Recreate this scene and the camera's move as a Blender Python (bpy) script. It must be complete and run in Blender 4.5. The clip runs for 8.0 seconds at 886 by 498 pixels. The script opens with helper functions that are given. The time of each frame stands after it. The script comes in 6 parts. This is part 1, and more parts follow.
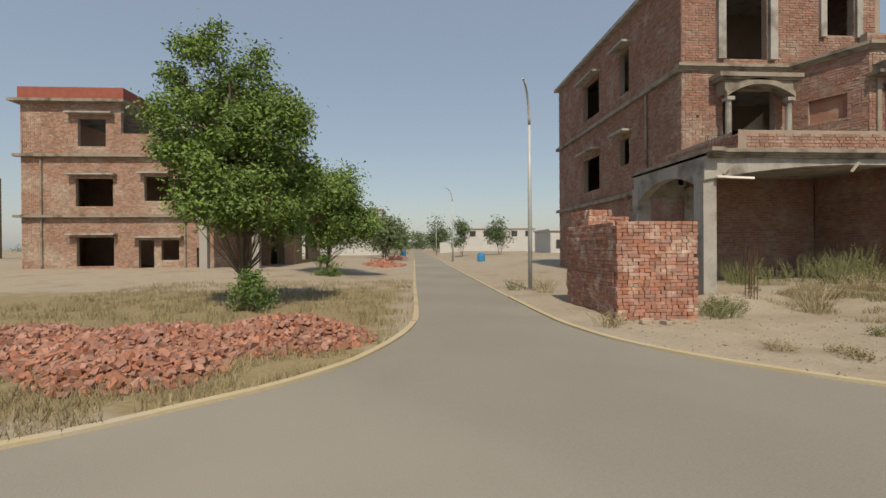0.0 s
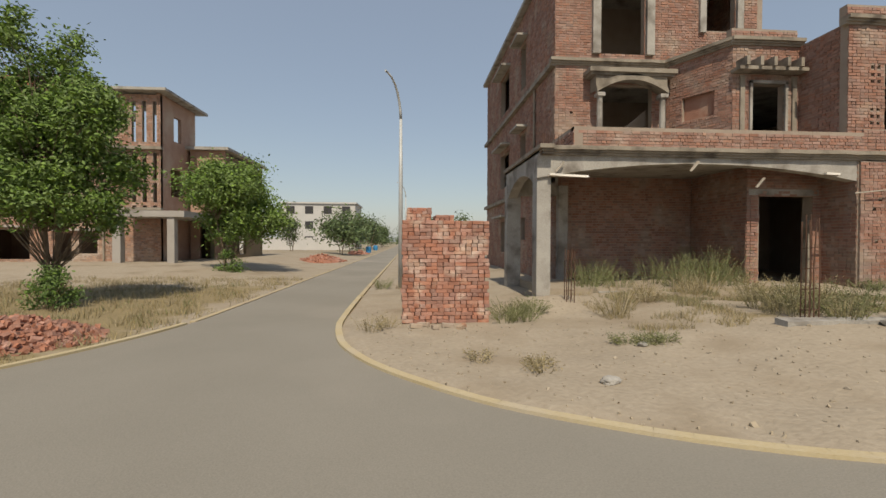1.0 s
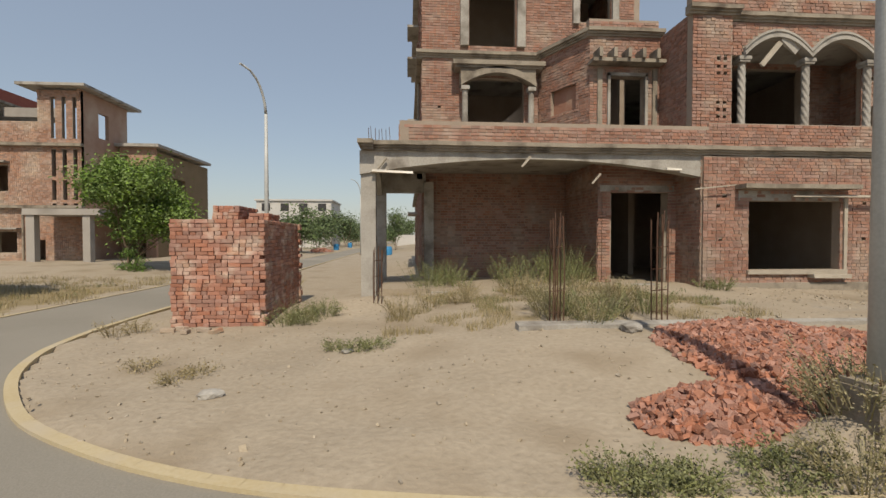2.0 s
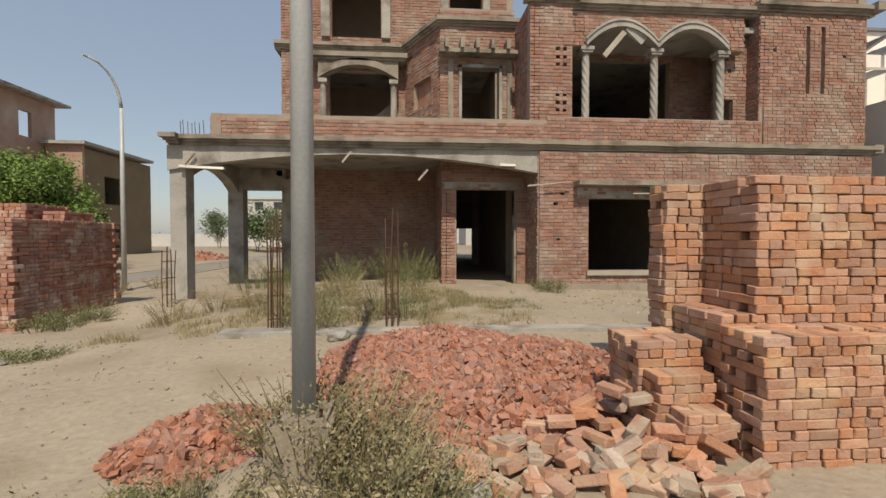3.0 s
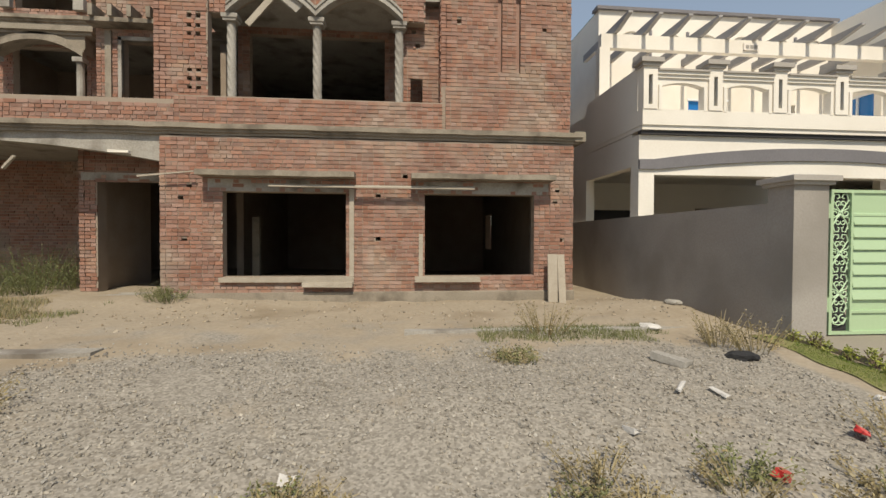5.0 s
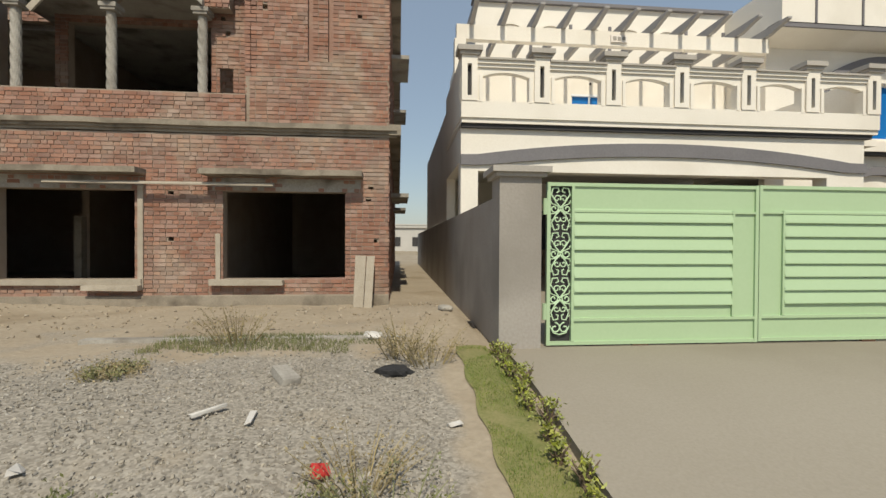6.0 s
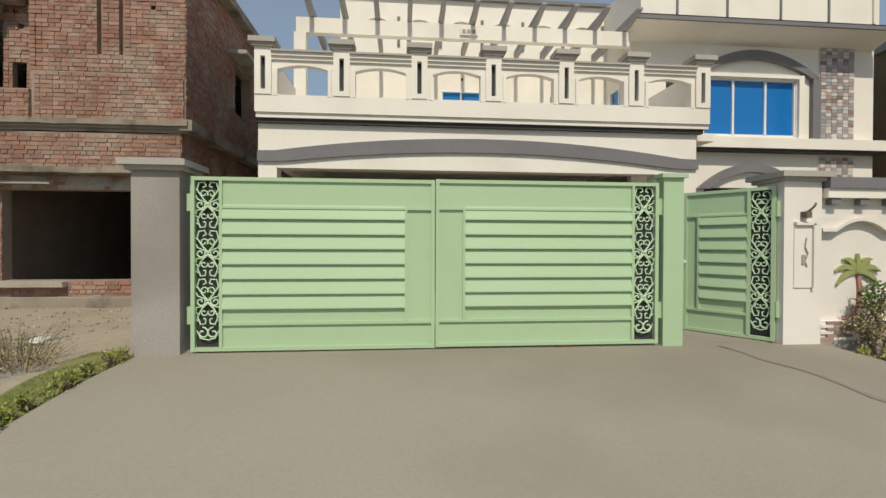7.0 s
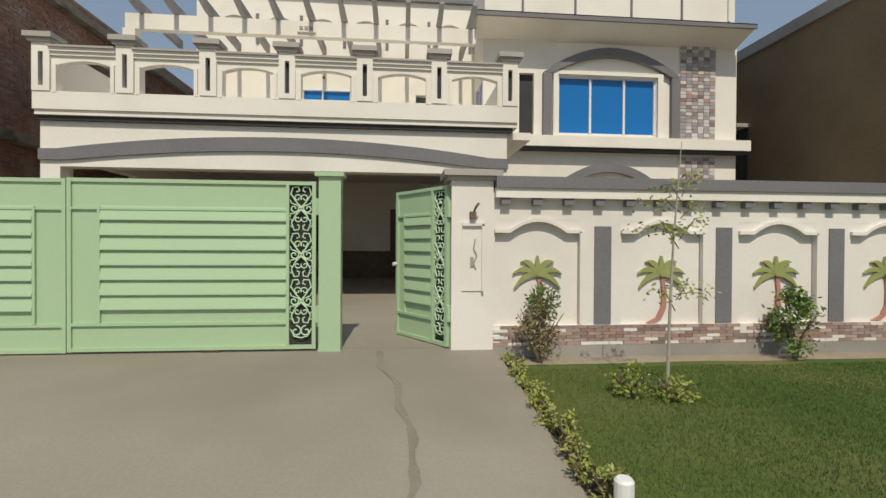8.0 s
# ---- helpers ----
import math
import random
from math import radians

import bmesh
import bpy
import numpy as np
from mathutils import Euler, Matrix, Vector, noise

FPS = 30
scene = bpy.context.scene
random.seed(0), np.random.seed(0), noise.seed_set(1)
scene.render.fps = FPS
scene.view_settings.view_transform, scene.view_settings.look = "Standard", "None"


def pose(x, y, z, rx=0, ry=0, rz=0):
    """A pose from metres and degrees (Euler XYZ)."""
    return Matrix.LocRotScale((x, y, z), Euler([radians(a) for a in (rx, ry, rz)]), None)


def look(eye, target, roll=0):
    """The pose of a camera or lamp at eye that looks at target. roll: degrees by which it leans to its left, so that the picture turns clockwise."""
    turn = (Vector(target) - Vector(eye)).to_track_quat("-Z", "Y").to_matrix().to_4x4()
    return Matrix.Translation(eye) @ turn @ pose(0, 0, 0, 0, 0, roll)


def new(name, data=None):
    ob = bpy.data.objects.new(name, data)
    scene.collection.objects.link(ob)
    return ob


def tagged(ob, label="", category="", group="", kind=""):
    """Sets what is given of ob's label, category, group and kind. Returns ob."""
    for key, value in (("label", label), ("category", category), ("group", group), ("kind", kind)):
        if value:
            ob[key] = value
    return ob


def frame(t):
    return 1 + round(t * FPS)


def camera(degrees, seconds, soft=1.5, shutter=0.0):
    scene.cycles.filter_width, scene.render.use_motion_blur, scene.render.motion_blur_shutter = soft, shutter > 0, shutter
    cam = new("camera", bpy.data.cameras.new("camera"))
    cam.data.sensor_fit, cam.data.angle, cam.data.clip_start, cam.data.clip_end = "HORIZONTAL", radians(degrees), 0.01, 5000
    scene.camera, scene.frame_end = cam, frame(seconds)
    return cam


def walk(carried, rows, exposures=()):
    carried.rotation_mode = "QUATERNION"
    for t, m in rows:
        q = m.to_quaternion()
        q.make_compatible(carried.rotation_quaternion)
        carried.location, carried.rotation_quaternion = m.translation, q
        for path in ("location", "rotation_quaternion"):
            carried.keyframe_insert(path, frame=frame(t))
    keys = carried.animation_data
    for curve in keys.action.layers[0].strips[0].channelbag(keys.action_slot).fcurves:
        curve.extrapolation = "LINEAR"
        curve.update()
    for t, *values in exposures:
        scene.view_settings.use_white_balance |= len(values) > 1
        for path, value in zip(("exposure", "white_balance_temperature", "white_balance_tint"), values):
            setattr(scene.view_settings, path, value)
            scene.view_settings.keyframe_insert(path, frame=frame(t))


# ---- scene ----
cam = camera(88.0, 8.0, soft=1.5)
PATH = [
    (0, (-3.19, -1.218, 1.459), (-3.06, 0.778, 1.448), -0.4),
    (0.5, (-0.915, -1.27, 1.525), (-0.783, 0.726, 1.498), -0.1),
    (1, (1.21, -1.091, 1.532), (1.359, 0.904, 1.5), 0.2),
    (1.5, (3.389, -1.04, 1.576), (3.539, 0.954, 1.534), 0.1),
    (3, (9.915, -0.749, 1.613), (10.08, 1.243, 1.561), 0.0),
    (3.5, (11.957, -0.567, 1.662), (12.119, 1.426, 1.601), 0.2),
    (4, (14.132, -0.304, 1.644), (14.281, 1.69, 1.587), 0.2),
    (5.5, (20.103, 0.455, 1.542), (20.312, 2.444, 1.511), 0.2),
    (6, (22.238, 0.551, 1.529), (22.431, 2.542, 1.504), 0.3),
    (6.5, (24.376, 0.565, 1.529), (24.555, 2.557, 1.505), 0.2),
    (7, (26.471, 0.562, 1.517), (26.651, 2.553, 1.497), 0.2),
    (7.5, (28.577, 0.47, 1.526), (28.759, 2.461, 1.509), 0.2),
    (8, (30.715, 0.406, 1.545), (30.897, 2.398, 1.527), 0.3),
]
walk(cam, [(t, look(eye, target, roll)) for t, eye, target, roll in PATH], [(0.0, 0.09, 7200, 9), (3.0, 0.17, 7150, 10), (4.0, 0.2, 7150, 10), (5.5, 0.17, 7050, 6), (6.5, 0.03, 6850, 5), (8.0, -0.15, 6750, 5)])

# ---- world, sun, exposure ----
world = bpy.data.worlds.new("world")
scene.world = world
world.use_nodes = True
wn, wl = world.node_tree.nodes, world.node_tree.links
sky = wn.new("ShaderNodeTexSky")
sky.sky_type, sky.sun_disc = "NISHITA", False
sky.sun_elevation, sky.sun_rotation = radians(52), radians(180)
sky.dust_density, sky.air_density, sky.ozone_density = 1.0, 1.2, 1.2
haze = wn.new("ShaderNodeMix")
haze.data_type = "RGBA"
haze.inputs[0].default_value = 0.55
haze.inputs[7].default_value = (2.6, 3.15, 4.2, 1)
wl.new(sky.outputs["Color"], haze.inputs[6])
wl.new(haze.outputs[2], wn["Background"].inputs["Color"])
wn["Background"].inputs["Strength"].default_value = 0.115
sun = new("sun", bpy.data.lights.new("sun", "SUN"))
sun.data.energy, sun.data.angle, sun.data.color = 3.5, radians(0.6), (1.0, 0.92, 0.80)
sun.matrix_world = look((-0.005 * 60, -0.62 * 60, 0.79 * 60), (0, 0, 0))


# ---- materials ----
def material(name, c1, c2, rough=0.85, scale=3.0, fine=40.0, bump=0.15, metal=0.0, vary=0.0, stain=None, spec=0.3):
    """Two colours mixed by a broad and a fine noise, with relief; vary: brightness from piece to piece."""
    m = bpy.data.materials.new(name)
    m.use_nodes = True
    n, l = m.node_tree.nodes, m.node_tree.links
    b = n["Principled BSDF"]
    b.inputs["Roughness"].default_value, b.inputs["Metallic"].default_value = rough, metal
    b.inputs["Specular IOR Level"].default_value = spec
    geo = n.new("ShaderNodeNewGeometry")
    big, small = n.new("ShaderNodeTexNoise"), n.new("ShaderNodeTexNoise")
    big.inputs["Scale"].default_value, small.inputs["Scale"].default_value = scale, fine
    big.inputs["Detail"].default_value, small.inputs["Detail"].default_value = 5, 6
    l.new(geo.outputs["Position"], big.inputs["Vector"])
    l.new(geo.outputs["Position"], small.inputs["Vector"])
    add = n.new("ShaderNodeMath")
    add.operation = "ADD"
    l.new(big.outputs["Fac"], add.inputs[0])
    l.new(small.outputs["Fac"], add.inputs[1])
    span = n.new("ShaderNodeMapRange")
    span.inputs["From Min"].default_value, span.inputs["From Max"].default_value = 0.7, 1.3
    l.new(add.outputs[0], span.inputs["Value"])
    mix = n.new("ShaderNodeMix")
    mix.data_type = "RGBA"
    mix.inputs[6].default_value, mix.inputs[7].default_value = (*c1, 1), (*c2, 1)
    l.new(span.outputs[0], mix.inputs[0])
    out = mix.outputs[2]
    if stain:
        blot, ramp, m2 = n.new("ShaderNodeTexNoise"), n.new("ShaderNodeMapRange"), n.new("ShaderNodeMix")
        blot.inputs["Scale"].default_value, blot.inputs["Detail"].default_value = stain[1], 7
        ramp.inputs["From Min"].default_value, ramp.inputs["From Max"].default_value = 0.5, 0.7
        m2.data_type = "RGBA"
        m2.inputs[7].default_value = (*stain[0], 1)
        l.new(geo.outputs["Position"], blot.inputs["Vector"])
        l.new(blot.outputs["Fac"], ramp.inputs["Value"])
        l.new(ramp.outputs[0], m2.inputs[0])
        l.new(out, m2.inputs[6])
        out = m2.outputs[2]
    if vary:
        info, s, wave = n.new("ShaderNodeObjectInfo"), n.new("ShaderNodeMath"), n.new("ShaderNodeMath")
        s.operation, wave.operation = "ADD", "FRACT"
        l.new(info.outputs["Random"], s.inputs[0])
        l.new(geo.outputs["Random Per Island"], s.inputs[1])
        l.new(s.outputs[0], wave.inputs[0])
        r, hsv = n.new("ShaderNodeMapRange"), n.new("ShaderNodeHueSaturation")
        r.inputs["To Min"].default_value, r.inputs["To Max"].default_value = 1 - vary, 1 + vary
        l.new(wave.outputs[0], r.inputs["Value"])
        l.new(r.outputs[0], hsv.inputs["Value"])
        turn, f2, r2 = n.new("ShaderNodeMath"), n.new("ShaderNodeMath"), n.new("ShaderNodeMapRange")
        turn.operation, f2.operation = "MULTIPLY", "FRACT"
        turn.inputs[1].default_value = 7.3
        l.new(wave.outputs[0], turn.inputs[0])
        l.new(turn.outputs[0], f2.inputs[0])
        l.new(f2.outputs[0], r2.inputs["Value"])
        r2.inputs["To Min"].default_value, r2.inputs["To Max"].default_value = 1 - vary * 0.9, 1 + vary * 0.5
        l.new(r2.outputs[0], hsv.inputs["Saturation"])
        l.new(out, hsv.inputs["Color"])
        out = hsv.outputs["Color"]
    l.new(out, b.inputs["Base Color"])
    if bump:
        bp = n.new("ShaderNodeBump")
        bp.inputs["Strength"].default_value, bp.inputs["Distance"].default_value = bump, 0.02
        l.new(small.outputs["Fac"], bp.inputs["Height"])
        l.new(bp.outputs[0], b.inputs["Normal"])
    return m


def ground_material():
    """Sandy soil, with gravel and dry grass where the attribute 'zone' says so."""
    m = material("sandy_soil", (0.29, 0.242, 0.18), (0.385, 0.327, 0.25), 0.95, 0.6, 14.0, 0.8, stain=((0.25, 0.2, 0.14), 0.6))
    n, l = m.node_tree.nodes, m.node_tree.links
    b = n["Principled BSDF"]
    src = b.inputs["Base Color"].links[0].from_socket
    at, sep = n.new("ShaderNodeVertexColor"), n.new("ShaderNodeSeparateColor")
    at.layer_name = "zone"
    l.new(at.outputs["Color"], sep.inputs["Color"])
    geo = n.new("ShaderNodeNewGeometry")
    vor = n.new("ShaderNodeTexVoronoi")
    vor.inputs["Scale"].default_value = 48
    l.new(geo.outputs["Position"], vor.inputs["Vector"])
    hsv = n.new("ShaderNodeSeparateColor")
    l.new(vor.outputs["Color"], hsv.inputs["Color"])
    grey = n.new("ShaderNodeMix")
    grey.data_type = "RGBA"
    grey.inputs[6].default_value, grey.inputs[7].default_value = (0.185, 0.165, 0.137, 1), (0.36, 0.33, 0.283, 1)
    l.new(hsv.outputs[0], grey.inputs[0])
    ns = n.new("ShaderNodeTexNoise")
    ns.inputs["Scale"].default_value, ns.inputs["Detail"].default_value = 1.5, 8
    l.new(geo.outputs["Position"], ns.inputs["Vector"])

    def masked(channel):
        a, c = n.new("ShaderNodeMath"), n.new("ShaderNodeMapRange")
        a.operation = "ADD"
        l.new(sep.outputs[channel], a.inputs[0])
        l.new(ns.outputs["Fac"], a.inputs[1])
        c.inputs["From Min"].default_value, c.inputs["From Max"].default_value = 0.9, 1.15
        l.new(a.outputs[0], c.inputs["Value"])
        return c.outputs[0]

    m1, m2 = n.new("ShaderNodeMix"), n.new("ShaderNodeMix")
    m1.data_type = m2.data_type = "RGBA"
    l.new(masked(0), m1.inputs[0])
    l.new(src, m1.inputs[6])
    l.new(grey.outputs[2], m1.inputs[7])
    l.new(masked(1), m2.inputs[0])
    l.new(m1.outputs[2], m2.inputs[6])
    straw, fleck = n.new("ShaderNodeMix"), n.new("ShaderNodeTexNoise")
    straw.data_type = "RGBA"
    fleck.inputs["Scale"].default_value, fleck.inputs["Detail"].default_value = 14, 8
    l.new(geo.outputs["Position"], fleck.inputs["Vector"])
    straw.inputs[6].default_value, straw.inputs[7].default_value = (0.15, 0.115, 0.055, 1), (0.34, 0.27, 0.155, 1)
    l.new(fleck.outputs["Fac"], straw.inputs[0])
    l.new(straw.outputs[2], m2.inputs[7])
    l.new(m2.outputs[2], b.inputs["Base Color"])
    return m


def leaf_material(name, c1, c2):
    m = material(name, c1, c2, 0.6, 0.8, 9.0, 0.0, vary=0.24, spec=0.25)
    b = m.node_tree.nodes["Principled BSDF"]
    b.inputs["Transmission Weight"].default_value = 0.0
    b.inputs["Subsurface Weight"].default_value = 0.0
    return m


def glass_material():
    m = bpy.data.materials.new("blue_tinted_glass")
    m.use_nodes = True
    b = m.node_tree.nodes["Principled BSDF"]
    b.inputs["Base Color"].default_value = (0.012, 0.155, 0.46, 1)
    b.inputs["Roughness"].default_value, b.inputs["Specular IOR Level"].default_value = 0.08, 0.4
    return m


M_GROUND = ground_material()
M_ROAD = material("asphalt", (0.205, 0.188, 0.156), (0.265, 0.244, 0.206), 0.9, 0.25, 60, 0.25, stain=((0.29, 0.262, 0.22), 0.18))
M_KERB = material("kerb_yellow", (0.43, 0.345, 0.20), (0.48, 0.405, 0.265), 0.8, 1.2, 25, 0.2, stain=((0.45, 0.385, 0.28), 1.4))
M_KERBW = material("kerb_worn", (0.46, 0.37, 0.22), (0.40, 0.33, 0.23), 0.85, 1.0, 25, 0.2, stain=((0.35, 0.28, 0.19), 1.0))
M_BRICK = material("fired_brick", (0.37, 0.178, 0.105), (0.46, 0.262, 0.17), 0.92, 5, 45, 0.5, vary=0.2, stain=((0.50, 0.345, 0.225), 2.2))
M_OLDBRICK = material("dusty_stacked_brick", (0.30, 0.135, 0.093), (0.39, 0.205, 0.148), 0.92, 4, 45, 0.5, vary=0.22, stain=((0.50, 0.37, 0.29), 3.0))
M_PALEBRICK = material("mortar_caked_brick", (0.36, 0.27, 0.20), (0.47, 0.385, 0.30), 0.95, 6, 45, 0.5, vary=0.2, stain=((0.38, 0.21, 0.14), 5.0))
M_BAT = material("broken_brick", (0.30, 0.138, 0.094), (0.39, 0.195, 0.135), 0.95, 8, 60, 0.4, vary=0.24)
M_WBRICK = material("wall_brick", (0.265, 0.136, 0.098), (0.335, 0.198, 0.15), 0.92, 2.2, 50, 0.5, vary=0.2, stain=((0.35, 0.262, 0.205), 1.1))
M_MORTAR = material("mortar", (0.27, 0.215, 0.17), (0.36, 0.30, 0.245), 0.95, 2, 50, 0.4)
M_CONC = material("raw_concrete", (0.28, 0.262, 0.232), (0.42, 0.398, 0.36), 0.9, 1.5, 35, 0.3, stain=((0.17, 0.15, 0.128), 1.7))
M_MOULD = material("old_moulding", (0.225, 0.195, 0.155), (0.33, 0.29, 0.235), 0.92, 2.0, 35, 0.4, stain=((0.115, 0.095, 0.075), 1.9))
M_WHITE = material("cream_paint", (0.76, 0.715, 0.64), (0.82, 0.78, 0.71), 0.7, 0.7, 30, 0.04, stain=((0.70, 0.655, 0.58), 0.5))
M_PINKW = material("offwhite_paint", (0.74, 0.69, 0.64), (0.80, 0.755, 0.71), 0.75, 0.9, 40, 0.05, stain=((0.69, 0.635, 0.58), 0.6))
M_GREY = material("grey_paint", (0.155, 0.15, 0.16), (0.20, 0.193, 0.205), 0.7, 1.0, 30, 0.05)
M_DARK = material("near_black", (0.035, 0.034, 0.036), (0.055, 0.053, 0.055), 0.7, 1.0, 30, 0.05)
M_PLASTER = material("cement_plaster", (0.30, 0.275, 0.25), (0.37, 0.345, 0.315), 0.92, 0.9, 30, 0.15, stain=((0.25, 0.23, 0.205), 0.6))
M_DRIVE = material("driveway_concrete", (0.265, 0.235, 0.19), (0.31, 0.278, 0.23), 0.9, 0.4, 40, 0.15, stain=((0.235, 0.205, 0.165), 0.3))
M_GREEN = material("mint_green_enamel", (0.385, 0.525, 0.325), (0.41, 0.55, 0.35), 0.38, 1.0, 30, 0.02, spec=0.5)
M_GALV = material("galvanised_steel", (0.40, 0.41, 0.40), (0.50, 0.51, 0.50), 0.5, 3, 40, 0.05, metal=0.1)
M_RUST = material("rusty_steel", (0.07, 0.04, 0.028), (0.13, 0.07, 0.045), 0.9, 10, 60, 0.2)
M_BARK = material("bark", (0.13, 0.095, 0.065), (0.21, 0.16, 0.115), 0.95, 5, 40, 0.5)
M_LEAF = leaf_material("tree_leaf", (0.105, 0.18, 0.034), (0.18, 0.265, 0.062))
M_LEAF2 = leaf_material("shrub_leaf", (0.075, 0.14, 0.03), (0.14, 0.21, 0.05))
M_YELLOWLEAF = leaf_material("hedge_leaf", (0.21, 0.25, 0.045), (0.34, 0.35, 0.085))
M_DRY = leaf_material("dry_weed", (0.24, 0.195, 0.10), (0.33, 0.27, 0.15))
M_WEED = leaf_material("green_weed", (0.125, 0.145, 0.055), (0.23, 0.225, 0.105))
M_WISP = leaf_material("olive_weed", (0.185, 0.165, 0.08), (0.29, 0.25, 0.14))
M_LAWN = material("lawn_grass", (0.052, 0.112, 0.016), (0.135, 0.175, 0.038), 0.6, 0.45, 9.0, 0.0, vary=0.22, stain=((0.165, 0.175, 0.055), 0.45), spec=0.3)
M_TURF = material("turf_soil", (0.05, 0.092, 0.016), (0.115, 0.14, 0.034), 0.95, 0.45, 60, 0.4, stain=((0.16, 0.15, 0.055), 0.5))
M_STRIP = leaf_material("strip_grass", (0.12, 0.185, 0.035), (0.24, 0.27, 0.07))
M_GLASS = glass_material()
M_ALU = material("white_aluminium", (0.72, 0.73, 0.74), (0.76, 0.77, 0.78), 0.4, 3, 30, 0.0)
M_WOOD = material("weathered_wood", (0.33, 0.29, 0.235), (0.43, 0.385, 0.32), 0.9, 4, 40, 0.2)
M_STONE = material("stone_chip", (0.225, 0.202, 0.168), (0.37, 0.34, 0.293), 0.9, 10, 60, 0.2, vary=0.35)
M_TILE = material("wall_tile", (0.29, 0.19, 0.16), (0.40, 0.29, 0.25), 0.45, 6, 40, 0.1, vary=0.35)
M_PALMG = material("palm_green_paint", (0.27, 0.29, 0.105), (0.33, 0.345, 0.14), 0.7, 3, 30, 0.05)
M_PALMT = material("palm_trunk_paint", (0.42, 0.20, 0.16), (0.48, 0.25, 0.20), 0.7, 3, 30, 0.05)
M_BROWN = material("brown_plaster", (0.185, 0.135, 0.078), (0.24, 0.18, 0.11), 0.92, 0.8, 25, 0.15)
M_BLUE = material("blue_plastic", (0.03, 0.20, 0.42), (0.05, 0.26, 0.50), 0.5, 3, 30, 0.0)
M_PLASTIC = material("white_plastic", (0.72, 0.71, 0.69), (0.80, 0.79, 0.77), 0.5, 3, 30, 0.0)
M_RED = material("red_wrapper", (0.45, 0.03, 0.03), (0.55, 0.06, 0.05), 0.4, 3, 30, 0.0)
M_BLACK = material("black_fabric", (0.02, 0.02, 0.022), (0.04, 0.04, 0.042), 0.9, 3, 30, 0.2)
M_FAR = material("far_white_wall", (0.46, 0.45, 0.43), (0.54, 0.525, 0.50), 0.9, 0.5, 5, 0.0)
M_FARLEAF = leaf_material("far_leaf", (0.075, 0.12, 0.045), (0.13, 0.17, 0.075))
M_PAPER = material("dusty_paper", (0.50, 0.48, 0.45), (0.60, 0.58, 0.55), 0.8, 5, 40, 0.1)
M_SBED = material("thin_turf", (0.15, 0.165, 0.055), (0.26, 0.23, 0.11), 0.95, 3, 40, 0.4)
M_CAP = material("cap_grey", (0.36, 0.335, 0.305), (0.44, 0.41, 0.375), 0.8, 1.0, 30, 0.05)
M_PEBBLE = material("dusty_pebble", (0.27, 0.225, 0.165), (0.37, 0.315, 0.24), 0.95, 8, 50, 0.2, vary=0.2)
M_REDPAR = material("red_parapet_brick", (0.26, 0.075, 0.055), (0.32, 0.11, 0.08), 0.9, 3, 40, 0.2)


# ---- mesh helpers ----
class Mesh:
    """Vertices and faces gathered for one mesh."""

    def __init__(self):
        self.v, self.f = [], []

    def add(self, verts, faces):
        k = len(self.v)
        self.v.extend(verts)
        self.f.extend([tuple(i + k for i in f) for f in faces])
        return self

    def box(self, x0, x1, y0, y1, z0, z1, j=0.0):
        v = [(x, y, z) for z in (z0, z1) for y in (y0, y1) for x in (x0, x1)]
        if j:
            v = [(a + random.uniform(-j, j), b + random.uniform(-j, j), c + random.uniform(-j, j)) for a, b, c in v]
        return self.add(v, BOXF)

    def slab(self, m, sx, sy, sz, j=0.0):
        """A box of that size, centred, under the matrix m, its corners jittered."""
        v = []
        for z in (-sz / 2, sz / 2):
            for y in (-sy / 2, sy / 2):
                for x in (-sx / 2, sx / 2):
                    p = m @ Vector((x + random.uniform(-j, j), y + random.uniform(-j, j), z + random.uniform(-j, j)))
                    v.append(tuple(p))
        return self.add(v, BOXF)

    def tube(self, points, radii, n=8, cap=True):
        pts = [Vector(p) for p in points]
        if not isinstance(radii, (list, tuple)):
            radii = [radii] * len(pts)
        k = len(self.v)
        for i, p in enumerate(pts):
            d = (pts[min(i + 1, len(pts) - 1)] - pts[max(i - 1, 0)]).normalized()
            u = d.cross(Vector((0, 1, 0)) if abs(d.y) < 0.9 else Vector((1, 0, 0))).normalized()
            w = d.cross(u)
            for a in range(n):
                t = 2 * math.pi * a / n
                self.v.append(tuple(p + (u * math.cos(t) + w * math.sin(t)) * radii[i]))
        for i in range(len(pts) - 1):
            for a in range(n):
                b = (a + 1) % n
                self.f.append((k + i * n + a, k + i * n + b, k + (i + 1) * n + b, k + (i + 1) * n + a))
        if cap:
            self.f.append(tuple(k + a for a in reversed(range(n))))
            self.f.append(tuple(k + (len(pts) - 1) * n + a for a in range(n)))
        return self

    def strip(self, low, high, y0, y1):
        """A solid between two curves of (x, z), from y0 (front) to y1."""
        n, k = len(low), len(self.v)
        for y in (y0, y1):
            self.v.extend([(x, y, z) for x, z in low])
            self.v.extend([(x, y, z) for x, z in high])
        for i in range(n - 1):
            a, b, c, d = k + i, k + i + 1, k + n + i + 1, k + n + i
            s = 2 * n
            self.f += [(a, b, c, d), (b + s, a + s, d + s, c + s), (d, c, c + s, d + s), (b, a, a + s, b + s)]
        e = n - 1
        self.f += [(k, k + n, k + 3 * n, k + 2 * n), (k + n + e, k + e, k + 2 * n + e, k + 3 * n + e)]
        return self


BOXF = [(0, 2, 3, 1), (4, 5, 7, 6), (0, 1, 5, 4), (2, 6, 7, 3), (0, 4, 6, 2), (1, 3, 7, 5)]


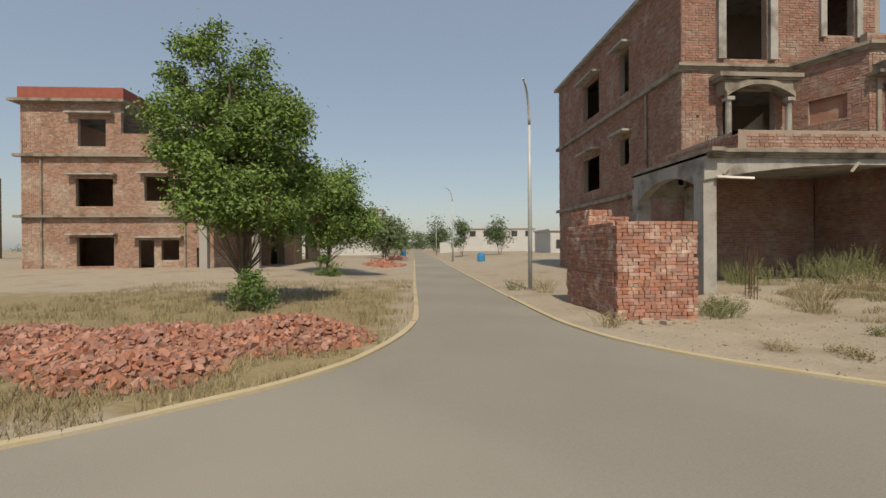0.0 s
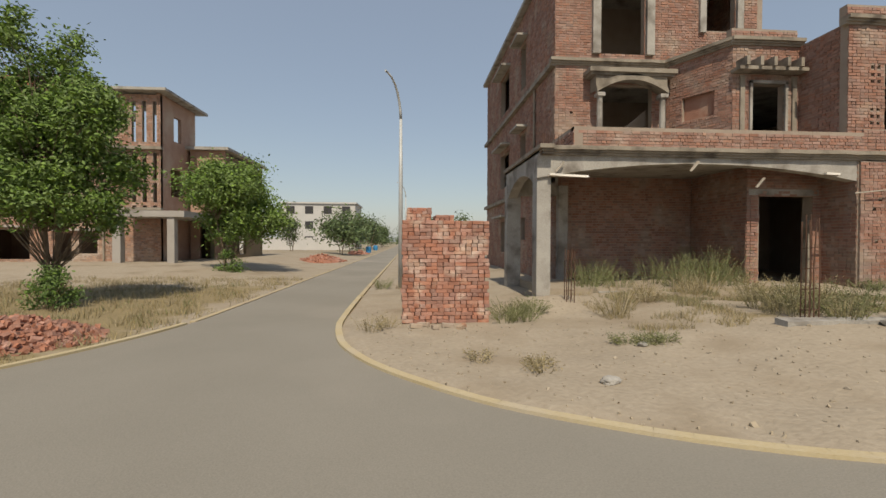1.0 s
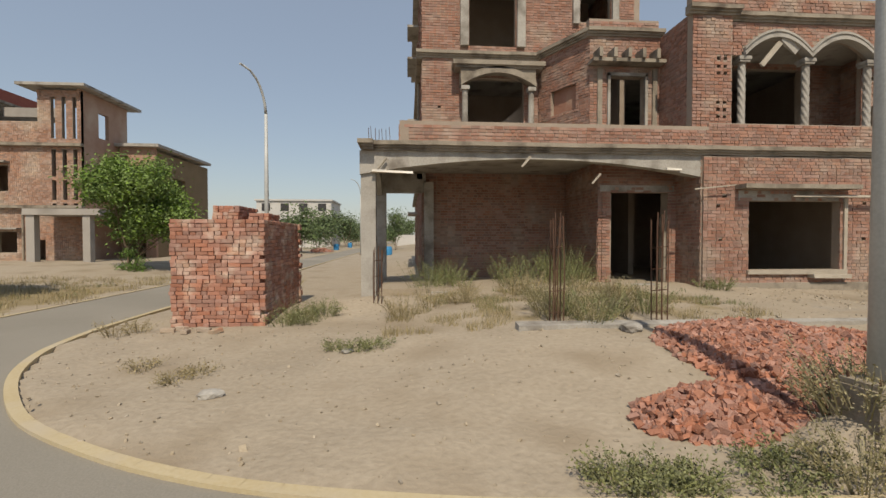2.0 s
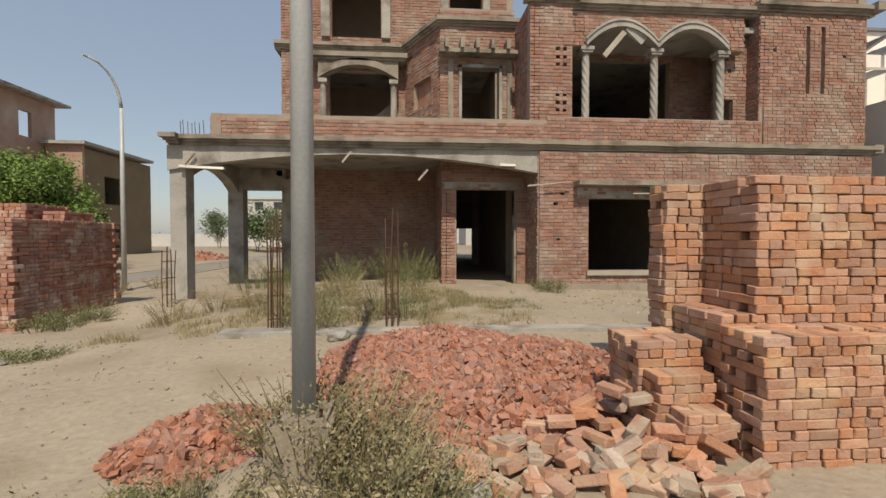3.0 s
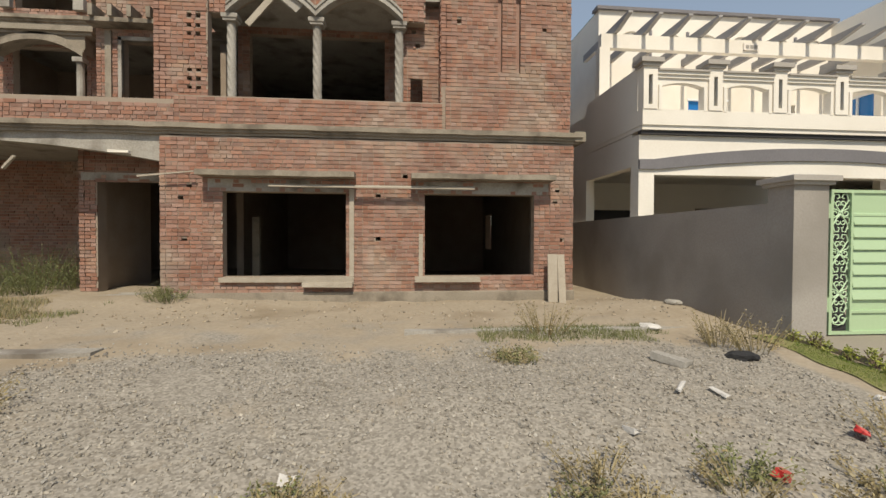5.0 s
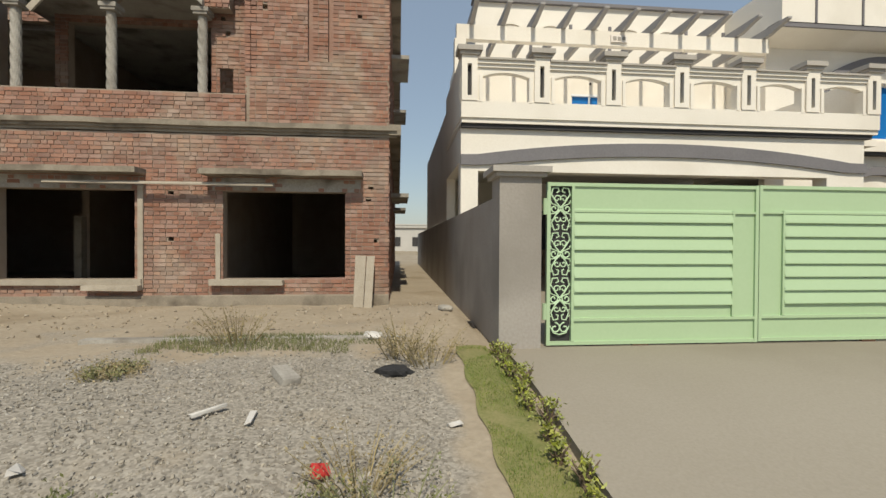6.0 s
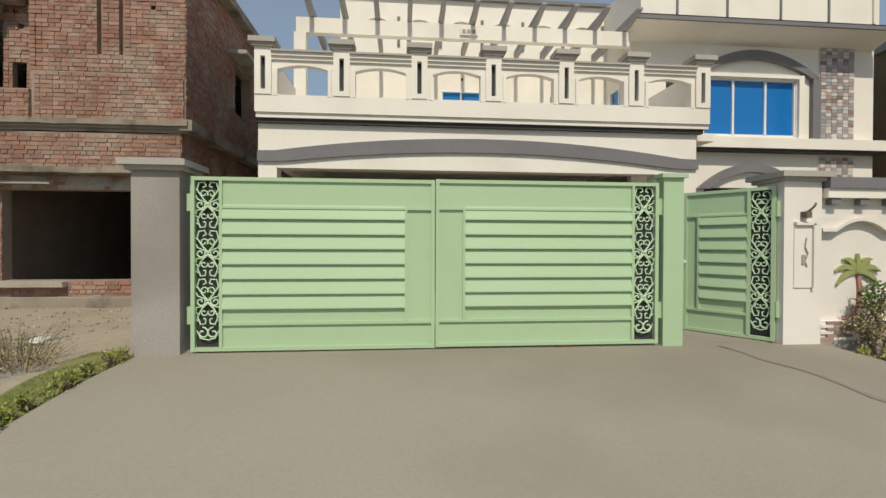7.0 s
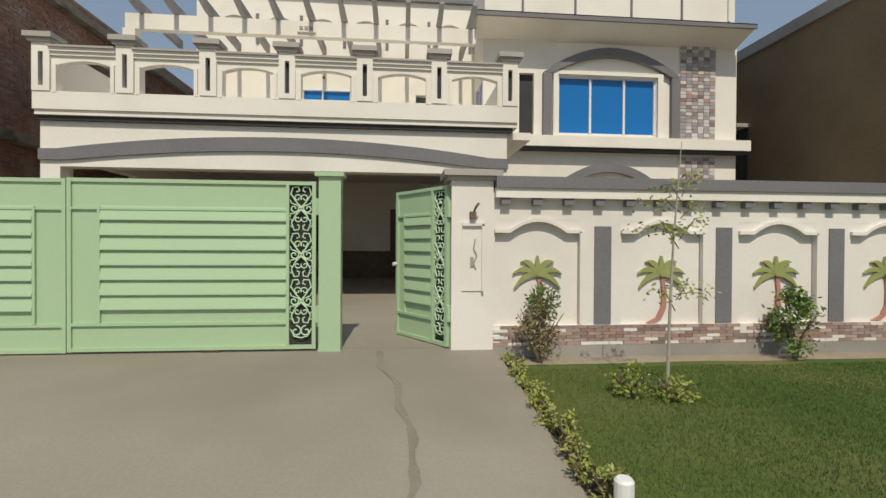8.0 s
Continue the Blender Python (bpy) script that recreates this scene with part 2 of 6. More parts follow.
def data_of(name, mb, mat, smooth=False):
    me = bpy.data.meshes.new(name)
    me.from_pydata(mb.v, [], mb.f)
    me.materials.append(mat)
    if smooth:
        me.polygons.foreach_set("use_smooth", [True] * len(me.polygons))
    me.update()
    return me


def part(name, mb, mat, parent=None, label="", smooth=False, kind=""):
    ob = new(name, data_of(name, mb, mat, smooth))
    if parent is not None:
        ob.parent = parent
        ob.matrix_parent_inverse = parent.matrix_basis.inverted()
    return tagged(ob, label, "", "", kind)


def thing(name, label, category, group="", at=(0, 0, 0), kind=""):
    ob = new(name)
    ob.matrix_basis = pose(*at)
    ob.empty_display_size = 0.2
    return tagged(ob, label, category, group, kind)


def arc(x0, x1, z0, rise, n=16):
    """Points of a flat arch from (x0, z0) over a crown of that rise to (x1, z0)."""
    return [(x0 + (x1 - x0) * i / n, z0 + rise * (1 - (2 * i / n - 1) ** 2)) for i in range(n + 1)]


def rects(a0, a1, z0, z1, holes):
    """The rectangle cut into boxes round its holes (a0, a1, z0, z1)."""
    xs = sorted({a0, a1, *[min(max(h[k], a0), a1) for h in holes for k in (0, 1)]})
    out = []
    for p, q in zip(xs, xs[1:]):
        cut = sorted([(h[2], h[3]) for h in holes if h[0] < (p + q) / 2 < h[1]])
        z = z0
        for c, d in cut:
            if c > z:
                out.append((p, q, z, min(c, z1)))
            z = max(z, d)
        if z < z1:
            out.append((p, q, z, z1))
    return out


def placed(p, u, n, a, b, z):
    """The place a along u and b along n from p, at the height z."""
    return (p[0] + u[0] * a + n[0] * b, p[1] + u[1] * a + n[1] * b, z)


def bricks_on(p, u, n, length, z0, z1, holes, pitch=0.086, rng=None, single=None, apart=None):
    """Brick boxes on a wall face: p its start, u along it, n outwards."""
    mb = Mesh()
    rng = rng or random.Random(5)
    rows = int((z1 - z0) / pitch)
    for r in range(rows):
        za = z0 + r * pitch
        zb = za + pitch - 0.015
        zm = (za + zb) / 2
        gaps = sorted([(h[0], h[1]) for h in holes if h[2] < zm < h[3]])
        runs, a = [], 0.0
        for g0, g1 in gaps:
            if g0 > a:
                runs.append((a, g0))
            a = max(a, g1)
        if a < length:
            runs.append((a, length))
        for r0, r1 in runs:
            x = r0 - (0.12 if r % 2 else 0.0)
            while x < r1 - 0.02:
                w = 0.222 if rng.random() < (0.85 if r % 2 else 0.1) else 0.108
                xa, xb = max(x, r0), min(x + w, r1)
                x += w + 0.014
                if xb - xa < 0.03:
                    continue
                d = rng.uniform(0.006, 0.026)
                v = []
                for z in (za, zb):
                    for b in (-0.03, d):
                        for q in (xa, xb):
                            jz = rng.uniform(-0.0035, 0.0035)
                            v.append(placed(p, u, n, q + rng.uniform(-0.003, 0.003), b, z + jz))
                if single and single[0] < xa and xb < single[1] and single[2] < za and zb < single[3] and len(apart) < 300:
                    apart.append(v)
                else:
                    mb.add(v, BOXF[:2] + BOXF[3:])
    return mb


def wall(parent, p, u, length, z0, z1, holes=(), thick=0.23, brick=True, mat=None, name="wall", label="", single=None):
    """A wall with openings through it, in mortar, and its bricks as a part of their own. u: along it; it faces to the right of u."""
    n = (u[1], -u[0])
    mb = Mesh()
    xs = sorted({0.0, length, *[min(max(h[k], 0.0), length) for h in holes for k in (0, 1)]})
    zs = sorted({z0, z1, *[min(max(h[k], z0), z1) for h in holes for k in (2, 3)]})
    nx, nz = len(xs), len(zs)
    mb.v = [placed(p, u, n, q, w, z) for w in (0.0, -thick) for z in zs for q in xs]
    K = nx * nz

    def solid(i, j):
        if not (0 <= i < nx - 1 and 0 <= j < nz - 1):
            return False
        a, b = (xs[i] + xs[i + 1]) / 2, (zs[j] + zs[j + 1]) / 2
        return not any(h[0] < a < h[1] and h[2] < b < h[3] for h in holes)

    for j in range(nz - 1):
        for i in range(nx - 1):
            if not solid(i, j):
                continue
            a, b, c, d = j * nx + i, j * nx + i + 1, (j + 1) * nx + i + 1, (j + 1) * nx + i
            mb.f += [(a, b, c, d), (d + K, c + K, b + K, a + K)]
            for (di, dj), (e, f) in (((0, -1), (b, a)), ((1, 0), (c, b)), ((0, 1), (d, c)), ((-1, 0), (a, d))):
                if not solid(i + di, j + dj):
                    mb.f.append((e, f, f + K, e + K))
    w = part(name, mb, mat or (M_MORTAR if brick else M_WHITE), parent, label)
    if brick:
        apart = []
        bm_ = bricks_on(p, u, n, length, z0, z1, list(holes), rng=random.Random(int(length * 97 + z0 * 31)), single=single, apart=apart)
        for v in apart:
            part("brick", Mesh().add(v, BOXF[:2] + BOXF[3:]), M_WBRICK, w)
        part("brickwork", bm_, M_WBRICK, w, "weathered red fired bricks", kind="stuff")
    return w


# ---- ground, road, kerbs ----
def smooth(a, b, x):
    t = min(max((x - a) / (b - a), 0.0), 1.0)
    return t * t * (3 - 2 * t)


KERB_R = [(-0.15, 240), (-0.2, 60), (-0.27, 22), (-0.28, 14), (-0.2, 8.2), (0.09, 6.42), (0.58, 5.27), (1.19, 4.39), (2.1, 3.43), (3.3, 2.66), (4.2, 2.26), (5.0, 2.03), (6.3, 1.8), (10, 1.6), (60, 1.6)]
KERB_L = [(-3.0, 240), (-3.0, 60), (-3.1, 18), (-3.1, 9.0), (-3.35, 7.1), (-3.98, 5.2), (-4.7, 4.14), (-5.5, 3.4), (-6.15, 2.83), (-7.0, 2.36), (-9, 1.85), (-14, 1.5), (-60, 1.4)]


def curve(pts, step=0.25, reach=26):
    """A smooth line through the points, finely stepped where it is near."""
    out = []
    for i in range(len(pts) - 1):
        p0, p1, p2, p3 = (Vector(pts[min(max(k, 0), len(pts) - 1)]) for k in (i - 1, i, i + 1, i + 2))
        far = max(p1.length, p2.length) > reach
        n = 1 if far else max(2, int((p2 - p1).length / step))
        for k in range(n):
            t = k / n
            if far:
                out.append(p1.lerp(p2, t))
            else:
                m1, m2 = (p2 - p0) * 0.5 * min(1, (p2 - p1).length / max(0.01, (p1 - p0).length + 1e-6)), (p3 - p1) * 0.5 * min(1, (p2 - p1).length / max(0.01, (p3 - p2).length + 1e-6))
                out.append(p1 * (2 * t**3 - 3 * t**2 + 1) + m1 * (t**3 - 2 * t**2 + t) + p2 * (3 * t**2 - 2 * t**3) + m2 * (t**3 - t**2))
    out.append(Vector(pts[-1]))
    return out


LINE_R, LINE_L = curve(KERB_R), curve(KERB_L)


def row_x(line, y):
    """Where the line stands at that y, to the nearest centimetre of y."""
    key = (id(line), round(y, 2))
    if key not in ROW_X:
        ROW_X[key] = find_x(line, key[1])
    return ROW_X[key]


ROW_X = {}


def find_x(line, y):
    for a, b in zip(line, line[1:]):
        if (a.y - y) * (b.y - y) <= 0 and a.y != b.y:
            return a.x + (b.x - a.x) * (y - a.y) / (b.y - a.y)
    return line[-1].x


ROAD_Z = -0.12


def on_road(x, y, e=0.0):
    if y < 1.35:
        return y > -9
    if y > 240:
        return False
    left = row_x(LINE_L, y) if y > 1.41 else -60
    right = row_x(LINE_R, y) if y > 1.61 else 60
    return left + e < x < right - e


def height(x, y):
    z = -0.10 + 0.34 * smooth(2.0, 6.5, y) * smooth(3.5, 8.5, x) * (1 - smooth(44, 60, x))
    z += 0.10 * smooth(9, 10.5, y) * smooth(3, 5, x) * (1 - smooth(14, 18, x))
    z += 0.30 * math.exp(-(((x - 4.3) / 1.1) ** 2 + ((y - 9.6) / 0.8) ** 2))
    z += 0.22 * math.exp(-(((x - 22.9) / 0.8) ** 2 + ((y - 8.2) / 1.2) ** 2))
    z += 0.13 * math.exp(-(((x - 19.5) / 2.4) ** 2 + ((y - 3.9) / 1.0) ** 2))
    z += 0.34 * math.exp(-(((x - 9.25) / 0.55) ** 2 + ((y - 2.3) / 0.3) ** 2))
    z += 0.35 * smooth(17, 25, y) * smooth(-5, -9, x) * (1 - smooth(50, 90, y))
    amp = 0.05 if 2.3 < y < 40 and abs(x - 5) < 30 else 0.03
    z += amp * noise.noise(Vector((x * 0.8, y * 0.8, 0.3))) + 0.03 * noise.noise(Vector((x * 2.7, y * 2.7, 5.3)))
    if 23.3 < x < 32.6 and y > 1.2:
        z = min(z, -0.14 + 0.34 * smooth(1.6, 6.2, y))
    if x > 31.6 and 1.6 < y < 6.4:
        z = min(z, 0.14)
    return z


def axis(lo, hi, fine_lo, fine_hi, step):
    a = list(np.arange(fine_lo, fine_hi + 1e-6, step))
    s, x = step, fine_lo
    while x > lo:
        s *= 1.35
        x -= s
        a.insert(0, max(x, lo))
    s, x = step, fine_hi
    while x < hi:
        s *= 1.35
        x += s
        a.append(min(x, hi))
    return a


gx, gy = axis(-2500, 2500, -14, 40, 0.2), axis(-2500, 2500, 0, 14, 0.2)
gm, zones = Mesh(), []
for y in gy:
    for x in gx:
        road_here = on_road(x, y, -0.12)
        gm.v.append((x, y, -0.17 if road_here else height(x, y)))
        gravel = smooth(12.6, 15.0, x) * (1 - smooth(22.5, 23.1, x)) * smooth(1.6, 2.6, y) * (1 - smooth(5.4, 6.8, y))
        gravel = max(gravel, 0.6 * smooth(12.5, 14, x) * (1 - smooth(22, 23, x)) * (1 - smooth(7, 9.5, y)) * smooth(2, 3, y))
        dry = smooth(-2.9, -4.2, x) * smooth(2.0, 4.0, y) * (1 - smooth(14, 19, y)) * 0.75
        dry = max(dry, 0.46 * smooth(6.2, 7.4, x) * (1 - smooth(11.5, 13, x)) * smooth(5.5, 7, y) * (1 - smooth(10, 12, y)))
        dry = max(dry, 0.45 if y > 45 else 0.0)
        zones.append((gravel * 0.74, dry, 0.0, 1.0))
W = len(gx)
gm.f = [(j * W + i, j * W + i + 1, (j + 1) * W + i + 1, (j + 1) * W + i) for j in range(len(gy) - 1) for i in range(W - 1)]
ground = part("ground", gm, M_GROUND, None, smooth=True)
layer = ground.data.color_attributes.new("zone", "FLOAT_COLOR", "POINT")
layer.data.foreach_set("color", np.array(zones, dtype=np.float32).ravel())
tagged(ground, "dry sandy ground with gravel and straw-coloured grass", "ground", kind="structure")

rm = Mesh()
rm.box(-60, 60, -9, 1.33, ROAD_Z - 0.03, ROAD_Z)
ys = [1.33, 1.62, 1.8, 2.0, 2.2, 2.45, 2.7, 3.0, 3.3, 3.6, 3.9, 4.2, 4.6, 5, 5.4, 5.8, 6.2, 6.6, 7, 7.5, 8.2, 9, 10, 12, 15, 18, 22, 40, 60, 120, 240]
edge = [((row_x(LINE_L, y) if y > 1.41 else -60), (row_x(LINE_R, y) if y > 1.61 else 60), y) for y in ys]
edge[1] = (row_x(LINE_L, 1.62), 9.8, 1.62)
for (a, b, y0), (c, d, y1) in zip(edge, edge[1:]):
    rm.add([(a, y0, ROAD_Z), (b, y0, ROAD_Z), (d, y1, ROAD_Z), (c, y1, ROAD_Z)], [(0, 1, 2, 3)])
tagged(part("road", rm, M_ROAD), "grey dusty asphalt road with a side street", "road", kind="structure")


def kerb_run(line, sign, a, b, gap=0.012, z=0.035):
    """A flush kerb along a stretch of the line, with small gaps and chips."""
    mb = Mesh()
    for i in range(a, b):
        p, q = line[i], line[i + 1]
        d = (q - p).normalized()
        nrm = Vector((-d.y, d.x)) * sign
        s, e = p + d * gap * 0.5, q - d * gap * 0.5
        w = 0.1
        vs = []
        for zz in (ROAD_Z - 0.05, ROAD_Z + z):
            for o in (-0.02, w):
                for t in (s, e):
                    vs.append((t.x + nrm.x * o, t.y + nrm.y * o, zz))
        mb.add(vs, BOXF)
    return mb


near_r = [i for i, p in enumerate(LINE_R[:-1]) if p.y < 13 and p.x < 12]
near_l = [i for i, p in enumerate(LINE_L[:-1]) if p.y < 8.5 and p.x > -14]
tagged(part("kerb", kerb_run(LINE_R, 1, near_r[0], near_r[-1], 0.0), M_KERB), "flush kerb painted yellow round the corner", "kerb", kind="structure")
tagged(part("kerb", kerb_run(LINE_R, 1, 1, near_r[0] - 1, 0.0, 0.02), M_KERBW), "worn dusty kerb of the side street", "kerb", kind="structure")
tagged(part("kerb", kerb_run(LINE_L, -1, near_l[0], near_l[-1], 0.0), M_KERB), "flush kerb with faded yellow paint", "kerb", kind="structure")
tagged(part("kerb", kerb_run(LINE_L, -1, 1, near_l[0] - 1, 0.0, 0.02), M_KERBW), "worn dusty kerb of the side street", "kerb", kind="structure")


# ---- the unfinished brick house ----
house = thing("brick_house", "unfinished three-storey red brick house with concrete porch and empty windows", "house", at=(13, 14, 0.2))
FX, FY = (1.0, 0.0), (0.0, 1.0)
GF = 10.29
ORIG = 13.2


def hole(o, x0, x1, z0, z1):
    return (x0 - o, x1 - o, z0, z1)


SOCKETS = [(13.72, 2.62), (13.55, 2.38), (13.62, 1.5), (17.62, 2.47), (17.62, 1.55), (21.6, 2.62), (21.55, 2.36), (21.72, 1.52), (18.2, 2.9)]
gf_holes = [hole(ORIG, 14.44, 16.99, 0.78, 2.57), hole(ORIG, 18.68, 21.13, 0.78, 2.57)] + [hole(ORIG, a, a + 0.11, b, b + 0.085) for a, b in SOCKETS]
front_wall = wall(house, (ORIG, GF), FX, 8.82, 0.0, 3.72, gf_holes, single=(3.9, 5.42, 0.45, 2.95), label="ground floor wall of bare brick with two empty windows")
wall(house, (22.02, GF + 0.01), FY, 17.0, 0.0, 3.9, [(8, 9.2, 1.2, 2.6)])
wall(house, (22.018, 10.51), FY, 16.78, 3.9, 8.0, [(2.8, 4.0, 5.0, 6.3), (7.8, 9.2, 5.0, 6.3)])
wall(house, (6.095, 27.3), (0, -1), 13.23, 0.0, 11.2, [(4.15, 6.25, 8.1, 10.0), (8.5, 9.4, 8.1, 9.95), (4.15, 6.25, 4.3, 6.05), (8.5, 9.4, 4.95, 6.15), (4.3, 6.2, 1.0, 2.6), (8.6, 9.4, 1.6, 2.6)])
wall(house, (22.02, 27.3), (-1, 0), 15.92, 0.0, 7.7, [(7.92, 8.97, 0.24, 2.13), (2, 4, 1, 2.6)], brick=False, mat=M_MORTAR)
wall(house, (22.02, 26.9), (-1, 0), 8.9, 7.7, 8.0, [], brick=True)
wall(house, (13.2, 27.3), (0, -1), 13.24, 7.75, 11.2, [(6, 7.2, 8.6, 10.2)], thick=0.2)
wall(house, (13.2, 27.28), (-1, 0), 7.0, 7.75, 11.2, [(2, 4, 8.6, 10.2)], brick=False, mat=M_MORTAR)
# porch back, door recess
wall(house, (6.1, 14.06), FX, 4.8, 0.2, 3.75, [], label="shaded porch wall of bare brick")
wall(house, (10.9, 14.0), (0, -1), 2.56, 0.2, 3.75)
wall(house, (10.9, 11.44), FX, 2.3, 0.2, 3.75, [(0.38, 2.02, 0.2, 2.9)], thick=0.35)
wall(house, (13.18, 11.44), (0, -1), 1.1, 0.2, 3.75, thick=0.2)
part("door_lintel", Mesh().box(10.95, 13.1, 11.42, 11.75, 2.9, 3.08), M_CONC, house, "grey concrete lintel")
part("jamb_post", Mesh().box(12.86, 12.98, 11.5, 11.75, 0.3, 2.2), M_MOULD, house)
part("doorstep", Mesh().box(10.85, 13.3, 10.9, 11.5, 0.05, 0.33, 0.02), M_CONC, house, "rough concrete doorstep")
# inner partition walls and floors
part("partition", Mesh().box(13.3, 13.5, 14.5, 20, 0.2, 3.8), M_MORTAR, house)
part("partition", Mesh().box(17.9, 18.1, 10.6, 19, 0.2, 3.8), M_MORTAR, house)
# Unseen upper walls added to keep side-window light out of the balcony opening.
part("partition", Mesh().box(19.2, 19.4, 12.6, 27, 4.0, 7.3).box(12.9, 13.1, 14.4, 27, 4.0, 7.3), M_MORTAR, house)
part("partition", Mesh().box(6.4, 12.2, 20, 20.2, 0.2, 3.8), M_MORTAR, house)
part("partition", Mesh().box(12.97, 21.8, 20, 20.2, 0.2, 3.8), M_MORTAR, house)
part("inner_post", Mesh().box(14.33, 14.5, 12.6, 12.8, 0.2, 2.15), M_MOULD, house, "pale timber prop inside the window")
part("floor_slab", Mesh().box(6.2, 21.95, 10.6, 27.2, -0.1, 0.24), M_CONC, house)
part("floor_slab", Mesh().box(6.2, 21.9, 10.55, 27.2, 3.78, 4.0), M_CONC, house)
part("roof_slab", Mesh().box(13.05, 21.95, 12.3, 27.2, 7.32, 7.5).box(6.2, 13.1, 14.3, 27.2, 7.35, 7.5), M_CONC, house)
part("roof_slab", Mesh().box(5.85, 13.4, 13.8, 27.6, 11.2, 11.36), M_CONC, house, "grey concrete roof slab")
# porch
for cx, cy, w in ((4.47, 10.43, 0.36), (4.47, 13.95, 0.45), (6.15, 13.75, 0.3)):
    part("porch_column", Mesh().box(cx, cx + w, cy, cy + 0.42, -0.1, 3.4), M_CONC, house, "rough grey concrete column")
part("porch_beam", Mesh().strip(arc(4.45, 13.35, 3.16, 0.42, 24), [(x, 3.74) for x, z in arc(4.45, 13.35, 3.2, 0.3, 24)], 10.36, 10.66), M_CONC, house, "arched concrete porch beam")
side_beam = Mesh().strip(arc(10.6, 14.0, 2.95, 0.5, 12), [(y, 3.74) for y, z in arc(10.6, 14.0, 2.95, 0.5, 12)], 4.5, 4.8)
side_beam.v = [(y, x, z) for x, y, z in side_beam.v]
part("porch_beam", side_beam, M_CONC, house, "arched concrete porch beam")
part("porch_beam", Mesh().box(4.5, 6.2, 14.0, 14.3, 3.08, 3.74), M_CONC, house)
part("porch_slab", Mesh().box(4.5, 13.2, 10.34, 14.4, 3.74, 3.86), M_CONC, house)
part("porch_floor", Mesh().box(4.9, 10.9, 10.7, 14.0, -0.1, 0.3, 0.01), M_GROUND, house)
for x0, x1, z in ((4.75, 5.75, 3.22), (12.2, 12.6, 3.36)):
    part("form_board", Mesh().slab(pose((x0 + x1) / 2, 10.3, z, 0, 2, 0), x1 - x0, 0.1, 0.05, 0.01), M_WHITE, house, "pale leftover formwork board")
for x, z in ((5.0, 3.42), (8.55, 3.5), (10.35, 3.1)):
    part("form_board", Mesh().slab(pose(x, 10.25, z, 0, -50, 0), 0.33, 0.05, 0.045, 0.01), M_WOOD, house, "splintered leftover formwork stick")
# mouldings: ledges with stepped profile
def moulding(x0, x1, y, z, name="ledge", steps=((0.0, 0.06, 0.07), (0.06, 0.12, 0.12), (0.12, 0.22, 0.19))):
    mb = Mesh()
    n = max(2, int((x1 - x0) / 0.35))
    prof = [(0.1, 0.0)]
    for a, b, out in steps:
        prof += [(-out, a), (-out, b)]
    prof.append((0.1, steps[-1][1]))
    K = len(prof)
    for i in range(n + 1):
        x, e, f = x0 + (x1 - x0) * i / n, random.uniform(-0.012, 0.012), random.uniform(-0.008, 0.008)
        mb.v += [(x, y + q + (e if q < 0 else 0), z + r + f) for q, r in prof]
    for i in range(n):
        for k in range(K):
            a, b = i * K + k, i * K + (k + 1) % K
            mb.f.append((a, b, b + K, a + K))
    mb.f += [tuple(range(K)), tuple(n * K + k for k in reversed(range(K)))]
    return part(name, mb, M_MOULD, house, "stained stepped cement moulding")


moulding(4.52, 22.2, GF + 0.06, 3.74)
sm = Mesh()
for a, b, o in ((0.0, 0.06, 0.07), (0.06, 0.12, 0.12), (0.12, 0.22, 0.19)):
    sm.box(4.62 - o, 4.8, 10.2 - o, 14.4, 3.74 + a, 3.74 + b)
part("ledge", sm, M_MOULD, house)
for z in (3.78, 7.45):
    part("ledge", Mesh().box(22.03, 22.28, 10.2, 27.3, z, z + 0.22), M_MOULD, house)
for y in (12.8, 17.8):
    part("window_hood", Mesh().box(22.03, 22.5, y, y + 2.0, 2.75, 2.85), M_CONC, house)
    part("window_hood", Mesh().box(22.03, 22.5, y, y + 1.8, 6.4, 6.5), M_CONC, house)
for z in (3.52, 7.42):
    lb = Mesh()
    lb.box(5.92, 6.1, 14.0, 27.5, z, z + 0.17)
    part("ledge", lb, M_MOULD, house, "cement band along the side wall")
for y, z in ((22.1, 10.05), (18.3, 10.05), (22.1, 6.25), (18.3, 6.3), (22.1, 2.75)):
    part("window_hood", Mesh().box(5.62, 6.1, y - 1.25 if y > 20 else y - 0.7, y + 1.25 if y > 20 else y + 0.7, z, z + 0.09), M_CONC, house, "thin concrete window hood")
part("drain_pipe", Mesh().tube([(6.03, 16.4, 3.7), (6.03, 16.4, 7.4)], 0.05), M_MOULD, house)
# parapet of the porch roof
wall(house, (5.42, 10.42), FX, 8.0, 3.9, 4.5)
wall(house, (5.42, 13.9), (0, -1), 3.5, 3.9, 4.5)
wall(house, (13.42, 10.44), FX, 5.65, 3.9, 4.6)
rb = Mesh()
for i in range(7):
    x = 4.65 + 0.09 * i + random.uniform(-0.02, 0.02)
    rb.tube([(x, 10.6, 4.0), (x + random.uniform(-0.03, 0.03), 10.6, 4.28 + random.uniform(0, 0.1))], 0.008, 5)
part("reinforcement", rb, M_RUST, house, "rusty bar ends sticking from the slab")
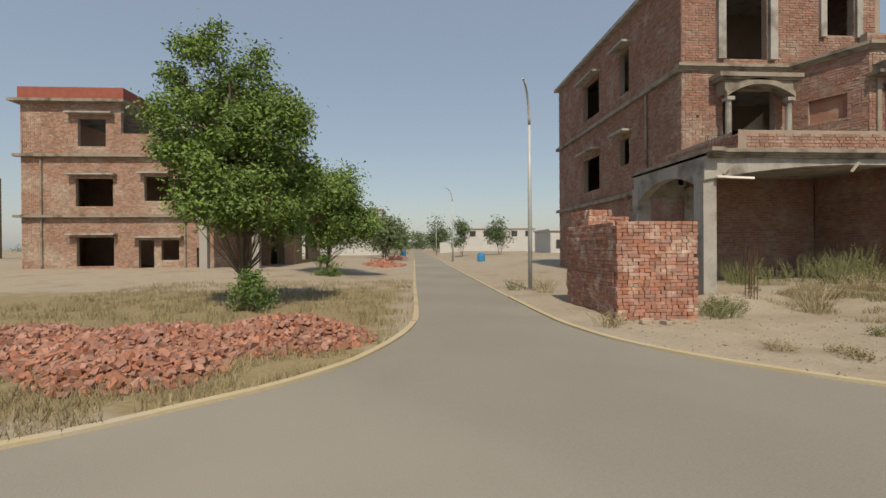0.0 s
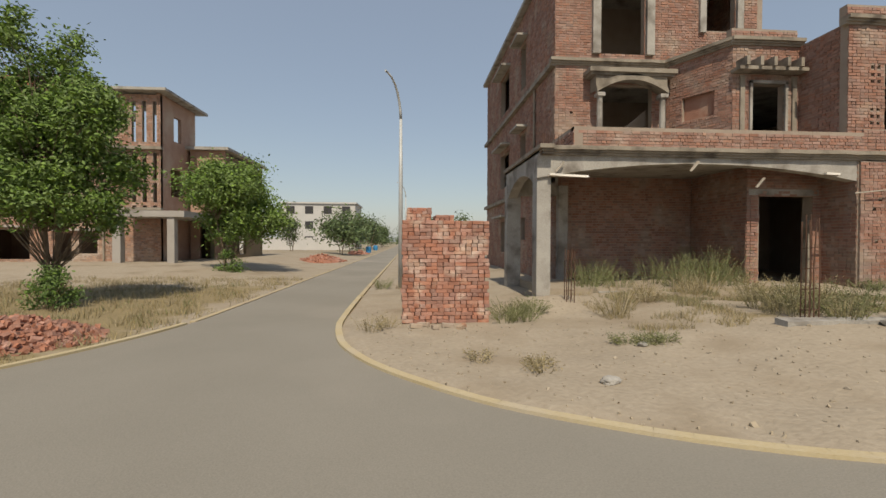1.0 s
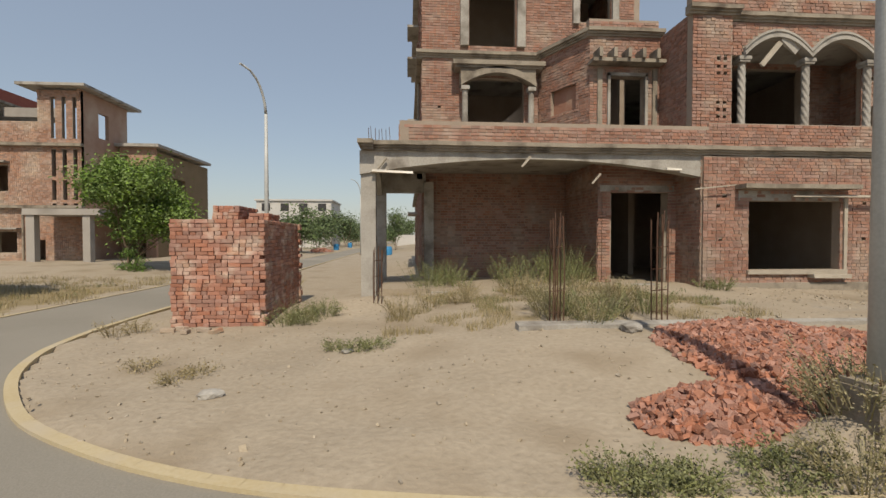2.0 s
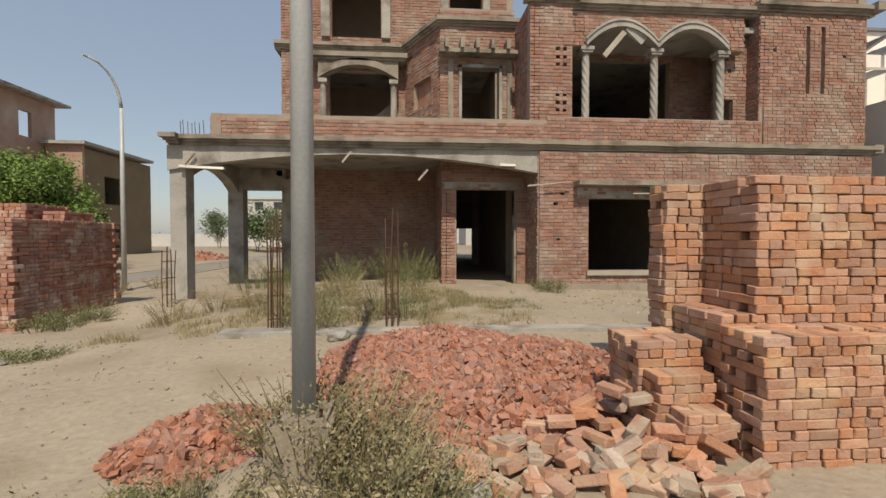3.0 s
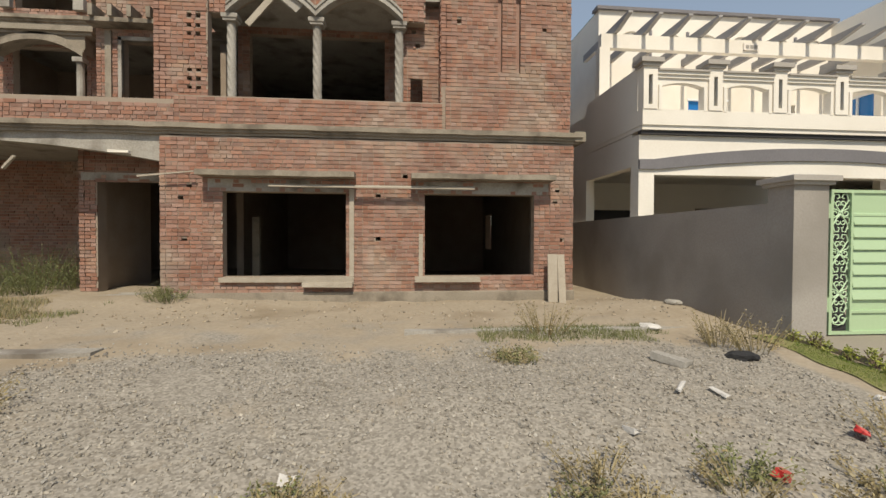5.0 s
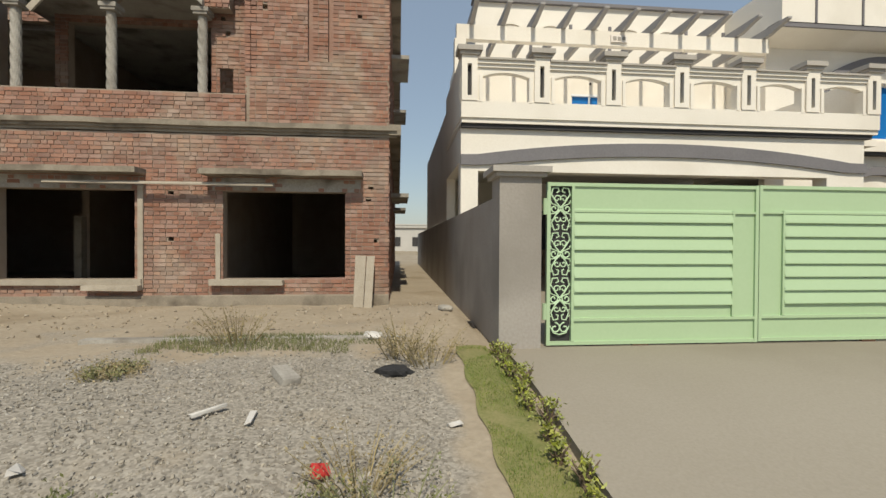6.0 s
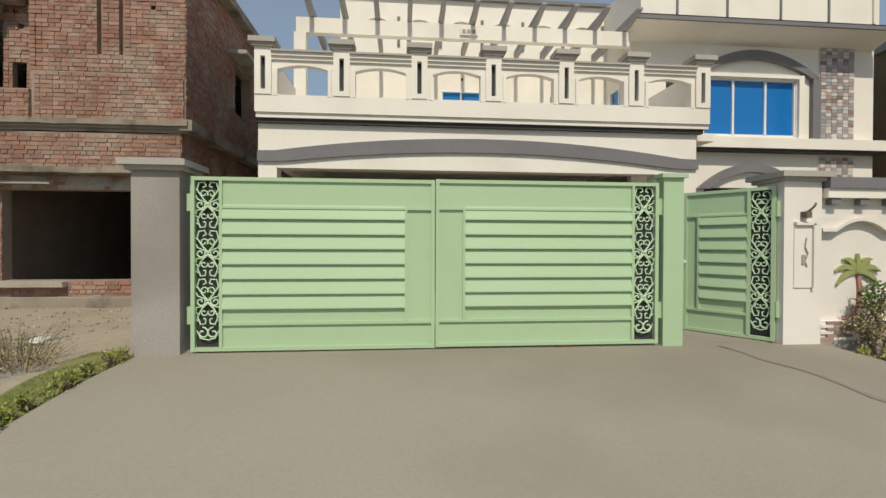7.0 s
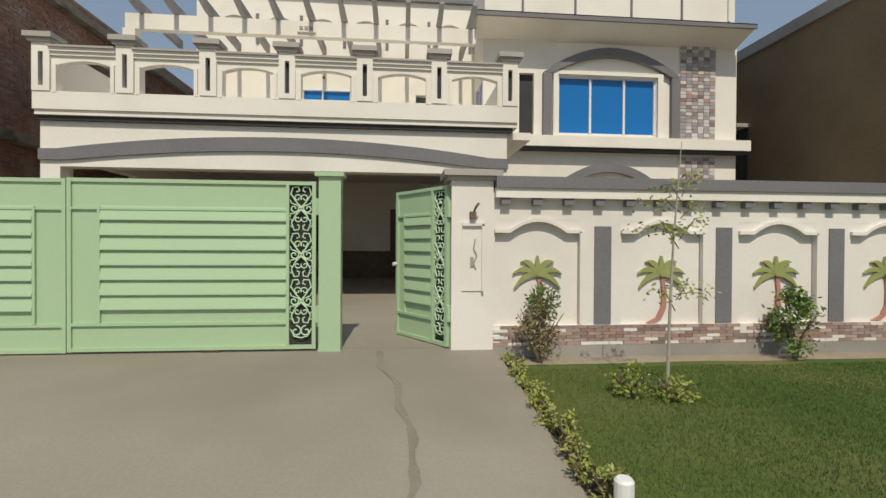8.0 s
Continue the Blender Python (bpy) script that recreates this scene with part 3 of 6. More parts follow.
# first floor, from the corner block to the end block
wall(house, (6.1, 14.06), FX, 7.1, 4.04, 11.2, [hole(6.1, 7.55, 9.46, 4.5, 6.85), hole(6.1, 7.63, 9.17, 7.86, 10.5), hole(6.1, 11.35, 12.4, 8.8, 10.4), hole(6.1, 10.05, 13.2, 4.0, 7.5), hole(6.1, 6.6, 6.7, 5.85, 5.95)], label="upper walls of bare brick")
part("room_wall", Mesh().box(6.3, 13.0, 17.5, 17.7, 4.0, 7.4).box(6.3, 13.0, 17.5, 17.7, 7.5, 11.2), M_MORTAR, house)
stair = Mesh().strip([(7.3, 4.0), (9.7, 4.0)], [(7.3, 4.3), (9.7, 6.3)], 14.9, 15.1)
part("stair_flight", stair, M_MORTAR, house, "rough stair flight behind the arch")
dv = Vector((1.0, -1.95)).normalized()
wall(house, (9.95, 14.0), (dv.x, dv.y), 2.12, 4.04, 7.5, [(0.55, 1.6, 5.5, 6.3)])
part("niche_back", Mesh().slab(pose(10.62, 13.1, 5.9, 0, 0, -63), 1.2, 0.1, 0.9), M_WBRICK, house)
wall(house, (10.9, 12.1), FX, 2.15, 4.04, 7.5, [hole(10.9, 11.5, 12.55, 4.9, 6.33)])
wall(house, (13.03, 12.1), (0, -1), 1.6, 4.04, 7.5)
perforated = [hole(13.0, a, a + 0.1, b, b + 0.1) for b in (4.72, 4.92, 5.12, 5.85, 6.05, 6.25) for a in (13.66, 13.84)]
wall(house, (13.0, 10.5), FX, 1.08, 4.5, 7.5, perforated, label="brick pier with open brick gaps")
wall(house, (14.07, 12.4), FX, 5.0, 4.04, 7.5, [hole(14.07, 14.35, 17.75, 4.1, 6.8)])
part("balcony_ceiling", Mesh().box(14.0, 19.1, 10.7, 12.5, 6.95, 7.1), M_CONC, house)
wall(house, (18.2, 10.95), FX, 0.86, 4.6, 7.5, [hole(18.2, 18.38, 18.66, 4.72, 5.3), hole(18.2, 18.4, 18.5, 6.3, 6.4), hole(18.2, 18.5, 18.6, 6.0, 6.1)], thick=0.12)
wall(house, (19.05, 12.4), (0, -1), 1.9, 4.04, 7.5)
grooves = [hole(19.05, 20.32, 20.43, 5.35, 7.1), hole(19.05, 20.74, 20.85, 5.35, 7.1), hole(19.05, 19.4, 19.5, 6.4, 6.5), hole(19.05, 21.35, 21.45, 6.3, 6.4)]
wall(house, (19.05, 10.5), FX, 2.97, 5.0, 7.5, grooves, label="projecting end block of bare brick")
part("groove_back", Mesh().box(19.1, 21.9, 10.62, 10.7, 5.0, 7.5), M_WBRICK, house)
wall(house, (19.15, 10.47), FX, 2.85, 3.94, 4.98)
part("end_block_base", Mesh().box(19.05, 22.0, 10.56, 10.72, 4.04, 5.02), M_MORTAR, house)
# arched front of the corner window
for x in (7.33, 9.47):
    part("window_column", Mesh().tube([(x + 0.11, 13.6, 4.5), (x + 0.11, 13.6, 6.3)], [0.1, 0.09], 10).box(x - 0.02, x + 0.24, 13.46, 13.74, 6.3, 6.42), M_CONC, house, "round cement column")
low = arc(7.3, 9.72, 6.42, 0.42, 16)
part("arch_trim", Mesh().strip([(x, z) for x, z in low], [(x, z + 0.13) for x, z in low], 13.45, 13.6).strip([(x, z + 0.13) for x, z in low], [(x, z + 0.22) for x, z in low], 13.5, 13.6), M_MOULD, house, "moulded cement arch")
part("arch_wall", Mesh().strip([(x, z + 0.1) for x, z in low], [(x, 7.1) for x, z in low], 13.56, 14.05), M_MOULD, house)
part("arch_cap", Mesh().box(7.05, 10.0, 13.42, 14.05, 7.08, 7.22).box(7.12, 9.93, 13.5, 14.05, 7.0, 7.08), M_MOULD, house)
part("sill", Mesh().box(7.2, 9.8, 13.5, 14.1, 4.36, 4.5), M_CONC, house)
for x in (7.33, 9.2):
    part("window_strip", Mesh().box(x, x + 0.27, 13.9, 14.05, 7.86, 11.0), M_CONC, house, "grey cement strip beside the window")
for x in (11.08, 12.42):
    part("window_strip", Mesh().box(x, x + 0.22, 13.93, 14.05, 8.7, 11.0), M_CONC, house)
moulding(5.9, 10.05, 14.06, 7.46)
dm = Mesh()
for a, b, o in ((0.0, 0.06, 0.07), (0.06, 0.12, 0.12), (0.12, 0.22, 0.19)):
    p0, p1 = Vector((9.95, 14.0)), Vector((10.95, 12.05))
    nn = Vector((dv.y, -dv.x))
    q0, q1 = p0 + nn * o, p1 + nn * o
    dm.add([(q0.x, q0.y, 7.46 + a), (q1.x, q1.y, 7.46 + a), (p1.x + 0.3, p1.y + 0.3, 7.46 + a), (p0.x + 0.3, p0.y + 0.3, 7.46 + a), (q0.x, q0.y, 7.46 + b), (q1.x, q1.y, 7.46 + b), (p1.x + 0.3, p1.y + 0.3, 7.46 + b), (p0.x + 0.3, p0.y + 0.3, 7.46 + b)], [(0, 1, 2, 3), (7, 6, 5, 4), (0, 4, 5, 1), (1, 5, 6, 2), (2, 6, 7, 3), (3, 7, 4, 0)])
part("ledge", dm, M_MOULD, house)
moulding(10.8, 13.1, 12.1, 7.46)
moulding(12.85, 14.25, 10.5, 7.4)
moulding(14.0, 19.1, 10.62, 7.3)
moulding(18.9, 22.2, 10.5, 7.4)
wall(house, (10.9, 12.15), FX, 2.1, 7.6, 8.0)
wall(house, (13.0, 10.55), FX, 9.0, 7.5, 7.98)
# bay window
part("bay_frame", Mesh().box(11.42, 11.5, 12.02, 12.14, 4.9, 6.4).box(12.55, 12.63, 12.02, 12.14, 4.9, 6.4).box(11.42, 12.63, 12.02, 12.14, 6.33, 6.42), M_CONC, house, "pale cement window surround")
for x in (11.12, 12.78):
    part("bay_strip", Mesh().box(x, x + 0.14, 12.03, 12.1, 4.6, 6.55), M_MOULD, house)
part("bay_hood", Mesh().box(10.85, 13.0, 11.7, 12.1, 6.62, 6.72), M_MOULD, house)
for i in range(5):
    x = 11.0 + 0.42 * i
    part("bracket", Mesh().box(x, x + 0.1, 11.62, 12.1, 6.72, 6.98), M_MOULD, house, "small cement bracket")
# twin arches of the balcony
def twisted_column(x, y, z0, z1):
    """A slim shaft with spiral flutes on a flared foot, under a square capital."""
    mb, n, steps = Mesh(), 20, 80
    for k in range(steps + 1):
        f = k / steps
        z = z0 + (z1 - z0) * f
        flare = 0.075 * max(0.0, 1 - f / 0.13)
        depth = 0.0 if f < 0.16 or f > 0.95 else 0.008
        for a in range(n):
            t = 2 * math.pi * a / n
            r = 0.09 + flare + depth * math.cos(5 * t + f * 60)
            mb.v.append((x + r * math.cos(t), y + r * math.sin(t), z))
    mb.f = [(k * n + a, k * n + (a + 1) % n, (k + 1) * n + (a + 1) % n, (k + 1) * n + a) for k in range(steps) for a in range(n)]
    mb.box(x - 0.14, x + 0.14, y - 0.14, y + 0.14, z1, z1 + 0.06).box(x - 0.17, x + 0.17, y - 0.16, y + 0.16, z1 + 0.06, z1 + 0.15)
    return mb


for x in (14.5, 16.32, 18.12):
    part("balcony_column", twisted_column(x, 10.7, 4.04, 6.26), M_CONC, house, "slim grey cement column with twisted flutes")
over = []
for a, b in ((14.45, 16.32), (16.32, 18.2)):
    low = arc(a, b, 6.4, 0.5, 14)
    part("arch_trim", Mesh().strip(low, [(x, z + 0.09) for x, z in low], 10.47, 10.72).strip([(x, z + 0.09) for x, z in low], [(x, z + 0.15) for x, z in low], 10.52, 10.7).strip([(x, z + 0.15) for x, z in low], [(x, z + 0.21) for x, z in low], 10.48, 10.7), M_CONC, house, "moulded cement arch with double rib")
    part("arch_wall", Mesh().strip([(x, z + 0.05) for x, z in low], [(x, 7.32) for x, z in low], 10.6, 10.85), M_MORTAR, house)
    over += [hole(14.06, p[0], q[0], 6.3, max(p[1], q[1]) + 0.2) for p, q in zip(low, low[1:])]
for a, b in ((14.06, 14.45), (18.2, 18.7)):
    part("arch_wall", Mesh().box(a, b, 10.62, 10.85, 6.42, 7.32), M_MORTAR, house)
part("brickwork", bricks_on((14.06, 10.605), FX, (0, -1), 4.64, 6.44, 7.32, over, rng=random.Random(16)), M_WBRICK, house, "weathered red fired bricks", kind="stuff")
part("hanging_board", Mesh().slab(pose(15.15, 10.5, 6.45, 0, -50, 0), 0.8, 0.05, 0.12, 0.01), M_WOOD, house, "loose plank hanging in the arch")
part("hanging_board", Mesh().slab(pose(15.75, 10.55, 6.75, 0, 38, 0), 0.55, 0.05, 0.25, 0.04), M_CONC, house, "torn sheet hanging in the arch")
# ground floor window lintels, hoods, sills, battens
for a, b in ((14.05, 17.2), (18.38, 21.5)):
    part("lintel", Mesh().box(a + 0.1, b - 0.05, GF - 0.02, GF + 0.2, 2.58, 2.84), M_CONC, house, "grey concrete lintel")
    moulding(a, b, GF - 0.08, 2.86, "window_hood", ((0.0, 0.11, 0.34),))
part("batten", Mesh().slab(pose(17.6, 10.05, 2.69, 0, 0, 0), 4.3, 0.06, 0.05, 0.012), M_WOOD, house, "pale timber batten under the hoods")
part("batten", Mesh().slab(pose(13.4, 10.1, 2.9, 0, -6, 0), 1.1, 0.03, 0.03, 0.006), M_WOOD, house)
for x, z0, z1 in ((17.07, 0.62, 2.66), (18.55, 0.7, 1.7)):
    part("batten", Mesh().box(x, x + 0.09, GF - 0.06, GF - 0.012, z0, z1, 0.008), M_WOOD, house)
part("sill", Mesh().box(14.38, 17.15, GF - 0.1, GF + 0.23, 0.66, 0.78, 0.015), M_WOOD, house, "pale cement sill")
part("sill", Mesh().box(16.1, 17.15, GF - 0.22, GF, 0.56, 0.66, 0.012), M_WOOD, house)
part("sill", Mesh().box(18.47, 19.9, GF - 0.18, GF + 0.2, 0.66, 0.77, 0.015), M_WOOD, house, "pale cement sill")
part("sill", Mesh().box(20.0, 21.2, GF - 0.02, GF + 0.2, 0.72, 0.78, 0.02), M_WBRICK, house)
part("plinth", Mesh().box(13.25, 22.03, GF - 0.09, GF, -0.1, 0.44, 0.02), M_MOULD, house, "dusty projecting plinth")

# planks leaning on the house
for x, a, w in ((21.45, 10, 0.2), (21.65, 15, 0.16)):
    tagged(part("plank", Mesh().slab(pose(x, 9.95, 0.72, -a, 2, 0), w, 0.04, 1.1, 0.01), M_WOOD), "grey weathered plank leaning against the brick wall", "plank", "leaning planks")


# ---- the white house ----
villa = thing("white_house", "finished two-storey cream house with grey trim, arches and pergola", "house", at=(31, 14, 0.25))
PX0, PX1 = 23.55, 33.0


def vpart(name, mb, mat=None, label="", parent=None):
    return part(name, mb, mat or M_WHITE, parent or villa, label)


vpart("porch_front", Mesh().box(PX0, PX1, 10.25, 10.6, 3.08, 3.98), label="cream porch front over the car entrance")
vpart("porch_column", Mesh().box(23.55, 23.92, 10.25, 10.62, 0.2, 3.08))
vpart("porch_column", Mesh().box(32.06, 33.0, 10.25, 10.62, 0.2, 3.08))
band = arc(23.9, 32.6, 3.2, 0.28, 28)
band = [(23.545, 3.2)] + band + [(33.02, 3.2)]
vpart("arch_band", Mesh().strip([(x, z - (0.02 if 23.9 < x < 32.6 else 0.0)) for x, z in band], [(x, z + 0.21 + 0.06 * (1 - ((x - 28.2) / 5) ** 2)) for x, z in band], 10.19, 10.26), M_GREY, "grey painted arch band")
vpart("porch_roof", Mesh().box(23.7, 33.6, 10.5, 15.5, 3.9, 4.065))
vpart("wall", Mesh().box(23.56, 23.8, 13.2, 22, 0.2, 5.2).box(23.56, 23.8, 10.6, 13.2, 3.3, 4.06), M_WHITE, "cream side wall")
vpart("wall", Mesh().box(23.8, 33.7, 18.2, 18.45, 0.2, 3.95), M_WHITE)
vpart("porch_ceiling", Mesh().box(23.8, 33.7, 15.5, 18.4, 3.9, 4.08))
# Dark band over the lower hall wall: shade of the deep porch as colour.
vpart("dado", Mesh().box(23.85, 33.6, 18.15, 18.2, 0.26, 1.3), M_BARK, "dark band for the shade low in the porch")
vpart("hall_door", Mesh().box(30.3, 32.0, 18.1, 18.15, 0.27, 2.9), M_BARK, "dark brown hall door")
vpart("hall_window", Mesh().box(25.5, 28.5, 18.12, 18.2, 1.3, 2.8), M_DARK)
vpart("yard_floor", Mesh().box(23.7, 45, 6.15, 18.2, 0.0, 0.26), M_DRIVE, "concrete yard behind the gate")
# balcony
vpart("balcony_slab", Mesh().box(23.545, 33.19, 10.11, 13.19, 4.07, 4.17))
# Near-black strip below the slab; the overhang's shade is in its colour.
vpart("edge_line", Mesh().box(23.55, 33.1, 10.16, 10.3, 3.98, 4.07), M_DARK, "dark strip for the shade under the balcony")
vpart("balcony_base", Mesh().box(23.53, 33.19, 10.07, 10.3, 4.17, 4.52))
vpart("balcony_side", Mesh().box(23.53, 23.75, 10.3, 13.2, 4.17, 5.5))
vpart("balcony_side", Mesh().box(32.98, 33.19, 10.3, 13.16, 4.17, 5.4))
PIERS = [23.7, 25.25, 26.83, 28.38, 29.95, 31.5, 33.02]
for x in PIERS:
    pier = Mesh()
    for q, r, c, d in rects(x - 0.165, x + 0.165, 4.52, 5.46, [(x - 0.045, x + 0.045, 4.62, 5.28)]):
        pier.box(q, r, 10.05, 10.3, c, d)
    p = vpart("balcony_pier", pier)
    part("slot", Mesh().box(x - 0.05, x + 0.05, 10.16, 10.2, 4.6, 5.3), M_DARK, p, "dark recessed slot")
    part("pier_cap", Mesh().box(x - 0.21, x + 0.21, 10.0, 10.35, 5.46, 5.53).box(x - 0.26, x + 0.26, 9.95, 10.4, 5.53, 5.63), M_CAP, p, "pale grey pier cap")
for a, b in zip(PIERS, PIERS[1:]):
    a, b = a + 0.165, b - 0.165
    mb = Mesh()
    i0, i1 = a + 0.11, b - 0.11
    mb.box(a, i0, 10.1, 10.26, 4.52, 5.22).box(i1, b, 10.1, 10.26, 4.52, 5.22)
    top = arc(i0, i1, 5.04, 0.09, 12)
    mb.strip(top, [(x, 5.22) for x, z in top], 10.1, 10.26)
    p = vpart("balcony_panel", mb, label="arched opening in the parapet")
    for e in (i0 - 0.07, i1):
        part("inner_frame", Mesh().box(e, e + 0.07, 10.06, 10.1, 4.5, 5.06), M_WHITE, p)
    part("rail", Mesh().box(a, b, 10.06, 10.3, 5.22, 5.29).box(a, b, 10.02, 10.34, 5.29, 5.36), M_WHITE, p)
    part("rail_cap", Mesh().box(a, b, 9.98, 10.38, 5.36, 5.4), M_CAP, p, "grey rail capping")
# upper storey behind the balcony
UY = 14.8
uh = [hole(24.6, 27.73, 29.12, 5.2, 6.27), hole(24.6, 31.15, 31.6, 5.5, 6.22)]
wall(villa, (24.6, UY), FX, 8.5, 4.1, 9.08, uh, brick=False)
wall(villa, (24.6, 22), (0, -1), 6.96, 4.1, 9.08, [], brick=False)
gl = vpart("window", Mesh().box(27.73, 29.12, UY + 0.06, UY + 0.1, 5.2, 6.27), M_GLASS, "blue tinted window")
part("window_frame", Mesh().box(27.7, 29.15, UY - 0.03, UY + 0.08, 6.25, 6.31).box(28.28, 28.33, UY, UY + 0.08, 5.2, 6.25), M_ALU, gl)
# Small dark dot for the wall lamp above the window.
vpart("wall_switch", Mesh().box(28.3, 28.36, UY - 0.03, UY, 6.62, 6.68), M_DARK)
vpart("room_back", Mesh().box(24.9, 33, 19, 19.2, 4.1, 9.0).box(24.9, 33.1, UY + 0.25, 19, 8.8, 9.0))
vpart("parapet_cap", Mesh().box(24.5, 33.1, UY - 0.12, UY + 0.3, 9.08, 9.18), M_GREY, "grey parapet capping")
for k in range(6):
    x = 25.72 + 1.296 * k
    a = arc(x - 0.53, x + 0.53, 8.13, 0.29, 12)
    vpart("relief_arch", Mesh().strip(a, [(p, q + 0.07) for p, q in a], UY - 0.06, UY), M_WHITE)
    vpart("relief_strip", Mesh().box(x + 0.6, x + 0.69, UY - 0.04, UY, 7.6, 8.5), M_GREY, "short grey wall strip")
plq = vpart("plaque", Mesh().box(28.0, 28.47, 12.67, 12.715, 7.07, 7.26), M_PINKW, "small cream plaque with raised bars")
for k in range(3):
    part("bar", Mesh().box(28.06 + 0.13 * k, 28.15 + 0.13 * k, 12.655, 12.67, 7.12, 7.21), M_CONC, plq)
# pergola
vpart("pergola_beam", Mesh().box(23.75, 32.7, 12.72, 12.92, 6.98, 7.37), label="cream pergola beam")
vpart("pergola_post", Mesh().box(23.7, 24.0, 12.7, 12.95, 4.1, 6.98))
M_JOIST = material("joist_grey", (0.30, 0.29, 0.29), (0.36, 0.35, 0.345), 0.75, 1.0, 30, 0.05)
for k in range(11):
    x = 24.15 + 0.84 * k
    j = Mesh()
    j.add([(x + s, y, z) for s in (-0.06, 0.06) for y, z in ((11.85, 7.55), (12.5, 7.38), (14.8, 7.36), (14.8, 7.58), (11.85, 7.6))], [(0, 1, 2, 3, 4), (9, 8, 7, 6, 5), (0, 5, 6, 1), (1, 6, 7, 2), (2, 7, 8, 3), (3, 8, 9, 4), (4, 9, 5, 0)])
    vpart("pergola_joist", j, M_JOIST, "grey pergola joist with tapered end")
# front room block
RW = 13.16
rh = [hole(33.0, 35.15, 38.06, 4.74, 6.37), hole(33.0, 34.02, 34.44, 4.7, 6.42), hole(33.0, 35.2, 38.0, 1.1, 3.2)]
wall(villa, (33.0, RW), FX, 7.56, 0.2, 7.8, rh, brick=False, label="cream front wall with a wide arched window")
wall(villa, (40.55, RW + 0.24), FY, 9.0, 0.2, 8.8, [], brick=False)
wall(villa, (32.99, 15.49), (0, -1), 2.32, 4.1, 8.8, [(0.99, 2.09, 5.0, 6.3)], brick=False)
gl = vpart("window", Mesh().box(33.06, 33.1, 13.4, 14.5, 5.0, 6.3), M_GLASS, "blue tinted side window")
part("window_frame", Mesh().box(33.0, 33.06, 13.4, 14.5, 6.25, 6.3).box(33.0, 33.06, 13.93, 13.98, 5.0, 6.25), M_ALU, gl)
vpart("room_back", Mesh().box(33.2, 40.4, 16.5, 16.7, 0.2, 7.7).box(33.1, 40.4, 13.4, 16.6, 7.3, 7.5).box(33.1, 40.4, 13.4, 16.6, 3.7, 3.9))
win = vpart("window", Mesh().box(35.15, 38.06, 13.25, 13.27, 4.74, 6.37), M_GLASS, "wide blue tinted sliding window")
wf = Mesh()
for a, b in ((35.13, 35.19), (36.08, 36.14), (37.09, 37.15), (38.02, 38.08)):
    wf.box(a, b, 13.19, 13.26, 4.72, 6.39)
wf.box(35.13, 38.08, 13.19, 13.26, 4.7, 4.77).box(35.13, 38.08, 13.19, 13.26, 6.34, 6.4)
part("window_frame", wf, M_ALU, win, "white aluminium frame")
for x0, x1, z0, z1 in ((34.98, 35.13, 4.62, 6.4), (38.08, 38.24, 4.62, 6.4), (34.98, 38.24, 6.4, 6.5)):
    vpart("window_surround", Mesh().box(x0, x1, 13.06, 13.17, z0, z1))
# Sheet across the narrow hole; the darkness inside is its own colour.
win = vpart("window", Mesh().box(34.02, 34.44, 13.3, 13.32, 4.7, 6.42), M_DARK, "near-black sheet closing a narrow opening")
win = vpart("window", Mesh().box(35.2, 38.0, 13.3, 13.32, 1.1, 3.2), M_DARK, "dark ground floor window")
a = arc(34.93, 38.48, 6.4, 0.52, 22)
outer = arc(34.68, 38.73, 6.42, 0.76, 22)
vpart("window_arch", Mesh().strip(a, outer, 13.02, 13.17).box(34.68, 34.93, 13.02, 13.17, 4.6, 6.42).box(38.48, 38.73, 13.02, 13.17, 4.6, 6.42), M_GREY, "grey painted window arch")
a, outer = arc(35.3, 37.95, 3.15, 0.5, 22), arc(34.95, 38.3, 3.15, 0.75, 22)
vpart("window_arch", Mesh().strip(a, outer, 13.02, 13.17), M_GREY, "grey painted window arch")
vpart("band", Mesh().box(33.2, 40.75, 12.8, 13.17, 4.3, 4.6), label="cream band between the storeys")
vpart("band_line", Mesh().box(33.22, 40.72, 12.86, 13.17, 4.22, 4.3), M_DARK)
# tile pieces of the decorative column
tc = vpart("tile_column", Mesh().box(38.76, 39.86, 13.12, 13.17, 3.0, 7.42), M_PINKW, "column of small brown and grey wall tiles")
M_TGREY = material("grey_tile", (0.30, 0.27, 0.275), (0.39, 0.36, 0.365), 0.4, 6, 40, 0.1, vary=0.2)
M_TPALE = material("pale_tile", (0.52, 0.49, 0.47), (0.62, 0.59, 0.57), 0.4, 6, 40, 0.1, vary=0.12)
tile_kinds = [data_of("tile", Mesh().box(-0.085, 0.085, -0.012, 0.012, -0.045, 0.045), m) for m in (M_TILE, M_TGREY, M_TPALE)]
rng = random.Random(3)
for r in range(43):
    z = 3.07 + 0.101 * r
    for c in range(6):
        if 4.18 < z < 4.64:
            continue
        o = new("tile", tile_kinds[rng.choice((0, 1, 1)) if (r // 2 + c) % 2 else rng.choice((2, 2, 1))])
        o.location = (38.86 + 0.181 * c, 13.1 - rng.uniform(0, 0.006), z)
        o.parent = tc
        o.matrix_parent_inverse = tc.matrix_basis.inverted()
# eave and top parapet
ev = Mesh()
ev.add([(x, y, z) for x in (32.7, 40.5) for y, z in ((12.4, 7.6), (13.17, 7.33), (13.3, 7.69), (12.4, 7.69))], [(0, 1, 2, 3), (7, 6, 5, 4), (0, 4, 5, 1), (1, 5, 6, 2), (2, 6, 7, 3), (3, 7, 4, 0)])
vpart("eave", ev, M_WHITE, "projecting cream eave")
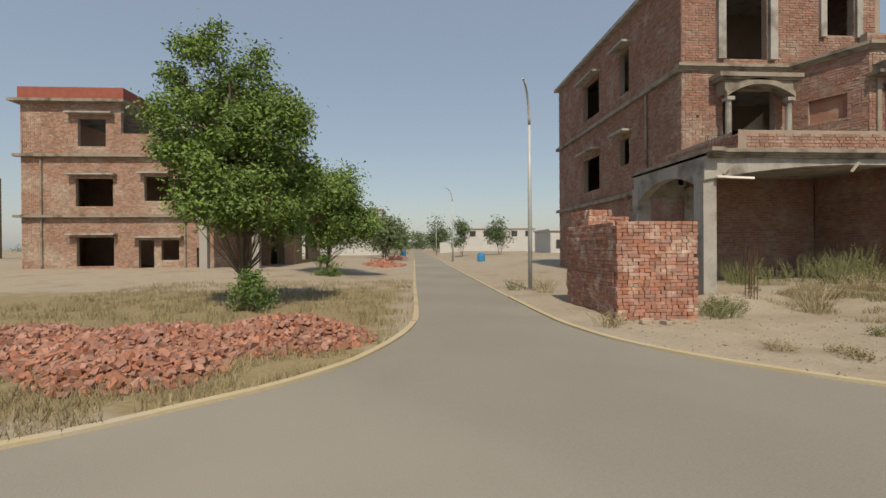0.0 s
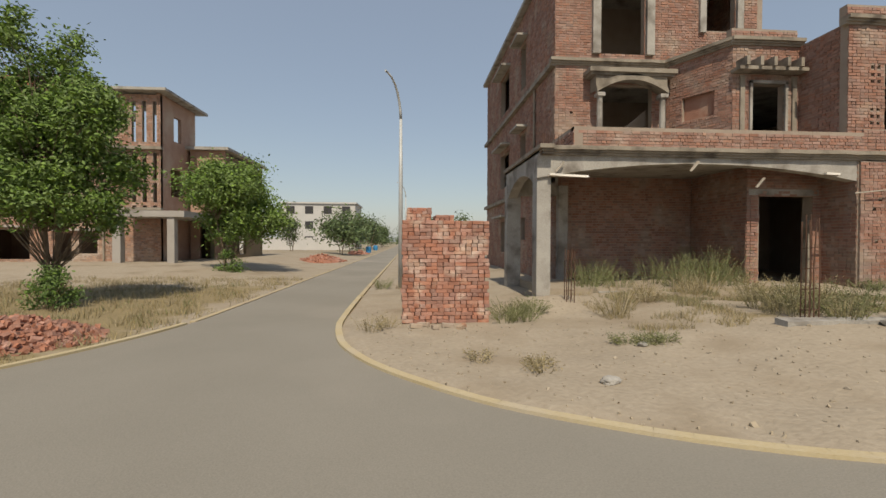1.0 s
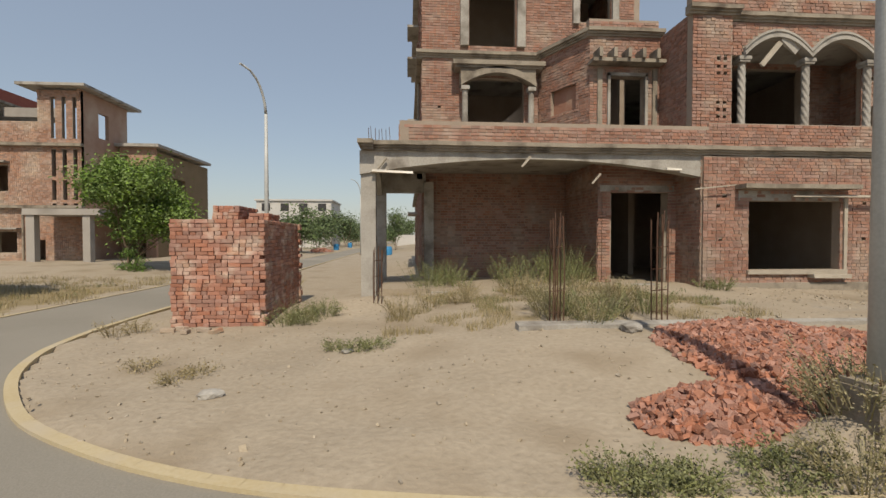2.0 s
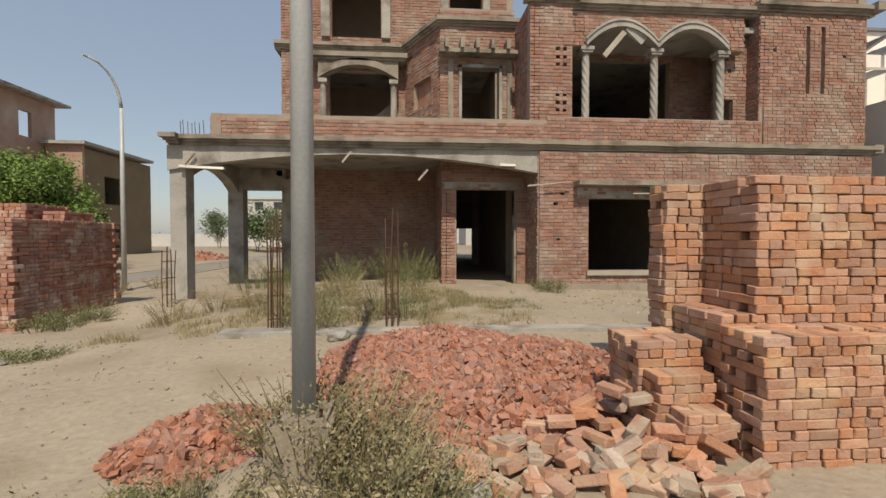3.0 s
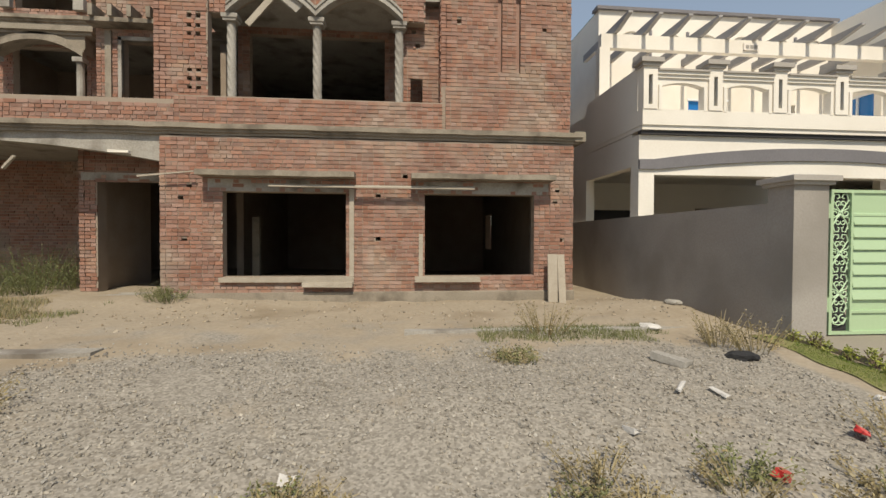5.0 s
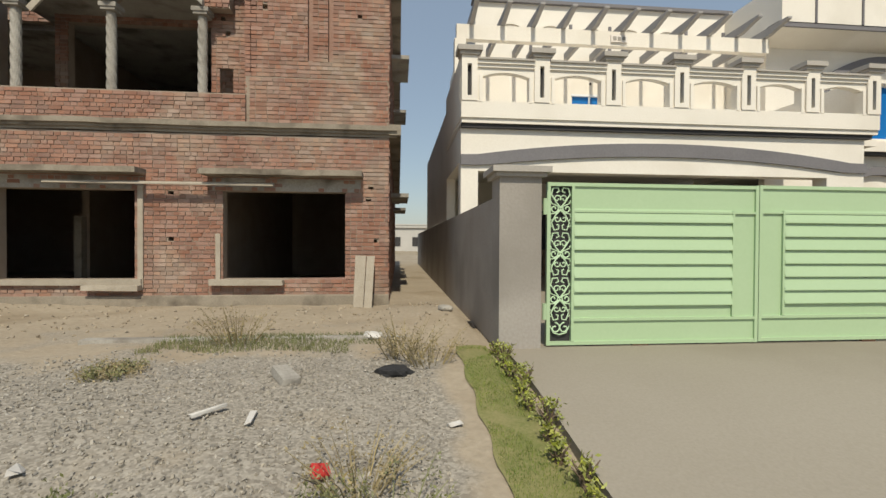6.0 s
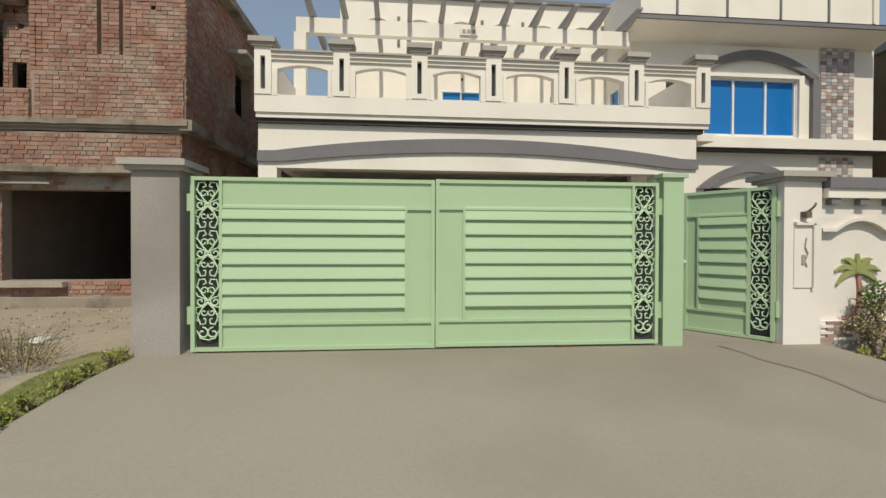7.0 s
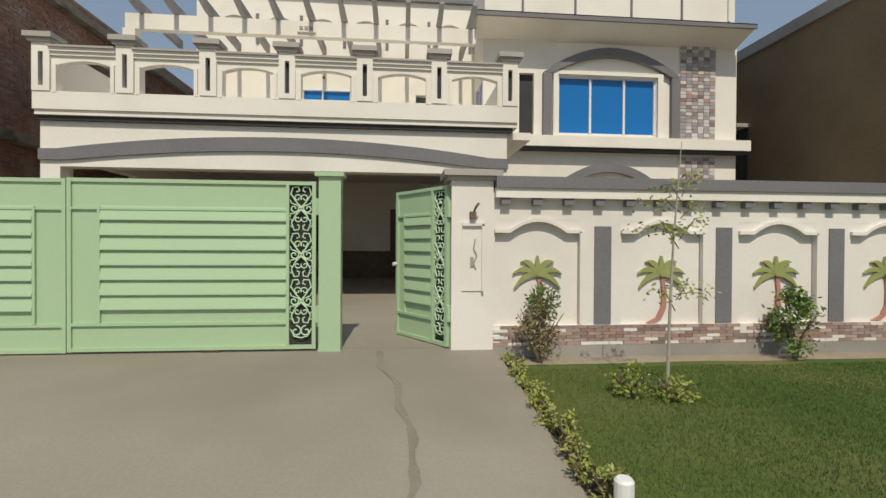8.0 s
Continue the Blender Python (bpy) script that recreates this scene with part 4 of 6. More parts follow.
vpart("eave_edge", Mesh().box(32.66, 40.54, 12.34, 12.4, 7.59, 7.72).box(32.66, 40.54, 12.34, 12.75, 7.693, 7.72), M_GREY, "grey eave edge")
vpart("top_parapet", Mesh().box(32.9, 39.98, 12.5, 12.7, 7.78, 8.95))
vpart("top_parapet", Mesh().box(32.9, 33.1, 12.7, 15.6, 7.78, 8.95))
for x in (33.9, 35.35, 36.93, 38.38):
    vpart("parapet_line", Mesh().box(x, x + 0.05, 12.46, 12.5, 7.8, 8.95), M_GREY, "thin grey line on the parapet")
vpart("parapet_rib", Mesh().box(39.75, 39.82, 12.44, 12.5, 7.8, 8.95))
vpart("roof_shade", Mesh().box(25.2, 31.5, 16.5, 20, 9.7, 9.8), material("green_sheet", (0.03, 0.12, 0.07), (0.05, 0.16, 0.10)), "green roof sheet")

# ---- front boundary: gate pillars, gates, wall ----
def pillar(x0, x1, mat, label, z1=2.34):
    p = thing("gate_pillar", label, "pillar", at=((x0 + x1) / 2, 6.2, 0.2))
    part("shaft", Mesh().box(x0, x1, 6.0, 6.45, 0.05, z1), mat, p)
    part("cap", Mesh().box(x0 - 0.05, x1 + 0.05, 5.95, 6.5, z1, z1 + 0.05).box(x0 - 0.1, x1 + 0.1, 5.9, 6.55, z1 + 0.05, z1 + 0.12).add([(x0 - 0.1, 5.9, z1 + 0.12), (x1 + 0.1, 5.9, z1 + 0.12), (x1 + 0.1, 6.55, z1 + 0.12), (x0 - 0.1, 6.55, z1 + 0.12), (x0 + 0.05, 6.05, z1 + 0.15), (x1 - 0.05, 6.05, z1 + 0.15), (x1 - 0.05, 6.4, z1 + 0.15), (x0 + 0.05, 6.4, z1 + 0.15)], BOXF[1:2] + [(0, 1, 5, 4), (1, 2, 6, 5), (2, 3, 7, 6), (3, 0, 4, 7), (4, 5, 6, 7)]), M_CAP, p, "flat moulded cap")
    return p


pillar(23.45, 23.97, M_PLASTER, "grey cement-plastered gate pillar with flat cap")
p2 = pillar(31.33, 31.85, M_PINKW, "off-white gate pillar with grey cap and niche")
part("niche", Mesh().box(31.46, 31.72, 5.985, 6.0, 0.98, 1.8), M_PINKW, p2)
# Raised strips added in place of the niche's shaded top and right reveal.
part("niche_border", Mesh().box(31.46, 31.73, 5.95, 6.0, 1.78, 1.82).box(31.70, 31.73, 5.95, 6.0, 0.98, 1.8), M_PINKW, p2, "raised edge for the shaded niche reveal")
part("wall_lamp", Mesh().tube([(31.6, 5.98, 1.93), (31.6, 5.9, 1.97), (31.62, 5.86, 2.02), (31.65, 5.88, 2.05)], 0.014, 6).box(31.55, 31.62, 5.9, 6.0, 1.87, 1.95), M_BARK, p2, "small bare lamp holder")
part("lettering", Mesh().tube([(31.62, 5.975, 1.62), (31.6, 5.975, 1.5), (31.64, 5.975, 1.42), (31.6, 5.975, 1.32), (31.63, 5.975, 1.25)], 0.008, 5).box(31.56, 31.6, 5.97, 5.985, 1.28, 1.4), M_CONC, p2, "thin unreadable metal lettering")

gpost = thing("gate_post", "mint green steel gate post with flat cap", "post", at=(29.87, 6.1, 0.2))
part("shaft", Mesh().box(29.73, 29.99, 6.02, 6.2, 0.12, 2.36), M_GREEN, gpost)
part("cap", Mesh().box(29.69, 30.03, 5.98, 6.24, 2.36, 2.41), M_GREEN, gpost)


def spiral(cx, cz, r, a0, a1, n=14, tight=0.25):
    return [(cx + r * (1 - (1 - tight) * i / n) * math.cos(radians(a0 + (a1 - a0) * i / n)), 0.0, cz + r * (1 - (1 - tight) * i / n) * math.sin(radians(a0 + (a1 - a0) * i / n))) for i in range(n + 1)]


def scrollwork(width, z0, z1):
    """Cast scrolls in a narrow upright panel: hearts and crossed leaves, one above the other."""
    mb, h = Mesh(), 0.56
    c, w = width / 2, width
    k = 0
    z = z1
    while z > z0 + 0.1:
        hh = min(h, z - z0)
        def put(pts, r=0.0075):
            pts = [(x, y, max(q, z0)) for x, y, q in pts]
            mb.tube(pts, r, 5, False)
        for s in (-1, 1):
            m = lambda pts: [(c + s * (x - c), y, q) for x, y, q in pts]
            if hh > 0.5:
                put(m([(c, 0, z - 0.26), (c + 0.2 * w, 0, z - 0.2), (c + 0.44 * w, 0, z - 0.1), (c + 0.36 * w, 0, z - 0.02), (c + 0.12 * w, 0, z - 0.015), (c + 0.07 * w, 0, z - 0.06), (c + 0.2 * w, 0, z - 0.075)]), 0.009)
                put(m(spiral(c + 0.16 * w, z - 0.15, 0.05, 200, -200)))
                put(m(spiral(c + 0.30 * w, z - 0.275, 0.055, 160, 560)), 0.009)
                put(m([(c, 0, z - 0.27), (c + 0.15 * w, 0, z - 0.24), (c + 0.42 * w, 0, z - 0.21), (c + 0.48 * w, 0, z - 0.17)]))
                put(m([(c, 0, z - 0.28), (c + 0.2 * w, 0, z - 0.33), (c + 0.46 * w, 0, z - 0.34), (c + 0.49 * w, 0, z - 0.38)]))
                put(m([(c, 0, z - 0.29), (c + 0.25 * w, 0, z - 0.36), (c + 0.42 * w, 0, z - 0.45), (c + 0.3 * w, 0, z - 0.54), (c + 0.1 * w, 0, z - 0.53), (c + 0.08 * w, 0, z - 0.48), (c + 0.18 * w, 0, z - 0.47)]), 0.009)
                put(m(spiral(c + 0.16 * w, z - 0.40, 0.045, 160, 520)))
                for q in (0.12, 0.42, 0.5):
                    put(m([(c + 0.40 * w, 0, z - q), (c + 0.49 * w, 0, z - q + 0.02)]), 0.006)
            else:
                put(m(spiral(c + 0.22 * w, z - 0.08, 0.07, 90, 480)), 0.009)
                put(m([(c, 0, z - 0.16), (c + 0.3 * w, 0, z - 0.14), (c + 0.46 * w, 0, z - 0.05)]))
        z -= h
        k += 1
    return mb


def leaf(width, mirror, label):
    """A gate leaf from the hinge at x 0: frame, scroll panel, sheet and slats. Its foot is at z 0."""
    g = thing("gate_leaf", label, "gate")
    H, s = 2.02, (-1 if mirror else 1)
    narrow = width < 1.6
    ow = 0.27 if not narrow else 0.24

    def bx(x0, x1, y0, y1, z0, z1, j=0.0):
        a, b = sorted((s * x0, s * x1))
        return Mesh().box(a, b, y0, y1, z0, z1, j)

    fr = bx(0, 0.045, -0.003, 0.053, 0, H)
    for args in ((0.003, width - 0.003, 0, 0.05, H - 0.045, H - 0.002), (0.003, width - 0.003, 0, 0.05, 0.002, 0.045), (width - 0.045, width, -0.003, 0.053, 0, H), (ow + 0.045, ow + 0.08, -0.004, 0.046, 0.045, H - 0.045)):
        b = bx(*args)
        fr.add(b.v, b.f)
    part("frame", fr, M_GREEN, g, "mint green steel frame")
    part("sheet", bx(ow + 0.08, width - 0.04, 0.025, 0.035, 0.04, H - 0.04), M_GREEN, g)
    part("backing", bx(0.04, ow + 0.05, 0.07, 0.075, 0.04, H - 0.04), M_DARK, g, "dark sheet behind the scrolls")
    sc = scrollwork(ow, 0.05, H - 0.05)
    part("scrollwork", Mesh().add([(s * (x + 0.045), y + 0.03, z) for x, y, z in sc.v], sc.f), material("pale_green_cast", (0.52, 0.70, 0.47), (0.57, 0.74, 0.52), 0.5) if "pale_green_cast" not in bpy.data.materials else bpy.data.materials["pale_green_cast"], g, "pale cast scrollwork")
    a, b = ow + 0.08, width - (0.36 if not narrow else 0.22)
    for z in (1.535, 1.357, 1.186, 1.008, 0.837, 0.66, 0.488):
        x0, x1 = sorted((s * a, s * b))
        part("slat", Mesh().add([(x, y, c) for x in (x0, x1) for y, c in ((0.026, z), (-0.016, z), (-0.016, z + 0.012), (0.02, z + 0.168), (0.026, z + 0.168))], [(0, 1, 2, 3, 4), (9, 8, 7, 6, 5), (0, 5, 6, 1), (1, 6, 7, 2), (2, 7, 8, 3), (3, 8, 9, 4)]), M_GREEN, g)
    part("rail", bx(a, width - 0.045, -0.002, 0.026, 1.655, 1.68), M_GREEN, g)
    part("rail", bx(a, width - 0.045, -0.002, 0.026, 0.30, 0.335), M_GREEN, g)
    part("stile", bx(b, b + 0.03, -0.006, 0.026, 0.335, 1.69), M_GREEN, g)
    for z in (0.32, 1.62):
        part("hinge", Mesh().tube([(s * -0.02, 0.02, z), (s * -0.02, 0.02, z + 0.2)], 0.028, 8).add(bx(-0.02, 0.03, 0.0, 0.04, z + 0.04, z + 0.16).v, BOXF), M_GREEN, g)
    part("wheel_stop", bx(width * 0.4, width * 0.4 + 0.2, 0.0, 0.04, -0.03, 0.0), M_RUST, g)
    if narrow:
        part("knob", Mesh().tube([(s * (width - 0.02), -0.01, 1.0), (s * (width - 0.02), -0.06, 1.0)], 0.025, 8), M_ALU, g, "small steel knob")
    return g


LEFT = leaf(2.81, False, "closed mint green steel gate leaf with slats and scrollwork")
LEFT.matrix_basis = pose(24.06, 6.06, 0.27)
RIGHT = leaf(2.81, True, "closed mint green steel gate leaf with slats and scrollwork")
RIGHT.matrix_basis = pose(29.69, 6.06, 0.28)
for g in (LEFT, RIGHT):
    tagged(g, group="gate leaves")
WICK = leaf(1.14, True, "mint green steel wicket gate standing half open")
WICK.matrix_basis = pose(31.28, 6.08, 0.27, 0, 0, -56)

# boundary wall with arched panels, palms and tiles
bwall = thing("boundary_wall", "off-white garden wall with arched panels and painted palm reliefs", "wall", at=(38, 6.1, 0.2))
WX0, WX1 = 31.85, 46.0
panels = [31.85 + 0.58, 34.07, 35.67, 37.27, 38.87, 40.47, 42.07, 43.67]
part("core", Mesh().box(WX0, WX1, 6.09, 6.3, 0.0, 2.2), M_PINKW, bwall)
face = Mesh()
for q, r, c, d in rects(WX0, WX1, 0.54, 2.2, [(x - 0.55, x + 0.54, 0.54, 1.86) for x in panels]):
    face.box(q, r, 6.04, 6.09, c, d)
part("facing", face, M_PINKW, bwall)
for x in panels:
    a = arc(x - 0.36, x + 0.36, 1.7, 0.14, 14)
    top = [(x - 0.56, 1.7)] + a + [(x + 0.55, 1.7)]
    part("panel_arch", Mesh().strip(top, [(p, q + 0.045) for p, q in top], 6.0, 6.05), M_PINKW, bwall, "raised arch moulding")
    part("spandrel", Mesh().strip(top, [(p, 1.86) for p, q in top], 6.042, 6.091), M_PINKW, bwall)
    part("panel_edge", Mesh().box(x + 0.53, x + 0.58, 6.0, 6.05, 0.54, 1.72), M_PINKW, bwall)
    palm = Mesh()
    for k, (dx, dz) in enumerate(((-0.31, -0.22), (-0.33, -0.05), (-0.22, 0.09), (0, 0.16), (0.22, 0.09), (0.33, -0.05), (0.31, -0.22))):
        base, tip = Vector((x, 1.16)), Vector((x + dx * 0.95, 1.24 + dz * 1.1))
        dd = tip - base
        nn = Vector((-dd.y, dd.x)).normalized()
        lift = 0.07 if abs(dx) > 0.1 else 0.0
        lo, hi = [], []
        for i in range(9):
            t = i / 8
            m = base + dd * t + Vector((0, lift * 4 * t * (1 - t)))
            wd = 0.03 * math.sin(math.pi * min(0.97, t * 0.9 + 0.1)) + 0.004
            lo.append((m.x - nn.x * wd, m.y - nn.y * wd))
            hi.append((m.x + nn.x * wd, m.y + nn.y * wd))
        palm.strip(lo, hi, 6.055 - 0.003 * k, 6.093)
    part("palm_crown", palm, M_PALMG, bwall, "green painted palm relief")
    tr = [(x + 0.02, 1.16), (x + 0.045, 0.95), (x + 0.04, 0.75), (x - 0.02, 0.62), (x - 0.15, 0.55)]
    part("palm_trunk", Mesh().strip([(p - 0.022 - 0.03 * (1.16 - q), q) for p, q in tr][::-1], [(p + 0.022 + 0.03 * (1.16 - q) * (1 if i < 4 else 3.4), q) for i, (p, q) in enumerate(tr)][::-1], 6.06, 6.093), M_PALMT, bwall, "terracotta painted palm trunk")
for x in panels[:-1]:
    part("pilaster_inset", Mesh().box(x + 0.73, x + 0.95, 6.025, 6.06, 0.55, 1.79), M_GREY, bwall, "grey painted upright inset")
part("cap", Mesh().box(WX0 + 0.02, WX1, 5.9, 6.42, 2.25, 2.39), M_GREY, bwall, "grey wall capping")
part("cornice", Mesh().box(WX0 + 0.02, WX1, 5.93, 6.35, 2.13, 2.25), M_WHITE, bwall)
dent = data_of("dentil", Mesh().box(-0.06, 0.06, -0.05, 0.05, -0.04, 0.04), M_GREY)
for k in range(35):
    d = new("dentil", dent)
    d.location, d.parent = (32.0 + 0.4 * k, 6.0, 2.085), bwall
    d.matrix_parent_inverse = bwall.matrix_basis.inverted()
part("plinth", Mesh().box(WX0, WX1, 6.0, 6.1, -0.1, 0.29), M_PLASTER, bwall, "grey cement plinth")
part("tile_bed", Mesh().box(WX0, WX1, 6.03, 6.09, 0.29, 0.54), M_PINKW, bwall)
tm = data_of("tile", Mesh().box(-0.09, 0.09, -0.012, 0.012, -0.019, 0.019), M_TILE)
tp = data_of("tile", Mesh().box(-0.09, 0.09, -0.012, 0.012, -0.019, 0.019), M_PINKW)
rng = random.Random(8)
for r in range(6):
    for k in range(48):
        x = WX0 + 0.1 + 0.187 * k + (0.09 if r % 2 else 0)
        t = new("tile", tp if rng.random() < 0.2 else tm)
        t.location, t.parent = (x, 6.022 - rng.uniform(0, 0.006), 0.312 + 0.0412 * r), bwall
        t.matrix_parent_inverse = bwall.matrix_basis.inverted()

side_wall = thing("side_boundary_wall", "long grey cement-plastered boundary wall between the plots", "wall", at=(23.6, 18, 0.2))
part("core", Mesh().box(23.47, 23.7, 6.45, 30, 0.0, 2.12), M_PLASTER, side_wall)
drv = Mesh()
N = 24
for i in range(N + 1):
    y = 1.5 + (6.2 - 1.5) * i / N
    z = -0.11 + 0.36 * smooth(1.5, 5.8, y)
    drv.v += [(23.52, y, z), (27.6, y, z + 0.004), (31.86, y, z)]
for i in range(N):
    k = 3 * i
    drv.f += [(k, k + 1, k + 4, k + 3), (k + 1, k + 2, k + 5, k + 4)]
for i in (0, 2):
    k = len(drv.v)
    drv.v += [(x, y, z - 0.2) for x, y, z in drv.v[i:3 * (N + 1):3]]
    drv.f += [(i + 3 * j, i + 3 * j + 3, k + j + 1, k + j) for j in range(N)]
tagged(part("driveway", drv, M_DRIVE), "pale concrete driveway sloping up to the gate", "driveway", kind="structure")

strip_bed = Mesh()
strip_bed.v = [(22.93 + 0.085 * i + 0.02 * math.sin(j * 1.3), 2.4 + 0.15 * j, height(22.93 + 0.085 * i, 2.4 + 0.15 * j) + 0.012) for j in range(26) for i in range(7)]
strip_bed.f = [(j * 7 + i, j * 7 + i + 1, j * 7 + 8 + i, j * 7 + 7 + i) for j in range(25) for i in range(6)]
tagged(part("grass_strip", strip_bed, M_SBED, smooth=True), "narrow strip of turf beside the driveway", "lawn", kind="structure")
crack = Mesh()
cl = [(30.45, 6.0), (30.5, 5.4), (30.68, 4.8), (30.72, 4.3), (30.82, 3.8), (30.8, 3.3), (30.7, 2.9), (30.74, 2.4), (30.66, 2.0)]
cl = [Vector(p).lerp(Vector(q), t / 4) for p, q in zip(cl, cl[1:]) for t in range(4)]
for i, p in enumerate(cl):
    z = -0.11 + 0.36 * smooth(1.5, 5.8, p.y) + 0.007
    w = 0.03 + 0.012 * math.sin(i * 1.7)
    crack.v += [(p.x - w + 0.015 * math.sin(i), p.y, z), (p.x + w + 0.015 * math.sin(i), p.y, z)]
crack.f = [(2 * i, 2 * i + 1, 2 * i + 3, 2 * i + 2) for i in range(len(cl) - 1)]
tagged(part("filled_crack", crack, material("crack_fill", (0.20, 0.175, 0.14), (0.255, 0.225, 0.185), 0.9, 3, 40, 0.1)), "darker patched crack winding over the driveway", "crack", kind="structure")

# ---- the plastered neighbour beyond the garden ----
nb = thing("brown_house", "tall unpainted brown neighbouring house in shade", "house", at=(48, 18, 0))
part("wall", Mesh().box(42.5, 55, 7.5, 32, -0.1, 8.0), M_BROWN, nb)
part("parapet", Mesh().box(42.4, 55, 7.4, 32, 8.0, 8.35), M_PLASTER, nb)
part("window_hood", Mesh().box(42.0, 42.5, 15.0, 16.4, 5.6, 5.72), M_CONC, nb)
part("window", Mesh().box(42.45, 42.5, 15.1, 16.3, 3.4, 5.6), M_DARK, nb)


# ---- the house across the side street ----
LB = 28.5
lb = thing("brick_house", "unfinished three-storey brick house with red parapet across the side street", "house", at=(-20, 34, 0))
LX0, LX1 = -27.1, -14.05


def lz(z):
    return 1.494 + (z - 1.494) * 1.242


def lx(x):
    return -3.23 + (x + 3.23) * 1.242


lh = [(lx(a) - LX0, lx(b) - LX0, lz(c), lz(d)) for a, b, c, d in ((-19.76, -18.43, 6.53, 7.95), (-19.89, -18.11, 3.58, 4.98), (-19.87, -18.09, 0.58, 2.04), (-16.91, -16.16, 0.1, 1.88), (-15.82, -14.95, 0.88, 1.88), (-14.1, -13.65, 0.25, 1.5), (-16.61, -15.3, 3.85, 5.08))]
M_LBRICK = material("pale_brick_wall", (0.33, 0.20, 0.145), (0.42, 0.285, 0.215), 0.92, 1.5, 18, 0.3, stain=((0.46, 0.355, 0.275), 0.5))
slots = [(11.35 + 0.62 * k, 11.6 + 0.62 * k, z0, z1) for k in range(3) for z0, z1 in ((3.3, 3.7), (3.9, 5.1), (5.3, 6.95), (7.6, 10.1))]
lw = wall(lb, (LX0, LB), FX, LX1 - LX0, -0.5, 10.5, [h for h in lh if h[1] < 13] + slots + [(5.9, 10.6, 8.6, 10.5)], brick=False, mat=M_MORTAR, label="front wall of dusty brick with empty windows")
lbm = bricks_on((LX0, LB), FX, (0, -1), LX1 - LX0, -0.3, 10.5, lh + slots + [(5.9, 10.6, 8.6, 10.5)], pitch=0.1, rng=random.Random(2))
part("brickwork", lbm, material("dusty_wall_brick", (0.30, 0.165, 0.115), (0.385, 0.245, 0.18), 0.92, 1.2, 50, 0.3, vary=0.25, stain=((0.42, 0.32, 0.245), 0.5)), lw, "dusty red bricks", kind="stuff")
part("parapet", Mesh().box(LX0 - 0.1, LX0 + 6.1, LB - 0.1, LB + 8, 10.62, 11.4), M_REDPAR, lb, "dark red brick parapet")
part("ledge", Mesh().box(LX0 - 0.45, LX0 + 6.3, LB - 0.45, LB + 8, 10.45, 10.62), M_MOULD, lb)
part("ledge", Mesh().box(LX0 - 0.3, LX1 + 0.15, LB - 0.3, LB, 7.12, 7.3), M_MOULD, lb)
part("ledge", Mesh().box(LX0 - 0.3, LX1 + 0.15, LB - 0.3, LB, 3.4, 3.56), M_MOULD, lb)
part("pipe", Mesh().tube([(LX0 + 1.2, LB - 0.08, 0), (LX0 + 1.2, LB - 0.08, 7.0)], 0.06, 6), M_MOULD, lb)
part("pipe", Mesh().tube([(-17.4, LB - 0.08, 0), (-17.4, LB - 0.08, 3.4)], 0.06, 6), M_MOULD, lb)
for a, b, z in ((-20.2, -18.0, 8.15), (-20.2, -17.9, 5.12), (-20.2, -17.9, 2.15), (-17.1, -14.7, 2.0), (-16.8, -15.2, 5.2)):
    part("window_hood", Mesh().box(lx(a), lx(b), LB - 0.45, LB, lz(z), lz(z) + 0.1), M_CONC, lb)
wall(lb, (LX1, LB), FY, 4.6, -0.5, 10.6, [(1.6, 2.6, 8.0, 9.6), (1.2, 2.8, 4.4, 6.2)], brick=False, mat=M_LBRICK)
wall(lb, (LX0 + 0.02, LB + 14), (0, -1), 14, -0.5, 10.5, [(3, 5, 4.4, 6.2)], brick=False, mat=M_LBRICK)
part("tower_roof", Mesh().add([(x, y, z) for z in (10.62, 10.78) for x, y in ((LX0 + 9.8, LB - 0.6), (LX1 + 0.6, LB - 0.6), (LX1 + 0.6, LB + 5.3), (LX0 + 9.8, LB + 5.3))], [(0, 3, 2, 1), (4, 5, 6, 7), (0, 1, 5, 4), (1, 2, 6, 5), (2, 3, 7, 6), (3, 0, 4, 7)]), M_CONC, lb, "thin overhanging roof slab")
part("rear_block", Mesh().box(LX0 + 0.3, LX1 - 0.3, LB + 5, LB + 14, -0.5, 7.2), M_LBRICK, lb)
part("floor_slab", Mesh().box(LX0 + 0.2, LX1 - 0.2, LB + 0.23, LB + 14, 7.1, 7.3).box(LX0 + 0.2, LX1 - 0.2, LB + 0.23, LB + 14, 3.4, 3.6).box(LX0 + 0.2, LX0 + 6, LB + 0.23, LB + 8, 10.4, 10.5), M_CONC, lb)
part("porch_column", Mesh().box(-15.6, -15.15, LB - 2.2, LB - 1.8, -0.4, 2.9), M_PLASTER, lb, "grey cement porch column")
part("porch_column", Mesh().box(-12.6, -12.2, LB - 2.2, LB - 1.8, -0.4, 2.9), M_PLASTER, lb, "grey cement porch column")
part("porch_slab", Mesh().box(-15.7, -11.6, LB - 2.3, LB + 6, 2.9, 3.25), M_PLASTER, lb)
part("stair_rail", Mesh().box(LX0 + 6.2, LX0 + 9.8, LB + 3, LB + 3.2, 9.6, 10.2), M_PLASTER, lb)
b2 = thing("plaster_house", "unfinished tan plastered house with an arched window", "house", at=(-12, 36, 0))
wall(b2, (-13.9, 32), FX, 2.3, -0.3, 7.8, [(0.8, 1.7, 4.2, 6.3), (0.6, 1.6, 0.2, 2.6)], brick=False, mat=M_LBRICK)
wall(b2, (-11.6, 32.24), FY, 8, -0.3, 7.6, [(2, 4, 4, 6), (2, 4, 0.5, 2.5)], brick=False, mat=M_BROWN)
part("roof", Mesh().box(-14.2, -11.2, 31.6, 40, 7.8, 8.0), M_CONC, b2)
